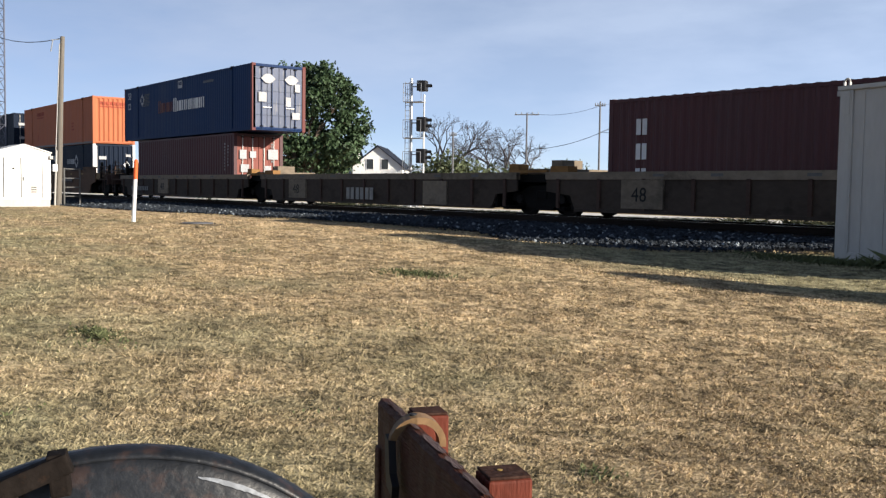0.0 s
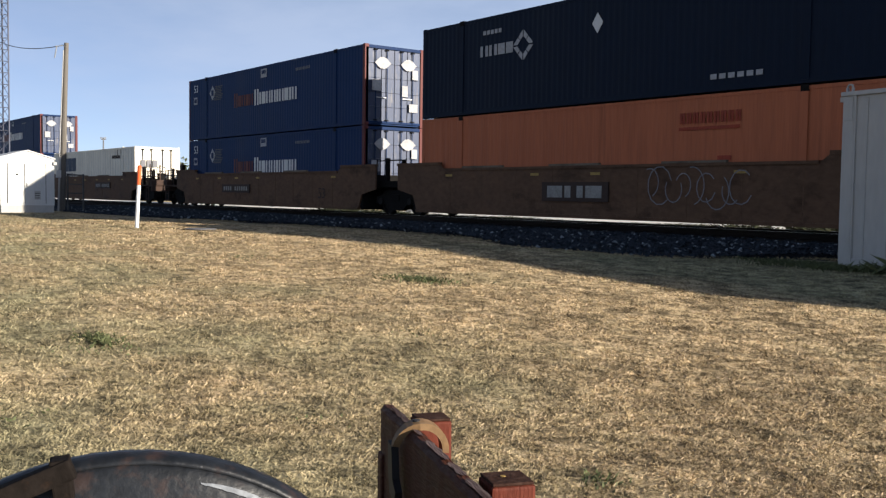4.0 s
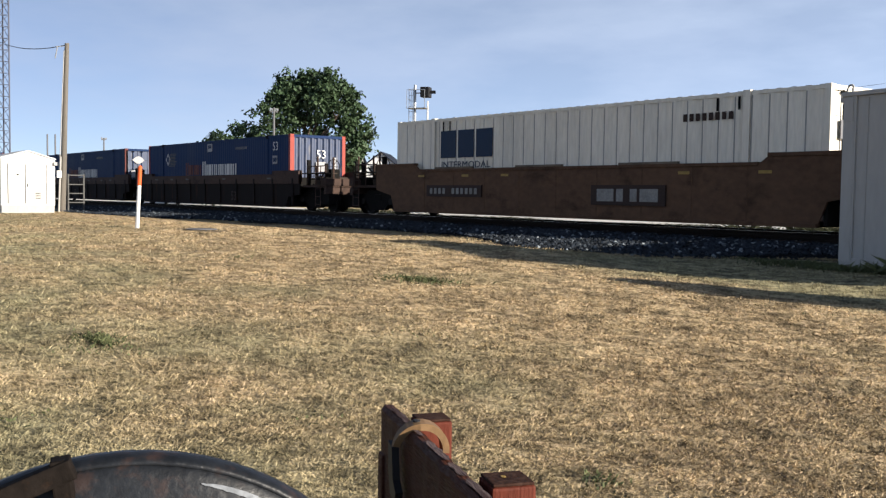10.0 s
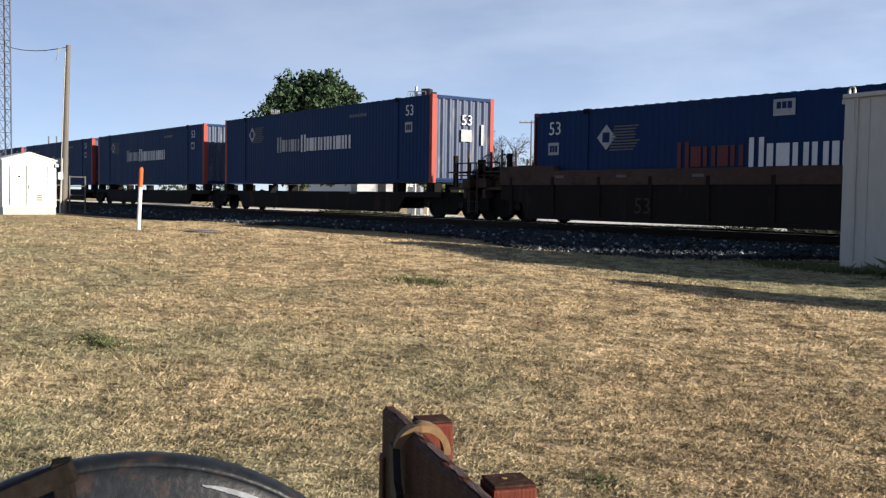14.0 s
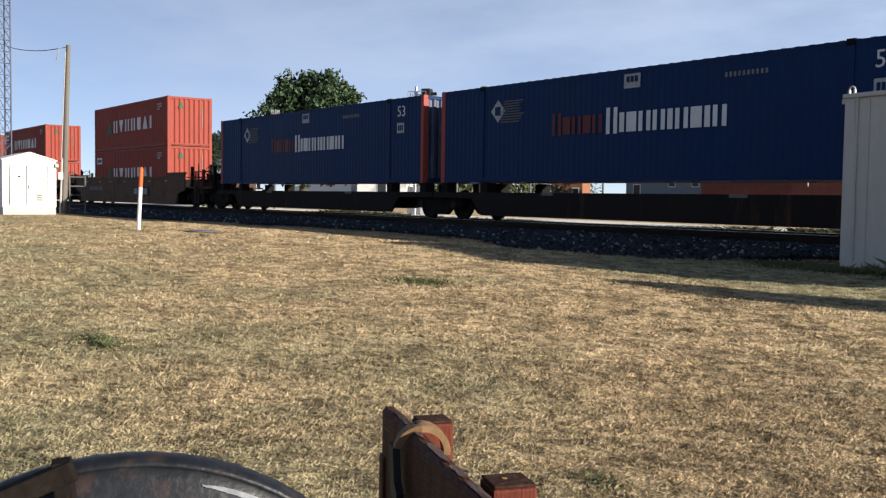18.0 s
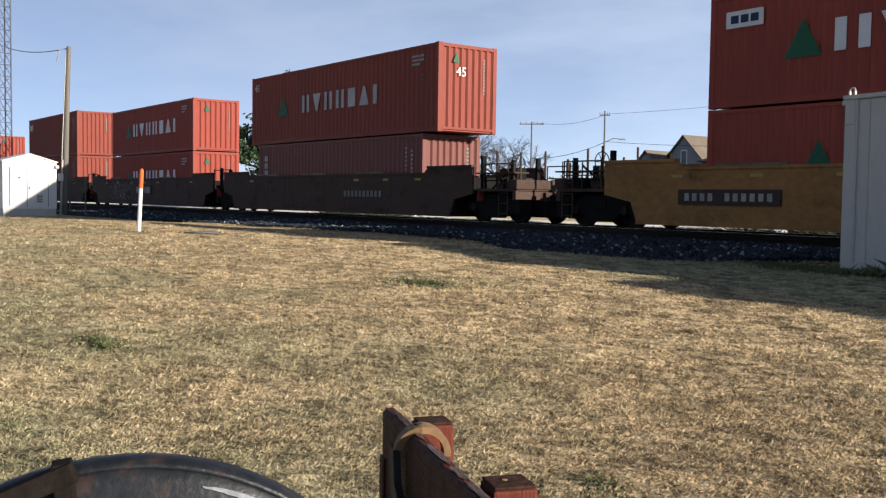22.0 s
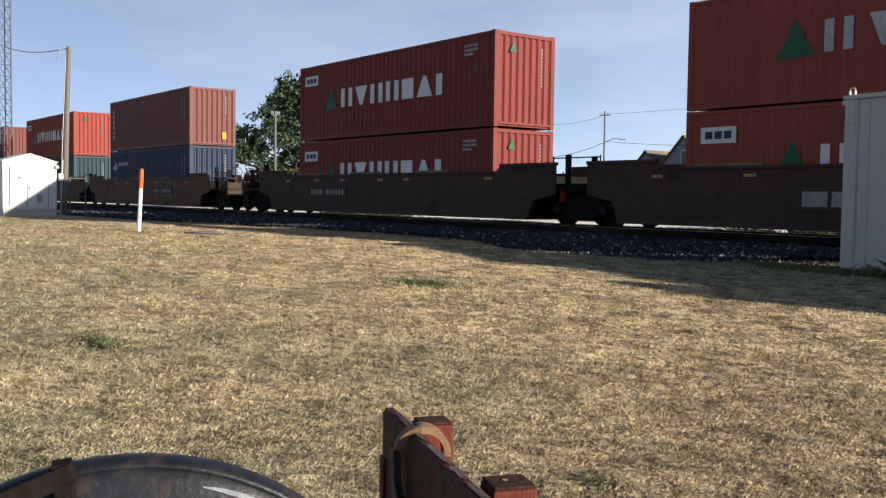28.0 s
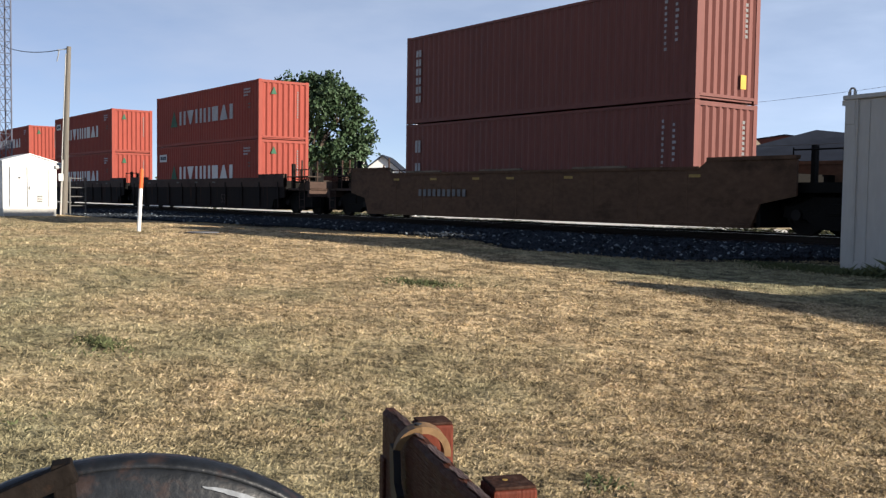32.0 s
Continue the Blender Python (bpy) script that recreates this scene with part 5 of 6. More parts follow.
    well_car([-114.05], 19.4, TTX2, "smooth", "bright yellow single-well container car with dusty sides", [[("number", -6.6, 0.98), ("barewide", -2.3, 0.8), ("53", 7.4, 0.95)]])
    red(-120.1, 3.22, STD), red(-120.1, LOW, STD, True, False)
    # three wells with scrawls
    well_car([-176.6, -157.3, -137.8], 19.5, TTX4, "smooth", "dark brown three-well container car with sprayed scrawls", [[("bars", -4.95, 1.06), ("scrawl", 0.9, 1.12), ("scrawl", 3.2, 1.08)], [("mark", -1.3, 1.0), ("scrawl", -5.6, 1.15), ("scrawl", -4.4, 1.12)], [("bars", 1.55, 1.06)]])
    container("shipping_container", -144.6, 13.72, 3.22, HI, RED2, "faded red rusty container stacked on a shorter one", "forty-foot containers", "plain", None, marks_red(True, False, faint=True, forty5=True))
    container("shipping_container", -143.9, 12.19, LOW, STD, BROWN, "brown-red corrugated container seated in a dark car well", "forty-foot containers", "plain", None, marks_plain("column"))
    red(-163.4, 3.22, STD, True, False), red(-163.4, LOW, STD, True, False)
    for z, h in ((3.52, HI), (LOW, HI)):
        container("shipping_container", -182.72, 12.19, z, h, RED2, "dull red corrugated container with three white blocks at its corner", "forty-foot containers", "plain", None, marks_plain("corner"))
    # three wells, red stacks
    well_car([-239.3, -219.8, -200.4], 19.5, TTX4, "smooth", "dark brown three-well container car with a black number plate", [[("number", -4.7, 1.04), ("53", -8, 0.8)], [("mark", -2.9, 0.88), ("scrawl", 0.2, 1.1)], [("bars", 1.2, 1.1)]])
    red(-206.42, 3.22, STD), red(-206.42, LOW, STD)
    red(-225.9, 3.22, STD, True, False, True), red(-225.9, LOW, STD, True, True)
    red(-245.38, 3.24, HI, col=DEEPRED), red(-245.38, LOW, STD, col=DEEPRED)
    # brown, navy, green
    well_car([-302.1, -282.5, -262.95], 19.5, TTX, "smooth", "brown-yellow three-well container car with sprayed scrawls", [[("bars", -4.85, 1.11)], [("mark", -1.5, 0.88)], [("number", 1.85, 1.05), ("scrawl", 2.3, 1.3)]])
    container("shipping_container", -269.0, 12.19, 3.52, HI, BROWN, "brown-red corrugated container stacked on a navy one", "forty-foot containers", "plain", None, marks_plain("column"))
    container("shipping_container", -269.0, 12.19, LOW, HI, NAVY2, "navy corrugated container with a pale mark in a well", "forty-foot containers", "plain", None, marks_plain("bird"))
    red(-288.65, 3.52, HI)
    container("shipping_container", -288.65, 12.19, LOW, HI, GREEN, "dark green corrugated container seated in a car well", "forty-foot containers", "plain", None, marks_plain("bars"))
    container("shipping_container", -308.15, 12.19, 3.52, HI, BROWN, "brown-maroon corrugated container stacked on another", "forty-foot containers", "plain", None, marks_plain("column"))
    container("shipping_container", -308.15, 12.19, LOW, HI, BROWN, "brown-maroon corrugated container seated in a car well", "forty-foot containers", "plain", None, marks_plain("pair"))
    well_car([-364.4, -345.2, -325.6], 19.5, CARDARK, "ribbed53", "nearly black ribbed three-well container car with red stacks", [[("53", -4.0, 0.7)], [("53", 1.0, 0.7)], [("53", 3.0, 0.7)]])
    for left, f in ((-331.63, True), (-351.2, False), (-370.5, False)):
        red(left, 3.5, STD, False, not f, f), red(left, LOW, HI)


consist()

# ---- things that stand still ----
METALWHITE = mat("white_sheet_metal", (0.43, 0.43, 0.42), 0.45, 0, 0.08, 1.2, 14.0, 0.05, 0.003, (1, 1, 0.3), (0.30, 0.26, 0.21), 0.70, 0, 1.4)
METALGREY = mat("pale_grey_sheet_metal", (0.296, 0.288, 0.272), 0.5, 0, 0.10, 1.0, 12.0, 0.05, 0.003, (1, 1, 0.3), (0.30, 0.27, 0.24), 0.66, 0, 1.2)
TIMBER = mat("pole_timber", (0.105, 0.095, 0.082), 0.9, 0, 0.35, 2.0, 22.0, 0.5, 0.01, (6, 6, 0.3))
GREYPOLE = mat("grey_pole_timber", (0.10, 0.102, 0.108), 0.9, 0, 0.3, 2.0, 22.0, 0.3, 0.01, (6, 6, 0.3))
OLDGREY = mat("weathered_grey", (0.07, 0.07, 0.068), 0.8)
GALV = mat("galvanised_steel", (0.30, 0.31, 0.32), 0.45, 0.7, 0.15, 3.0, 20.0, 0.05, 0.002)
TOWER = mat("tower_steel", (0.085, 0.092, 0.12), 0.6, 0.3, 0.2, 2.0, 12.0, 0.0)
BLACK = mat("black_paint", (0.012, 0.012, 0.013), 0.55, 0, 0.3, 3.0, 20.0, 0.05, 0.003)
LENS = mat("dark_glass", (0.02, 0.02, 0.022), 0.12, 0, 0.1, 3.0, 20.0, 0, spec=0.5)
LEAF = mat("leaf", (0.033, 0.058, 0.026), 0.6, 0, 0.35, 0.35, 3.0, 0, rnd=1.1, island=True, spec=0.3)
LEAF2 = mat("shrub_leaf", (0.055, 0.068, 0.032), 0.7, 0, 0.35, 0.35, 3.0, 0, rnd=1.1, island=True, spec=0.3)
NEEDLE = mat("needle", (0.018, 0.036, 0.022), 0.7, 0, 0.35, 0.5, 3.0, 0, rnd=1.0, island=True, spec=0.3)
BARK = mat("bark", (0.06, 0.046, 0.035), 0.95, 0, 0.35, 2.0, 15.0, 0.6, 0.03, (3, 3, 0.6))
TWIG = mat("bare_twig", (0.042, 0.038, 0.040), 0.9, 0, 0.25, 1.0, 8.0, 0)
ROOFDARK = mat("dark_shingle", (0.017, 0.021, 0.031), 0.95, 0, 0.3, 1.0, 14.0, 0.4, 0.02, spec=0.06)
ROOFTAN = mat("tan_shingle", (0.11, 0.09, 0.072), 0.95, 0, 0.25, 1.0, 14.0, 0.4, 0.02, spec=0.08)
SIDING = mat("blue_grey_siding", (0.13, 0.155, 0.18), 0.7, 0, 0.12, 1.0, 10.0, 0.1, 0.01, (1, 1, 6))
SIDINGWHITE = mat("white_siding", (0.62, 0.62, 0.61), 0.7, 0, 0.08, 1.0, 10.0, 0.1, 0.01, (1, 1, 6))
BRICK = mat("far_brick", (0.075, 0.026, 0.022), 0.9, 0, 0.3, 2.0, 25.0, 0.2, 0.01)
BRICKTAN = mat("far_orange_brick", (0.17, 0.075, 0.042), 0.9, 0, 0.2, 2.0, 25.0, 0.2, 0.01)
GLASS = mat("window_glass", (0.03, 0.035, 0.04), 0.08, 0, 0.1, 1.0, 5.0, 0, spec=0.5)
POSTORANGE = mat("marker_orange", (0.50, 0.085, 0.022), 0.5, 0, 0.12, 3.0, 20.0, 0.03, 0.002)
POSTWHITE = mat("marker_white", (0.50, 0.50, 0.49), 0.5, 0, 0.08, 3.0, 20.0, 0.03, 0.002, stain=(0.5, 0.44, 0.34), stain_at=0.66, stain_scale=5.0)


def polar(az, r):
    return r * math.sin(radians(az)), r * math.cos(radians(az))


def relay_house():
    x0, x1, y0, y1, h = 0.0, 4.6, 0.0, 1.9, 2.66
    r = thing("relay_house", pose(-8.52, 14.1, 0.0, 0, 0, -9), "pale grey sheet-metal signal relay house beside the track", "shed")
    part("body", box(x0 + 0.02, x1 - 0.02, y0 + 0.02, y1 - 0.02, 0.12, h), METALGREY, r)
    part("skid", box(x0 + 0.1, x1 - 0.1, y0 + 0.1, y0 + 0.3, 0.0, 0.12), STEEL_DARK, r)
    part("skid", box(x0 + 0.1, x1 - 0.1, y1 - 0.3, y1 - 0.1, 0.0, 0.12), STEEL_DARK, r)
    part("base_rail", box(x0, x1, y0, y1, 0.02, 0.16, 0.01), METALGREY, r)
    for xa in (x0, x1 - 0.24):
        part("corner_cover", box(xa, xa + 0.24, y0 - 0.012, y0 + 0.05, 0.1, h, 0.006), METALGREY, r)
        part("corner_seam", box(xa + 0.20, xa + 0.212, y0 - 0.018, y0, 0.12, h - 0.05), METALGREY, r)
    for k in range(10):
        part("panel_seam", box(x0 + 0.42 + 0.4 * k, x0 + 0.445 + 0.4 * k, y0 + 0.006, y0 + 0.022, 0.16, h - 0.04, 0.003), METALGREY, r)
    for k in range(4):
        part("panel_seam", box(x0 + 0.006, x0 + 0.022, y0 + 0.35 + 0.4 * k, y0 + 0.375 + 0.4 * k, 0.16, h - 0.04, 0.003), METALGREY, r)
    part("roof", box(x0 - 0.03, x1 + 0.03, y0 - 0.04, y1 + 0.04, h, h + 0.07, 0.015), METALGREY, r)
    bm = bmesh.new()
    for a in range(8):
        t0, t1 = math.pi * a / 8, math.pi * (a + 1) / 8
        tube(bm, (x0 + 0.10 + 0.05 * math.cos(t0), y0 + 0.02, h + 0.13 + 0.05 * math.sin(t0)), (x0 + 0.10 + 0.05 * math.cos(t1), y0 + 0.02, h + 0.13 + 0.05 * math.sin(t1)), 0.016, n=6)
    quadbox(bm, x0 + 0.035, x0 + 0.065, y0 - 0.0, y0 + 0.04, h - 0.12, h + 0.13)
    quadbox(bm, x0 + 0.135, x0 + 0.165, y0 - 0.0, y0 + 0.04, h - 0.12, h + 0.13)
    part("lifting_eye", bm, METALGREY, r, "steel lifting eye")
    part("eye_plate", box(x0 + 0.02, x0 + 0.19, y0 - 0.024, y0 - 0.013, h - 0.38, h - 0.02, 0.006), METALGREY, r)
    part("bracket", box(x0 - 0.07, x0, y0 + 0.0, y0 + 0.06, h - 0.08, h, 0.006), METALGREY, r)


def shadow_cabinet():
    """An unseen low-roofed cabinet further along the track, added to shadow the lawn."""
    x0, x1, y0, y1, h = -1.35, 0.6, 13.2, 13.55, 2.56
    c = thing("shadow_cabinet", pose(0, 0, 0), "grey metal cabinet out of view, added to cast a shadow", "cabinet")
    part("body", box(x0, x1, y0, y1, 0.12, h, 0.01), METALGREY, c)
    part("roof", box(x0 - 0.03, x1 + 0.03, y0 - 0.03, y1 + 0.03, h, h + 0.06, 0.012), METALGREY, c)
    part("plinth", box(x0 + 0.05, x1 - 0.05, y0 + 0.05, y1 - 0.05, -0.02, 0.12), STEEL_DARK, c)
    for xa in (x0 + 0.06, (x0 + x1) / 2 + 0.02):
        d = part("door", box(xa, xa + 0.88, y0 - 0.022, y0 - 0.003, 0.2, h - 0.1, 0.006), METALGREY, c)
        part("handle", box(xa + 0.78, xa + 0.81, y0 - 0.05, y0 - 0.024, 1.15, 1.35, 0.006), STEEL_DARK, d)


def equipment_shed():
    x0, y0, y1, e, a = -53.3, 11.6, 14.25, 2.60, 2.98
    s = thing("equipment_shed", Matrix.Translation((0, 0, 1.05)) @ Matrix.Scale(0.85, 4) @ Matrix.Translation((0, 0, -1.05)), "white sheet-metal equipment shed with double doors on skids", "shed")
    pts = [(y0, 0.2), (y1, 0.2), (y1, e), ((y0 + y1) / 2, a), (y0, e)]
    bm = bmesh.new()
    f = [bm.verts.new((x0, y, z)) for y, z in pts]
    b = [bm.verts.new((x0 - 3.0, y, z)) for y, z in pts]
    bm.faces.new(f)
    bm.faces.new(b[::-1])
    for i in range(5):
        bm.faces.new((f[(i + 1) % 5], f[i], b[i], b[(i + 1) % 5]))
    bmesh.ops.recalc_face_normals(bm, faces=bm.faces[:])
    part("body", bm, METALWHITE, s)
    mid = (y0 + y1) / 2
    for ya, yb in ((y0 - 0.05, mid), (mid, y1 + 0.05)):
        za, zb = (e + 0.0, a + 0.02) if ya < y0 else (a + 0.02, e + 0.0)
        bm = bmesh.new()
        v = [bm.verts.new(p) for p in ((x0 + 0.06, ya, za), (x0 + 0.06, yb, zb), (x0 - 3.06, yb, zb), (x0 - 3.06, ya, za))]
        w = [bm.verts.new(q.co + Vector((0, 0, 0.06))) for q in v]
        bm.faces.new(v)
        bm.faces.new(w[::-1])
        for i in range(4):
            bm.faces.new((v[(i + 1) % 4], v[i], w[i], w[(i + 1) % 4]))
        bmesh.ops.recalc_face_normals(bm, faces=bm.faces[:])
        part("roof_sheet", bm, METALWHITE, s)
    for ya, yb in ((y0 + 0.35, y0 + 1.15), (y0 + 1.19, y0 + 2.2)):
        d = part("door", box(x0 + 0.004, x0 + 0.03, ya, yb, 0.3, 2.35, 0.006), METALWHITE, s)
        if ya > y0 + 1:
            part("handle", box(x0 + 0.03, x0 + 0.06, ya + 0.06, ya + 0.1, 1.15, 1.35, 0.008), STEEL_DARK, d)
            v = part("vent", box(x0 + 0.03, x0 + 0.04, ya + 0.45, ya + 0.75, 0.5, 0.95), METALGREY, d, "grey louvred vent")
    for y in (y0 + 0.33, y0 + 1.17, y0 + 2.22):
        part("door_gap", box(x0 + 0.004, x0 + 0.012, y - 0.012, y + 0.012, 0.3, 2.35), STEEL_DARK, s)
    for k in range(1, 4):
        part("louvre", box(x0 + 0.041, x0 + 0.046, y0 + 1.66, y0 + 1.92, 0.45 + 0.12 * k, 0.48 + 0.12 * k), STEEL_DARK, s)
    part("hinge", box(x0 + 0.03, x0 + 0.05, y0 + 0.75, y0 + 0.85, 1.75, 1.82), STEEL_DARK, s)
    part("base", box(x0 - 2.92, x0 - 0.012, y0 + 0.03, y1 - 0.03, -0.185, 0.2), METALGREY, s, "pale base")
    for y in (y0 + 0.2, y1 - 0.4):
        part("skid", box(x0 - 2.9, x0 - 0.05, y, y + 0.2, -0.185, 0.2), STEEL_DARK, s)
    part("eave_box", box(x0 - 0.1, x0 + 0.12, y1 - 0.08, y1 + 0.1, 2.3, 2.48, 0.02), METALGREY, s)


def utility_pole():
    p = thing("utility_pole", pose(-48.0, 13.16, 0), "weathered wooden utility pole with white conduit beside a shed", "pole")
    bm = bmesh.new()
    prev, n = None, 12
    for k in range(9):
        z = 7.96 * k / 8
        r = 0.155 - 0.05 * k / 8
        ring = [bm.verts.new((0.02 * math.sin(z) + r * math.cos(2 * math.pi * i / n), 0.033 * z + r * math.sin(2 * math.pi * i / n), z)) for i in range(n)]
        if prev:
            for i in range(n):
                bm.faces.new((prev[i], prev[(i + 1) % n], ring[(i + 1) % n], ring[i]))
        prev = ring
    bm.faces.new(prev)
    part("shaft", bm, TIMBER, p)
    part("conduit", tubes([((0.15, -0.2, 0), (0.15, -0.1, 2.6), 0.045), ((0.12, -0.12, 2.6), (0.1, 0.1, 7.6), 0.022)], 8), METALGREY, p, "pale plastic conduit")
    part("meter_box", box(0.1, 0.26, -0.3, -0.08, 1.6, 1.95, 0.02), METALWHITE, p, "white meter box")
    part("cable_bracket", tubes([((0.1, 0.1, 7.8), (0.1, -0.28, 7.75), 0.02), ((0.1, -0.2, 7.75), (0.1, -0.3, 7.2), 0.03)], 6), GALV, p)
    a, b = Vector((-48.0, 13.3, 7.85)), Vector((-72.9, 15.8, 11.2))
    bm = sweep([a.lerp(b, k / 14) - Vector((0, 0, 1.26 * k / 14 * (1 - k / 14))) for k in range(15)], 0.022)
    solid("overhead_cable", bm, BLACK, None, "thin black overhead cable from the wooden pole", "cable")


def marker_post():
    m = thing("marker_post", pose(-22.6, 7.89, swell(-22.6, 7.89), -2.6, 0.8, 0) @ Matrix.Scale(0.86, 4), "white round marker post with an orange top in the lawn", "post")
    bm = bmesh.new()
    tube(bm, (0, 0, -0.05), (0, 0, 1.18), 0.053, n=16)
    part("shaft", bm, POSTWHITE, m)
    bm = bmesh.new()
    tube(bm, (0, 0, 1.18), (0, 0, 1.67), 0.056, n=16)
    tube(bm, (0, 0, 1.67), (0, 0, 1.72), 0.056, 0.028, n=16)
    part("sleeve", bm, POSTORANGE, m, "orange plastic sleeve")


def small_frame():
    g = thing("open_frame", pose(-48.05, 13.4, 0), "weathered grey open metal gate frame beside the pole", "frame")
    for y in (0.05, 0.78):
        part("post", box(-0.04, 0.04, y - 0.035, y + 0.035, 0, 1.8, 0.008), OLDGREY, g)
    for z in (0.42, 0.85, 1.28, 1.72):
        part("rail", box(-0.03, 0.03, 0.085, 0.745, z, z + 0.05, 0.006), OLDGREY, g)


def lattice_tower():
    t = thing("lattice_tower", pose(*polar(-77.55, 75), 0, 0, 0, 77.5), "tall slender steel lattice radio tower", "tower")
    w, top = 0.62, 34.0
    legs = [(-w, -w * 0.6), (w, -w * 0.6), (0, w)]
    legs = [(x * 0.62, y * 0.6) for x, y in legs]
    for x, y in legs:
        part("leg", tubes([((x, y, 0), (x, y, top), 0.05)], 6), TOWER, t)
    k = 0
    z = 0.3
    while z < top - 0.8:
        for i in range(3):
            a, b = legs[i], legs[(i + 1) % 3]
            part("brace", tubes([((*a, z), (*b, z + 0.8), 0.022)], 5), TOWER, t) if z < 20 else None
            part("strut", tubes([((*a, z), (*b, z), 0.018)], 5), TOWER, t) if z < 20 else None
        z += 0.8


def signal_mast():
    s = thing("railway_signal", pose(-45.15, 31.55, 0, 0, 0, 36), "silver railway signal mast with three black lamp heads", "signal")
    part("mast", tubes([((0, 0, 0), (0, 0, 7.2), 0.075)], 12), GALV, s)
    part("mast", tubes([((0.72, 0.1, 0), (0.72, 0.1, 6.3), 0.05)], 10), mat("white_pole", (0.5, 0.5, 0.49), 0.5), s)
    part("ladder", tubes([((-0.32, -0.1, 0), (-0.32, -0.1, 7.0), 0.022), ((-0.08, -0.1, 0), (-0.08, -0.1, 7.0), 0.022)] + [((-0.32, -0.1, 0.3 * i), (-0.08, -0.1, 0.3 * i), 0.014) for i in range(1, 24)], 5), GALV, s)
    for z in (6.74, 4.72, 2.95):
        h = part("lamp_head", box(0.38, 0.90, -0.28, 0.28, z - (0.26 if z > 6 else 0.48), z + 0.32, 0.05), BLACK, s, "black lamp head")
        zs = (z,) if z > 6 else (z + 0.12, z - 0.2)
        for q in zs:
            bm = bmesh.new()
            for i in range(9):
                a0, a1 = math.radians(-20 + 220 * i / 9), math.radians(-20 + 220 * (i + 1) / 9)
                v = [bm.verts.new((x, 0.13 * math.cos(a), q + 0.13 * math.sin(a))) for x, a in ((0.90, a0), (0.90, a1), (1.18, a1), (1.18, a0))]
                bm.faces.new(v)
            part("visor", bm, BLACK, h)
            part("lens", tubes([((0.895, 0, q), (0.908, 0, q), 0.105)], 16), LENS, h)
        part("platform", box(-0.35, 0.75, -0.4, 0.35, z - 0.88, z - 0.84), GALV, s)
        part("guard_rail", tubes([((-0.35, -0.4, z - 0.86), (-0.35, -0.4, z + 0.15), 0.018), ((0.7, -0.4, z - 0.86), (0.7, -0.4, z + 0.15), 0.018), ((-0.35, -0.4, z + 0.15), (0.7, -0.4, z + 0.15), 0.018), ((-0.35, 0.35, z - 0.86), (-0.35, 0.35, z + 0.15), 0.018), ((-0.35, -0.4, z - 0.35), (-0.35, 0.35, z - 0.35), 0.018)], 5), GALV, s)
        part("bracket", tubes([((0, 0, z), (0.45, 0, z), 0.035)], 6), GALV, s)
    part("cabinet", box(-0.6, 0.2, 0.4, 0.9, 0.0, 1.6, 0.02), GALV, s)


def limb(bm, a, b, r0, r1, n=6):
    tube(bm, a, b, r0, r1, n, False)


def leafy_tree(name, at, blobs, count, size, label, leaf=LEAF, trunk_r=0.35, fork=2.4, seed=1):
    """Trunk, limbs to each mass of the crown, and many small leaves in uneven masses."""
    rng = random.Random(seed)
    t = thing(name, pose(*at), label, "tree")
    bm = bmesh.new()
    tube(bm, (0, 0, -0.2), (0.1, 0, fork), trunk_r, trunk_r * 0.75, 10)
    for bx, by, bz, br in blobs:
        base = Vector((0.1, 0, fork * rng.uniform(0.75, 1.05)))
        tip = Vector((bx, by, bz))
        m = base.lerp(tip, 0.5) + Vector((rng.uniform(-0.4, 0.4), rng.uniform(-0.4, 0.4), rng.uniform(0, 0.5)))
        limb(bm, base, m, trunk_r * 0.42, trunk_r * 0.26)
        limb(bm, m, tip, trunk_r * 0.26, trunk_r * 0.08)
        for _ in range(4):
            d = Vector((rng.gauss(0, 1), rng.gauss(0, 1), rng.gauss(0.3, 0.8))).normalized() * br * 0.85
            limb(bm, m.lerp(tip, rng.uniform(0.5, 1)), tip + d, trunk_r * 0.09, 0.02, 4)
    part("trunk", bm, BARK, t)
    verts, faces = [], []
    total = sum(b[3] ** 2 for b in blobs)
    for bx, by, bz, br in blobs:
        clumps = []
        for _ in range(int(14 + br * 9)):
            d = Vector((rng.gauss(0, 1), rng.gauss(0, 1), rng.gauss(0.1, 0.9))).normalized()
            clumps.append((Vector((bx, by, bz)) + d * br * rng.uniform(0.45, 1.08), rng.uniform(0.28, 0.6) * br ** 0.5 * 0.8))
        per = int(count * br ** 2 / total / len(clumps))
        for c, cr in clumps:
            for _ in range(per):
                p = c + Vector((rng.gauss(0, 1), rng.gauss(0, 1), rng.gauss(0, 0.8))) * cr * 0.55
                q = Euler((rng.uniform(-1.2, 1.2), rng.uniform(-1.2, 1.2), rng.uniform(0, 6.28))).to_matrix()
                s = size * rng.uniform(0.6, 1.25)
                k = len(verts)
                for u, v in ((-0.5, 0), (0, -0.32), (0.55, 0), (0, 0.32)):
                    verts.append(p + q @ Vector((u * s, v * s, 0.08 * s * (u * u))))
                faces.append((k, k + 1, k + 2, k + 3))
    me = bpy.data.meshes.new("crown")
    me.from_pydata([tuple(v) for v in verts], [], faces)
    me.materials.append(leaf)
    part("crown", me, None, t)
    return t


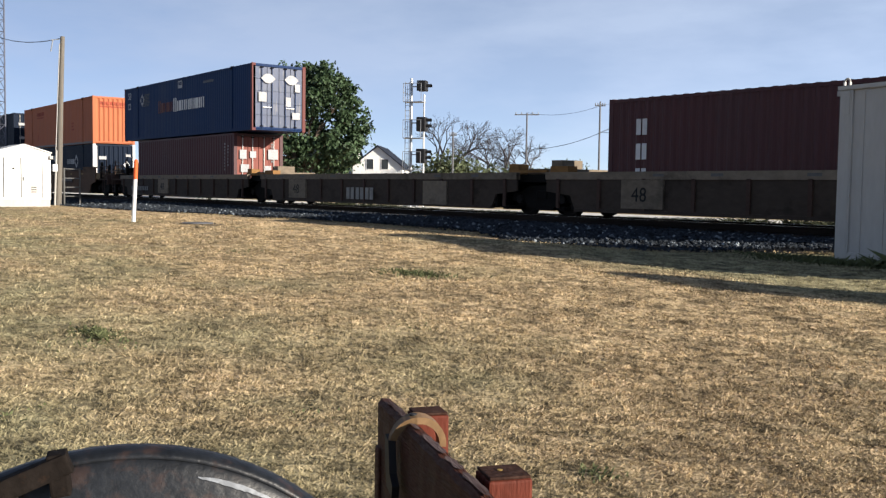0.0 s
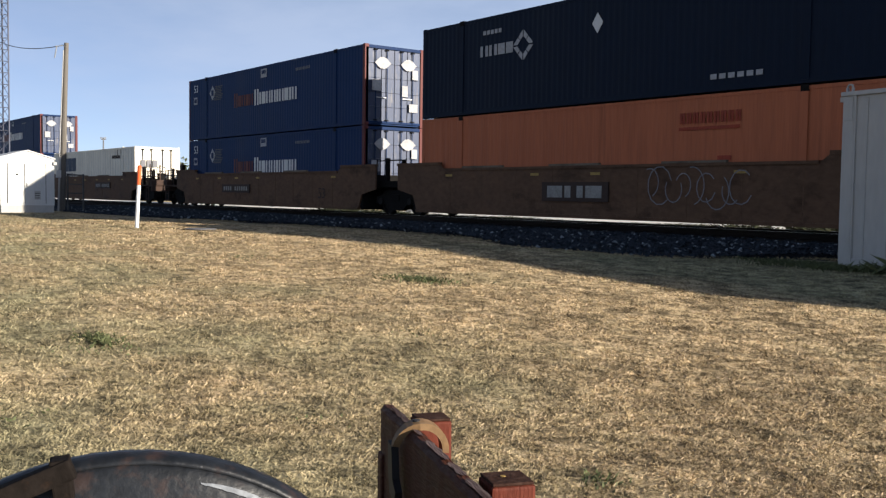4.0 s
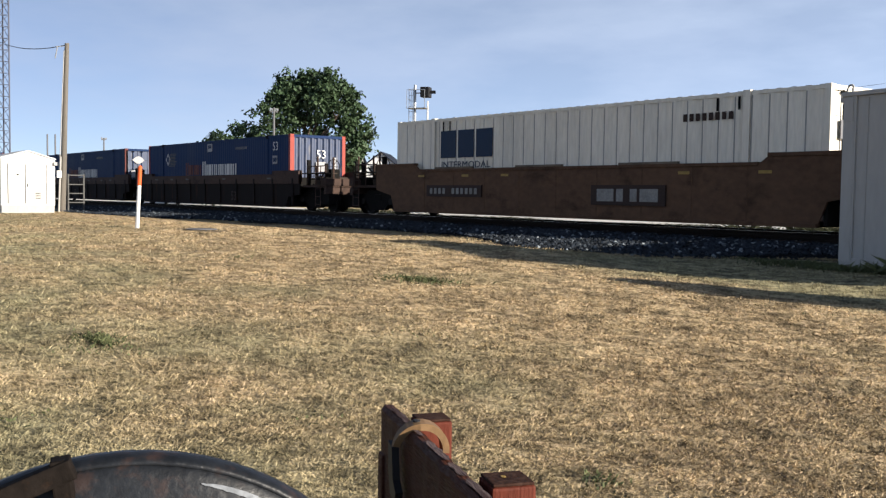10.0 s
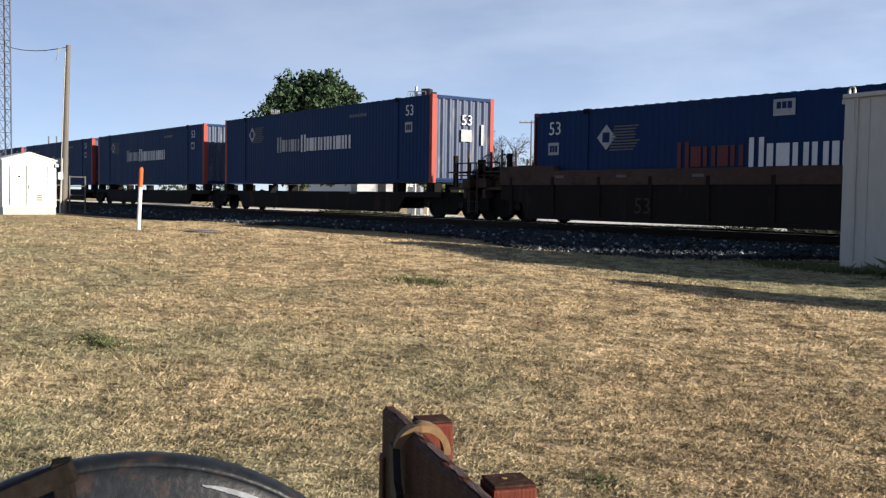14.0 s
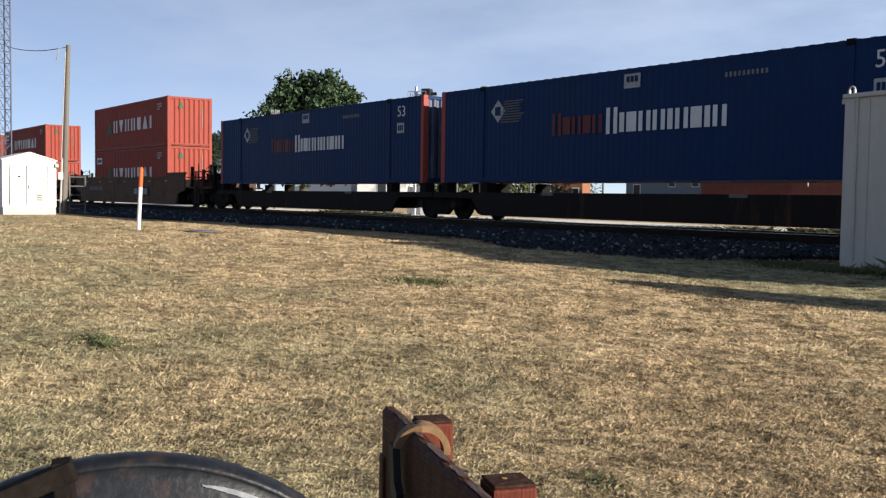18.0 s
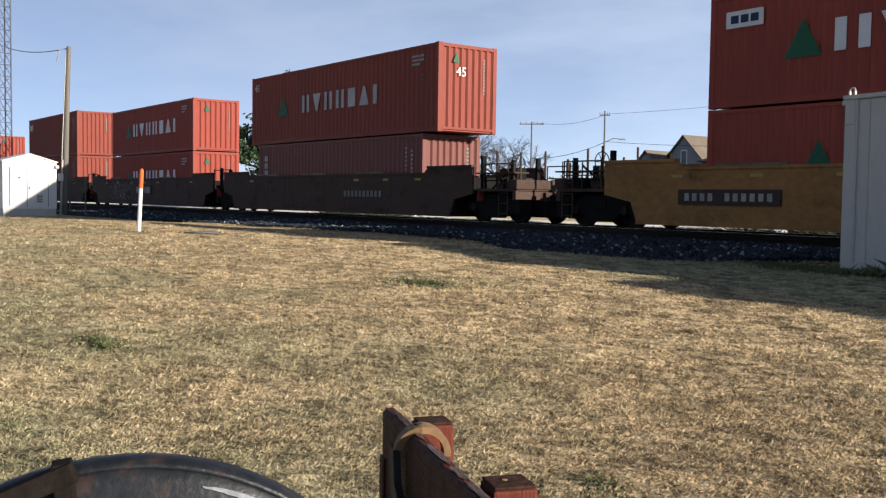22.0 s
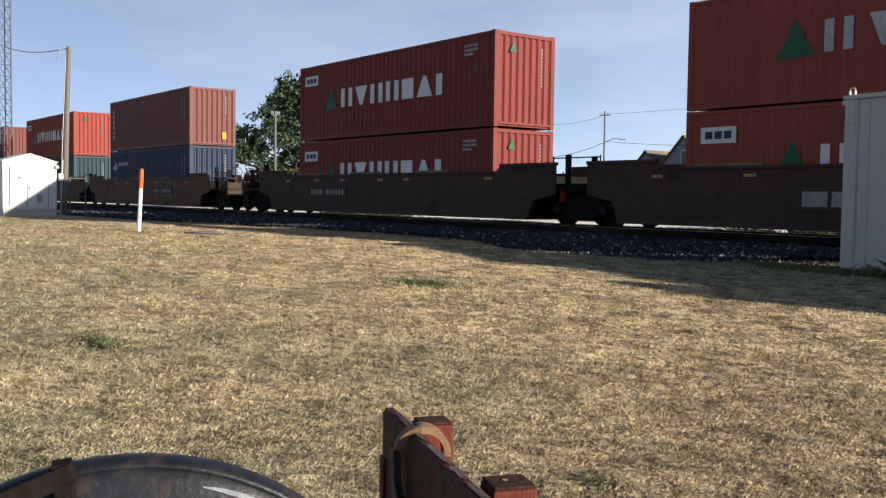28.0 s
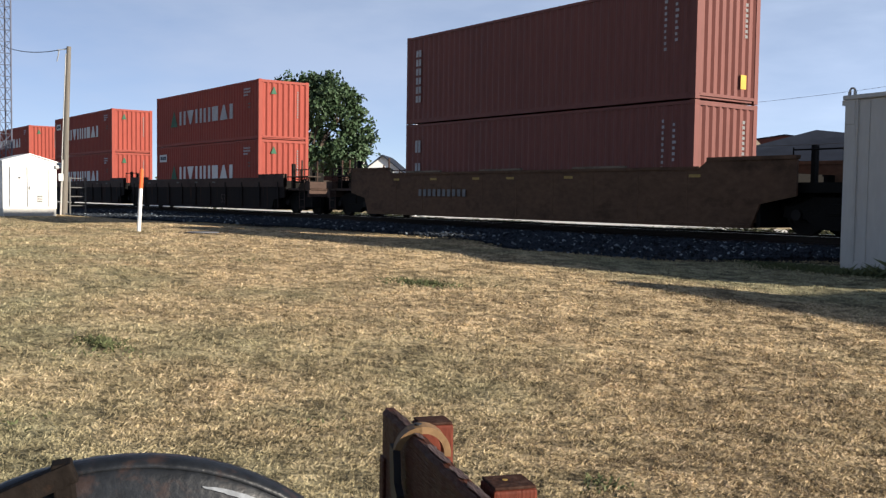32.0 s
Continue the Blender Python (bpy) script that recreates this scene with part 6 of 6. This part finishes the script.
def bare_tree(at, height, seed, label):
    rng = random.Random(seed)
    t = thing("bare_tree", pose(*at), label, "tree", "leafless trees")
    bm = bmesh.new()

    def grow(p, d, length, r, level):
        q = p + d * length
        limb(bm, p, q, r, r * 0.68, 5 if level < 2 else 4 if level < 4 else 3)
        if level >= 7 or r < 0.008:
            return
        for _ in range(rng.choice((2, 3, 3)) if level < 6 else 2):
            e = (d + Vector((rng.gauss(0, 0.5), rng.gauss(0, 0.5), rng.gauss(0.06, 0.3)))).normalized()
            grow(q, e, length * rng.uniform(0.58, 0.86), max(0.012, r * rng.uniform(0.52, 0.66)), level + 1)

    grow(Vector((0, 0, -0.1)), Vector((rng.uniform(-0.05, 0.05), 0, 1)).normalized(), height * 0.25, height * 0.028, 0)
    part("bare_crown", bm, TWIG, t)


def house(name, at, turn, width, depth, eave, ridge, wall, roof, label, windows=(), over=0.35, category="house"):
    """A gabled house, its gable facing its own -y."""
    h = thing(name, pose(*at, 0, 0, turn), label, category, "houses beyond the track")
    w = width / 2
    pts = [(-w, 0), (w, 0), (w, eave), (0, ridge), (-w, eave)]
    part("wall", prism(pts, 0, depth), wall, h)
    sl = (ridge - eave) / w
    for s in (-1, 1):
        bm = bmesh.new()
        a = (s * (w + over), eave - sl * over)
        v = [bm.verts.new(p) for p in ((0, -over, ridge + 0.03), (a[0], -over, a[1] + 0.03), (a[0], depth + over, a[1] + 0.03), (0, depth + over, ridge + 0.03))]
        u = [bm.verts.new(p.co + Vector((0, 0, 0.16))) for p in v]
        bm.faces.new(v)
        bm.faces.new(u[::-1])
        for i in range(4):
            bm.faces.new((v[(i + 1) % 4], v[i], u[i], u[(i + 1) % 4]))
        bmesh.ops.recalc_face_normals(bm, faces=bm.faces[:])
        part("roof_slope", bm, roof, h)
    for x, z, ww, wh in windows:
        o = part("window", box(x - ww / 2 - 0.08, x + ww / 2 + 0.08, -0.05, -0.003, z - 0.08, z + wh + 0.08, 0.01), SIDINGWHITE, h)
        part("pane", box(x - ww / 2, x + ww / 2, -0.062, -0.052, z, z + wh), GLASS, o)
    return h


def hip_building():
    b = thing("brick_building", pose(*polar(-34.9, 98), 0, 0, 0, 34.9 - 6), "low dark red brick building with a broad dark hipped roof", "building", "houses beyond the track")
    w, d, e = 6.4, 11.0, 5.0
    part("wall", box(-w, w, 0, d, 0, e), BRICK, b)
    bm = bmesh.new()
    c = [bm.verts.new(p) for p in ((-w - 0.6, -0.6, e), (w + 0.6, -0.6, e), (w + 0.6, d + 0.6, e), (-w - 0.6, d + 0.6, e))]
    r = [bm.verts.new(p) for p in ((3.6, d / 2, 8.3), (w + 0.6, d / 2, 7.9))]
    for f in ((c[0], c[1], r[1], r[0]), (c[1], c[2], r[1]), (c[2], c[3], r[0], r[1]), (c[3], c[0], r[0]), (c[3], c[2], c[1], c[0])):
        bm.faces.new(f)
    part("roof", bm, ROOFDARK, b)
    part("pipe", tubes([((3.4, -0.1, 2.5), (3.4, -0.1, 5.0), 0.07), ((3.4, -0.1, 5.0), (5.2, -0.1, 5.1), 0.07)], 6), GALV, b)
    o = part("window", box(w - 0.003, w + 0.05, 1.0, 2.4, 2.4, 4.4), SIDINGWHITE, b)
    part("pane", box(w + 0.052, w + 0.06, 1.1, 2.3, 2.5, 4.3), GLASS, o)


def line_pole(at, height, arms, label, dirn=0.0):
    p = thing("line_pole", pose(*at, 0, 0, dirn), label, "pole", "poles beyond the track")
    part("shaft", tubes([((0, 0, 0), (0, 0, height), 0.11, 0.075)], 8), GREYPOLE, p)
    for z, w in arms:
        part("cross_arm", box(-w, w, -0.05, 0.05, z - 0.05, z + 0.05), GREYPOLE, p)
        for k in (-1, -0.5, 0.5, 1):
            part("insulator", tubes([((k * w * 0.9, 0, z + 0.07), (k * w * 0.9, 0, z + 0.25), 0.05)], 6), GALV, p)
    return p


def wire(a, b, sag, r=0.025):
    a, b = Vector(a), Vector(b)
    bm = sweep([a.lerp(b, k / 12) - Vector((0, 0, sag * 4 * k / 12 * (1 - k / 12))) for k in range(13)], r, 4)
    solid("overhead_cable", bm, BLACK, None, "thin dark overhead cable between poles", "cable", "overhead cables")


def shrubs(name, rows, label, leaf, seed, size=0.4):
    rng = random.Random(seed)
    verts, faces = [], []
    for cx, cy, cz, r, n in rows:
        for _ in range(n):
            d = Vector((rng.gauss(0, 1), rng.gauss(0, 1), rng.gauss(0, 0.8)))
            p = Vector((cx, cy, cz)) + d.normalized() * r * rng.uniform(0.3, 1.05)
            if p.z < 0:
                continue
            q = Euler((rng.uniform(-1.2, 1.2), rng.uniform(-1.2, 1.2), rng.uniform(0, 6.28))).to_matrix()
            s = size * rng.uniform(0.6, 1.3)
            k = len(verts)
            for u, v in ((-0.5, 0), (0, -0.35), (0.55, 0), (0, 0.35)):
                verts.append(tuple(p + q @ Vector((u * s, v * s, 0))))
            faces.append((k, k + 1, k + 2, k + 3))
    bulk(name, verts, faces, leaf, label, "shrubs")


relay_house()
shadow_cabinet()
equipment_shed()
utility_pole()
marker_post()
small_frame()
lattice_tower()
signal_mast()

# the broad tree: local x runs to the right as seen from the lawn
tx, ty = polar(-61.6, 80)
tree = leafy_tree("shade_tree", (tx, ty, 0), [(1.2, 0, 8.2, 2.3), (-0.6, 0.4, 8.7, 2.0), (3.2, -0.3, 7.9, 1.9), (3.9, 0.3, 6.4, 1.7), (2.2, -0.8, 9.6, 1.4), (-0.4, 0.6, 9.8, 1.3), (3.4, 0.4, 9.0, 1.2), (-2.2, -0.5, 6.8, 1.8), (-1.9, 0.2, 8.2, 1.3), (1.0, 0.1, 9.9, 1.2),
                                              (0.4, 0.8, 5.4, 2.4), (3.6, -0.6, 4.6, 1.9), (-4.4, 0.4, 5.4, 1.6), (-5.8, -0.2, 4.6, 1.4), (-7.2, 0.2, 4.2, 1.2), (-3.2, 0.5, 3.8, 1.7), (1.8, 0.2, 3.7, 1.9), (-0.9, -0.3, 3.5, 1.7), (3.0, 0.4, 3.1, 1.5), (4.6, 0.1, 5.5, 1.2)], 30000, 0.33,
                  "large broad shade tree in full dark green leaf", LEAF, 0.42, 2.6, 4)
tree.rotation_euler = (0, 0, radians(61.6))
cx, cy = polar(-66.6, 74)
fir = thing("conifer", pose(cx, cy, 0), "small dark green conifer behind the track", "tree")
part("trunk", tubes([((0, 0, 0), (0, 0, 5.4), 0.14, 0.03)], 8), BARK, fir)
rng = random.Random(8)
verts, faces = [], []
for i in range(1500):
    z = rng.uniform(0.5, 5.5)
    rad = (5.7 - z) * 0.30 * rng.uniform(0.3, 1.1)
    a = rng.uniform(0, 6.28)
    p = Vector((rad * math.cos(a), rad * math.sin(a), z - 0.25 * rad))
    d = Vector((math.cos(a), math.sin(a), -0.35)) * 0.4
    w = Vector((-math.sin(a), math.cos(a), 0)) * 0.09
    k = len(verts)
    verts += [tuple(p - w), tuple(p + w), tuple(p + d)]
    faces.append((k, k + 1, k + 2))
me = bpy.data.meshes.new("foliage")
me.from_pydata(verts, [], faces)
me.materials.append(NEEDLE)
part("foliage", me, None, fir)

for az, r, h, s in ((-53.4, 108, 11.5, 3), (-49.6, 112, 10.6, 5), (-48.2, 118, 9.6, 9), (-50.6, 125, 8.5, 12), (-52.2, 120, 9.0, 17)):
    bare_tree((*polar(az, r), 0), h, s, "leafless grey-brown tree beyond the track")
rows = []
for az, r, z, rad, n in ((-52.8, 100, 2.6, 2.6, 1500), (-51.6, 104, 2.0, 2.3, 1100), (-50.4, 108, 1.8, 2.2, 1000), (-49.3, 110, 1.7, 2.2, 900), (-48.2, 114, 1.7, 2.2, 800), (-47.0, 120, 1.6, 2.4, 700), (-53.9, 110, 2.2, 2.4, 900),
                         (-45.5, 150, 2.3, 3.6, 900), (-58.5, 130, 2.0, 2.6, 700), (-68.6, 120, 2.5, 2.6, 700), (-72.0, 130, 2.2, 2.4, 500), (-55.4, 140, 2.0, 3.0, 600)):
    rows.append((*polar(az, r), z, rad, n))
shrubs("far_shrubs", rows, "grey-green shrubs and young trees beyond the track", LEAF2, 21)

house("white_house", (*polar(-57.0, 118), 0), 57.0 - 8, 6.0, 9.0, 3.6, 6.0, SIDINGWHITE, ROOFDARK, "white gabled house with a dark roof", [(-0.9, 3.3, 0.8, 1.2), (0.9, 3.3, 0.8, 1.2), (0, 1.0, 1.0, 1.5)])
house("white_house", (*polar(-58.2, 128), 0), 57.0 + 70, 7.0, 9.0, 3.2, 6.3, SIDINGWHITE, ROOFDARK, "white house with a dark shingle roof seen side on")
house("grey_house", (*polar(-41.7, 118), 0), 41.7 - 36, 5.6, 9.0, 3.9, 6.9, SIDING, ROOFTAN, "blue-grey gabled house with a tan shingle roof", [(0, 4.2, 0.7, 1.1), (-1.2, 1.5, 0.9, 1.3)])
house("grey_house", (*polar(-39.6, 114), 0), 39.6 - 40, 7.0, 13.0, 4.9, 8.4, SIDING, ROOFTAN, "tall blue-grey gabled house with a tan shingle roof", [(0, 5.2, 0.7, 1.6), (-1.6, 2.6, 0.9, 1.4), (1.8, 2.6, 0.9, 1.4)])
hip_building()
house("brick_building", (*polar(-34.2, 150), 0), 35 - 8, 8.5, 9.0, 10.2, 10.8, BRICK, ROOFDARK, "flat-topped brick building behind the houses", [(-2, 7, 1, 1.6), (2, 7, 1, 1.6)], 0.2, "building")
house("orange_brick_building", (*polar(-46.2, 130), 0), 46.2 - 10, 4.2, 7.0, 3.3, 3.7, BRICKTAN, BRICKTAN, "low orange-brown brick building", [(-1.2, 1.4, 0.8, 1.0), (1.2, 1.4, 0.8, 1.0)], 0.2, "building")

ax, ay = polar(-48.3, 100)
bx, by = polar(-44.1, 95)
line_pole((ax, ay, 0), 8.9, [(8.7, 1.25)], "grey wooden line pole with one long cross arm", 48)
lp = line_pole((bx, by, 0), 9.6, [(9.2, 0.5)], "thin wooden line pole with a lamp arm", 44)
part("lamp_arm", tubes([((0, 0, 6.6), (0.9, -0.2, 7.0), 0.04), ((0.9, -0.2, 7.0), (1.5, -0.3, 6.9), 0.04)], 6), GALV, lp)
part("lamp_head", box(1.4, 2.0, -0.4, -0.2, 6.82, 6.95, 0.03), GALV, lp)
line_pole((*polar(-52.6, 92), 0), 6.4, [(6.1, 0.35)], "short pale wooden line pole", 52)
line_pole((*polar(-63.2, 72), 0), 7.2, [(6.9, 0.3)], "thin grey pole before the shade tree", 63)
line_pole((*polar(-72.5, 118), 0), 7.0, [(6.8, 0.3)], "distant thin pole with a small head", 72)
for az in (-75.0, -75.4):
    line_pole((*polar(az, 112), 0), 6.9, [], "distant thin grey mast", 75)
cx, cy = polar(-24.0, 92)
wire((bx, by, 9.3), (cx, cy, 12.2), 0.5, 0.013)
wire((bx, by, 6.7), (cx, cy, 7.4), 0.9, 0.018)
wire((bx, by, 6.6), (ax, ay, 5.2), 0.4)
wire((bx, by, 9.2), (ax, ay, 8.9), 0.5, 0.015)

# ---- by the camera: timber rail and steel dish ----
OLDWOOD = mat("old_brown_paint", (0.044, 0.0165, 0.0105), 0.6, 0, 0.5, 9.0, 80.0, 0.8, 0.005, (0.5, 3, 3), (0.055, 0.030, 0.024), 0.60, 0, 9.0, 0.08)
WORNWOOD = mat("worn_grey_timber", (0.075, 0.054, 0.052), 0.75, 0, 0.6, 20.0, 120.0, 0.8, 0.004, (0.4, 3, 3), (0.03, 0.016, 0.014), 0.50, 0, 30.0, 0.1)
ENDGRAIN = mat("dark_end_grain", (0.030, 0.015, 0.011), 0.8, 0, 0.4, 30.0, 150.0, 0.6, 0.003, stain=(0.06, 0.035, 0.026), stain_at=0.55, stain_scale=40.0, spec=0.06)
STAKEWOOD = mat("red_brown_paint", (0.078, 0.020, 0.0125), 0.65, 0, 0.35, 12.0, 90.0, 0.6, 0.003, (2, 2, 0.5), (0.035, 0.012, 0.009), 0.58, 0, 14.0, 0.08)
TANIRON = mat("tan_worn_strap", (0.135, 0.082, 0.040), 0.5, 0, 0.3, 25.0, 80.0, 0.3, 0.002, stain=(0.20, 0.10, 0.05), stain_at=0.58, stain_scale=20.0)
DRUM = mat("dark_old_steel", (0.0075, 0.0088, 0.0112), 0.42, 0.0, 0.5, 12.0, 90.0, 0.5, 0.002, stain=(0.022, 0.015, 0.014), stain_at=0.52, stain_scale=34.0, spec=0.22)


def timber_rail():
    m = pose(-1.422, 0.931, 0, 0, 0, math.degrees(math.atan2(-0.189, 0.496)))
    r = thing("timber_rail", m, "weathered dark red-brown timber board on square posts", "timber rail")
    bm = bmesh.new()
    n = 40
    rows = []
    g = random.Random(2)
    for i in range(n + 1):
        x = 0.9 * i / n
        w = 0.002 * noise.noise((x * 30, 1, 1))
        chip = -0.004 * max(0.0, noise.noise((x * 22, 5, 2)))
        rows.append([bm.verts.new(p) for p in ((x, 0.0, 0.36), (x, -0.001 + w, 0.672 + chip), (x, 0.005, 0.680 + chip + w), (x, 0.020, 0.679 + w + chip * 0.5), (x, 0.026 + w, 0.671), (x, 0.026, 0.36))])
    for a, b in zip(rows, rows[1:]):
        for j in range(5):
            bm.faces.new((a[j], b[j], b[j + 1], a[j + 1]))
        bm.faces.new((a[5], b[5], b[0], a[0]))
    bm.faces.new(rows[0])
    bm.faces.new(rows[-1][::-1])
    bmesh.ops.recalc_face_normals(bm, faces=bm.faces[:])
    part("board", bm, OLDWOOD, r, "dark brown board with a worn upper edge")
    part("end_cleat", box(-0.004, 0.030, -0.006, 0.028, 0.30, 0.598, 0.006), OLDWOOD, r)
    # paint worn off the upper edge, in ragged strips
    bm = bmesh.new()
    x = 0.03
    while x < 0.88:
        n_pts = 7
        ln = g.uniform(0.05, 0.13)
        lo = [bm.verts.new((x + ln * j / (n_pts - 1), 0.0045 + 0.004 * g.random() + 0.004 * (j in (0, n_pts - 1)), 0.6812 + 0.0006 * g.random())) for j in range(n_pts)]
        hi = [bm.verts.new((x + ln * j / (n_pts - 1), 0.0205 - 0.005 * g.random() - 0.004 * (j in (0, n_pts - 1)), 0.6807 + 0.0006 * g.random())) for j in range(n_pts)]
        for j in range(n_pts - 1):
            bm.faces.new((lo[j], lo[j + 1], hi[j + 1], hi[j]))
        x += ln + g.uniform(0.004, 0.03)
    part("worn_edge", bm, WORNWOOD, r, "pale worn timber along the upper edge")
    part("lower_board", box(-0.02, 0.9, -0.008, 0.024, 0.05, 0.345, 0.005), OLDWOOD, r)
    for x0, x1, y0, y1 in ((0.088, 0.142, 0.030, 0.088), (0.447, 0.506, 0.034, 0.094)):
        p = part("post", box(x0, x1, y0, y1, 0, 0.678, 0.004), STAKEWOOD, r, "square red-brown post")
        part("post_top", box(x0 + 0.002, x1 - 0.002, y0 + 0.002, y1 - 0.002, 0.6785, 0.6825, 0.0015), ENDGRAIN, p, "dark weathered end grain")
        if x0 > 0.3:
            part("nail", tubes([((x0 + 0.026, y0 + 0.026, 0.6826), (x0 + 0.026, y0 + 0.026, 0.6834), 0.0038)], 8), REFLECT, p, "rusty nail head")
    # curved strap over the board
    bm = bmesh.new()
    cx, cy, cz = 0.185, 0.022, 0.646
    ring = []
    for i in range(15):
        a = math.radians(-6 + 176 * i / 14)
        taper = 0.95 * (1 - max(0.0, (i - 8) / 6.4)) + 0.05
        ring.append([bm.verts.new((cx + dx, cy + rr * math.cos(a), cz + rr * math.sin(a))) for dx, rr in ((-0.014 * taper, 0.036), (-0.014 * taper, 0.047), (0.014 * taper, 0.045), (0.014 * taper, 0.034))])
    for a, b in zip(ring, ring[1:]):
        for j in range(4):
            bm.faces.new((a[j], a[(j + 1) % 4], b[(j + 1) % 4], b[j]))
    bm.faces.new(ring[0][::-1])
    bm.faces.new(ring[-1])
    bmesh.ops.recalc_face_normals(bm, faces=bm.faces[:])
    s = part("strap", bm, TANIRON, r, "tan worn curved strap over the board")
    part("strap_hole", tubes([((cx - 0.002, cy - 0.006, cz + 0.0448), (cx - 0.002, cy - 0.006, cz + 0.0478), 0.006)], 10), BLACK, s)
    part("hook", prism([(0.150, 0.655), (0.175, 0.65), (0.185, 0.60), (0.205, 0.585), (0.20, 0.565), (0.165, 0.575), (0.152, 0.61)], -0.022, -0.010), BLACK, r, "black iron hook")


def steel_drum():
    az = -71.6
    dx, dy = polar(az, 1.2)
    d = thing("steel_dish", pose(dx, dy, 0.368, 0, 0, -az), "old dark round steel dish standing on its rim", "steel dish")
    # its own -y looks at the viewer
    prof = [(0.0, -0.058), (0.10, -0.056), (0.20, -0.049), (0.28, -0.038), (0.345, -0.022), (0.357, -0.017), (0.359, -0.0145), (0.361, -0.016), (0.366, -0.012), (0.369, -0.005), (0.371, 0.004), (0.371, 0.014), (0.362, 0.018), (0.352, 0.026), (0.22, 0.10), (0.0, 0.13)]
    n = 72

    def lathe(rows):
        bm = bmesh.new()
        rings = [[bm.verts.new((r * math.cos(2 * math.pi * i / n), y, r * math.sin(2 * math.pi * i / n))) for i in range(n)] for r, y in rows]
        for a, b in zip(rings, rings[1:]):
            for i in range(n):
                bm.faces.new((a[i], a[(i + 1) % n], b[(i + 1) % n], b[i]))
        bmesh.ops.remove_doubles(bm, verts=bm.verts[:], dist=1e-5)
        bmesh.ops.recalc_face_normals(bm, faces=bm.faces[:])
        for f in bm.faces:
            f.smooth = True
        return bm

    part("front_plate", lathe(prof[:7]), DRUM, d, "dark blue-grey front plate with rust")
    part("rim", lathe(prof[6:13]), DRUM, d, "worn blue-grey steel rim")
    part("back_plate", lathe(prof[12:]), DRUM, d)
    # the sun's glint on the plate, painted as a bright streak just below its rim
    bm = bmesh.new()
    g = random.Random(6)
    rows = []
    for i in range(19):
        a = math.radians(75 - 16 * i / 18)
        wd = 0.006 * math.sin(math.pi * (i + 0.5) / 19) ** 0.6 * g.uniform(0.85, 1.1)
        rc = 0.3455 + 0.002 * i / 18 + g.uniform(-0.0006, 0.0006)
        rows.append([bm.verts.new((q * math.cos(a), -0.0238 + (0.246 if q < 0.345 else 0.417) * (q - 0.345), q * math.sin(a))) for q in (rc - wd / 2, rc + wd / 2)])
    for p, q in zip(rows, rows[1:]):
        bm.faces.new((p[0], q[0], q[1], p[1]))
    bmesh.ops.recalc_face_normals(bm, faces=bm.faces[:])
    part("scrape", bm, mat("glint_steel", (0.10, 0.108, 0.12), 0.45, 0.2, 0.5, 30.0, 120.0, 0.2, 0.001), d, "painted streak for the sun's glint")
    bar = part("lever", box(-0.34, 0.0, -0.062, -0.042, -0.024, 0.0, 0.003), mat("rusty_bar", (0.009, 0.007, 0.006), 0.8, 0.0, 0.5, 14.0, 80.0, 0.6, 0.003, stain=(0.026, 0.015, 0.010), stain_at=0.58, stain_scale=26.0, spec=0.05), d, "rusty flat lever bar", pose(-0.056, 0, 0.3835, 0, -21.5, 0))
    part("lever_tip", box(-0.022, 0.0, -0.058, -0.030, -0.045, 0.004, 0.003), MATS["rusty_bar"], d, "", pose(-0.055, 0, 0.3785, 0, -6, 0))


timber_rail()
steel_drum()


def train_at(t):
    """How far the train has moved along the track at t seconds."""
    u = (t - 16) / 16
    return 16 * (17.566 * u - 0.0567 * u ** 2 - 0.0214 * u ** 3 + 0.0581 * u ** 4)


def motions():
    times = [2.0 * i for i in range(17)]
    for ob, along, y, z in YARD:
        walk(ob, [(t, pose(along + train_at(t), y, z)) for t in times])
    for ob, along, d in WHEELS:
        near = [k / 30 for k in range(0, 961) if -62 < along + train_at(k / 30) < -6]
        if not near:
            continue
        stops = sorted({0.0, 32.0, *near})
        turn = 0.0
        rows, last = [], None
        for t in stops:
            if last is not None and t - last < 0.05:
                turn += math.degrees((train_at(t) - train_at(last)) / 0.46)
            rows.append((t, pose(d, 0, 0.46, 0, turn, 0)))
            last = t
        walk(ob, rows)


motions()
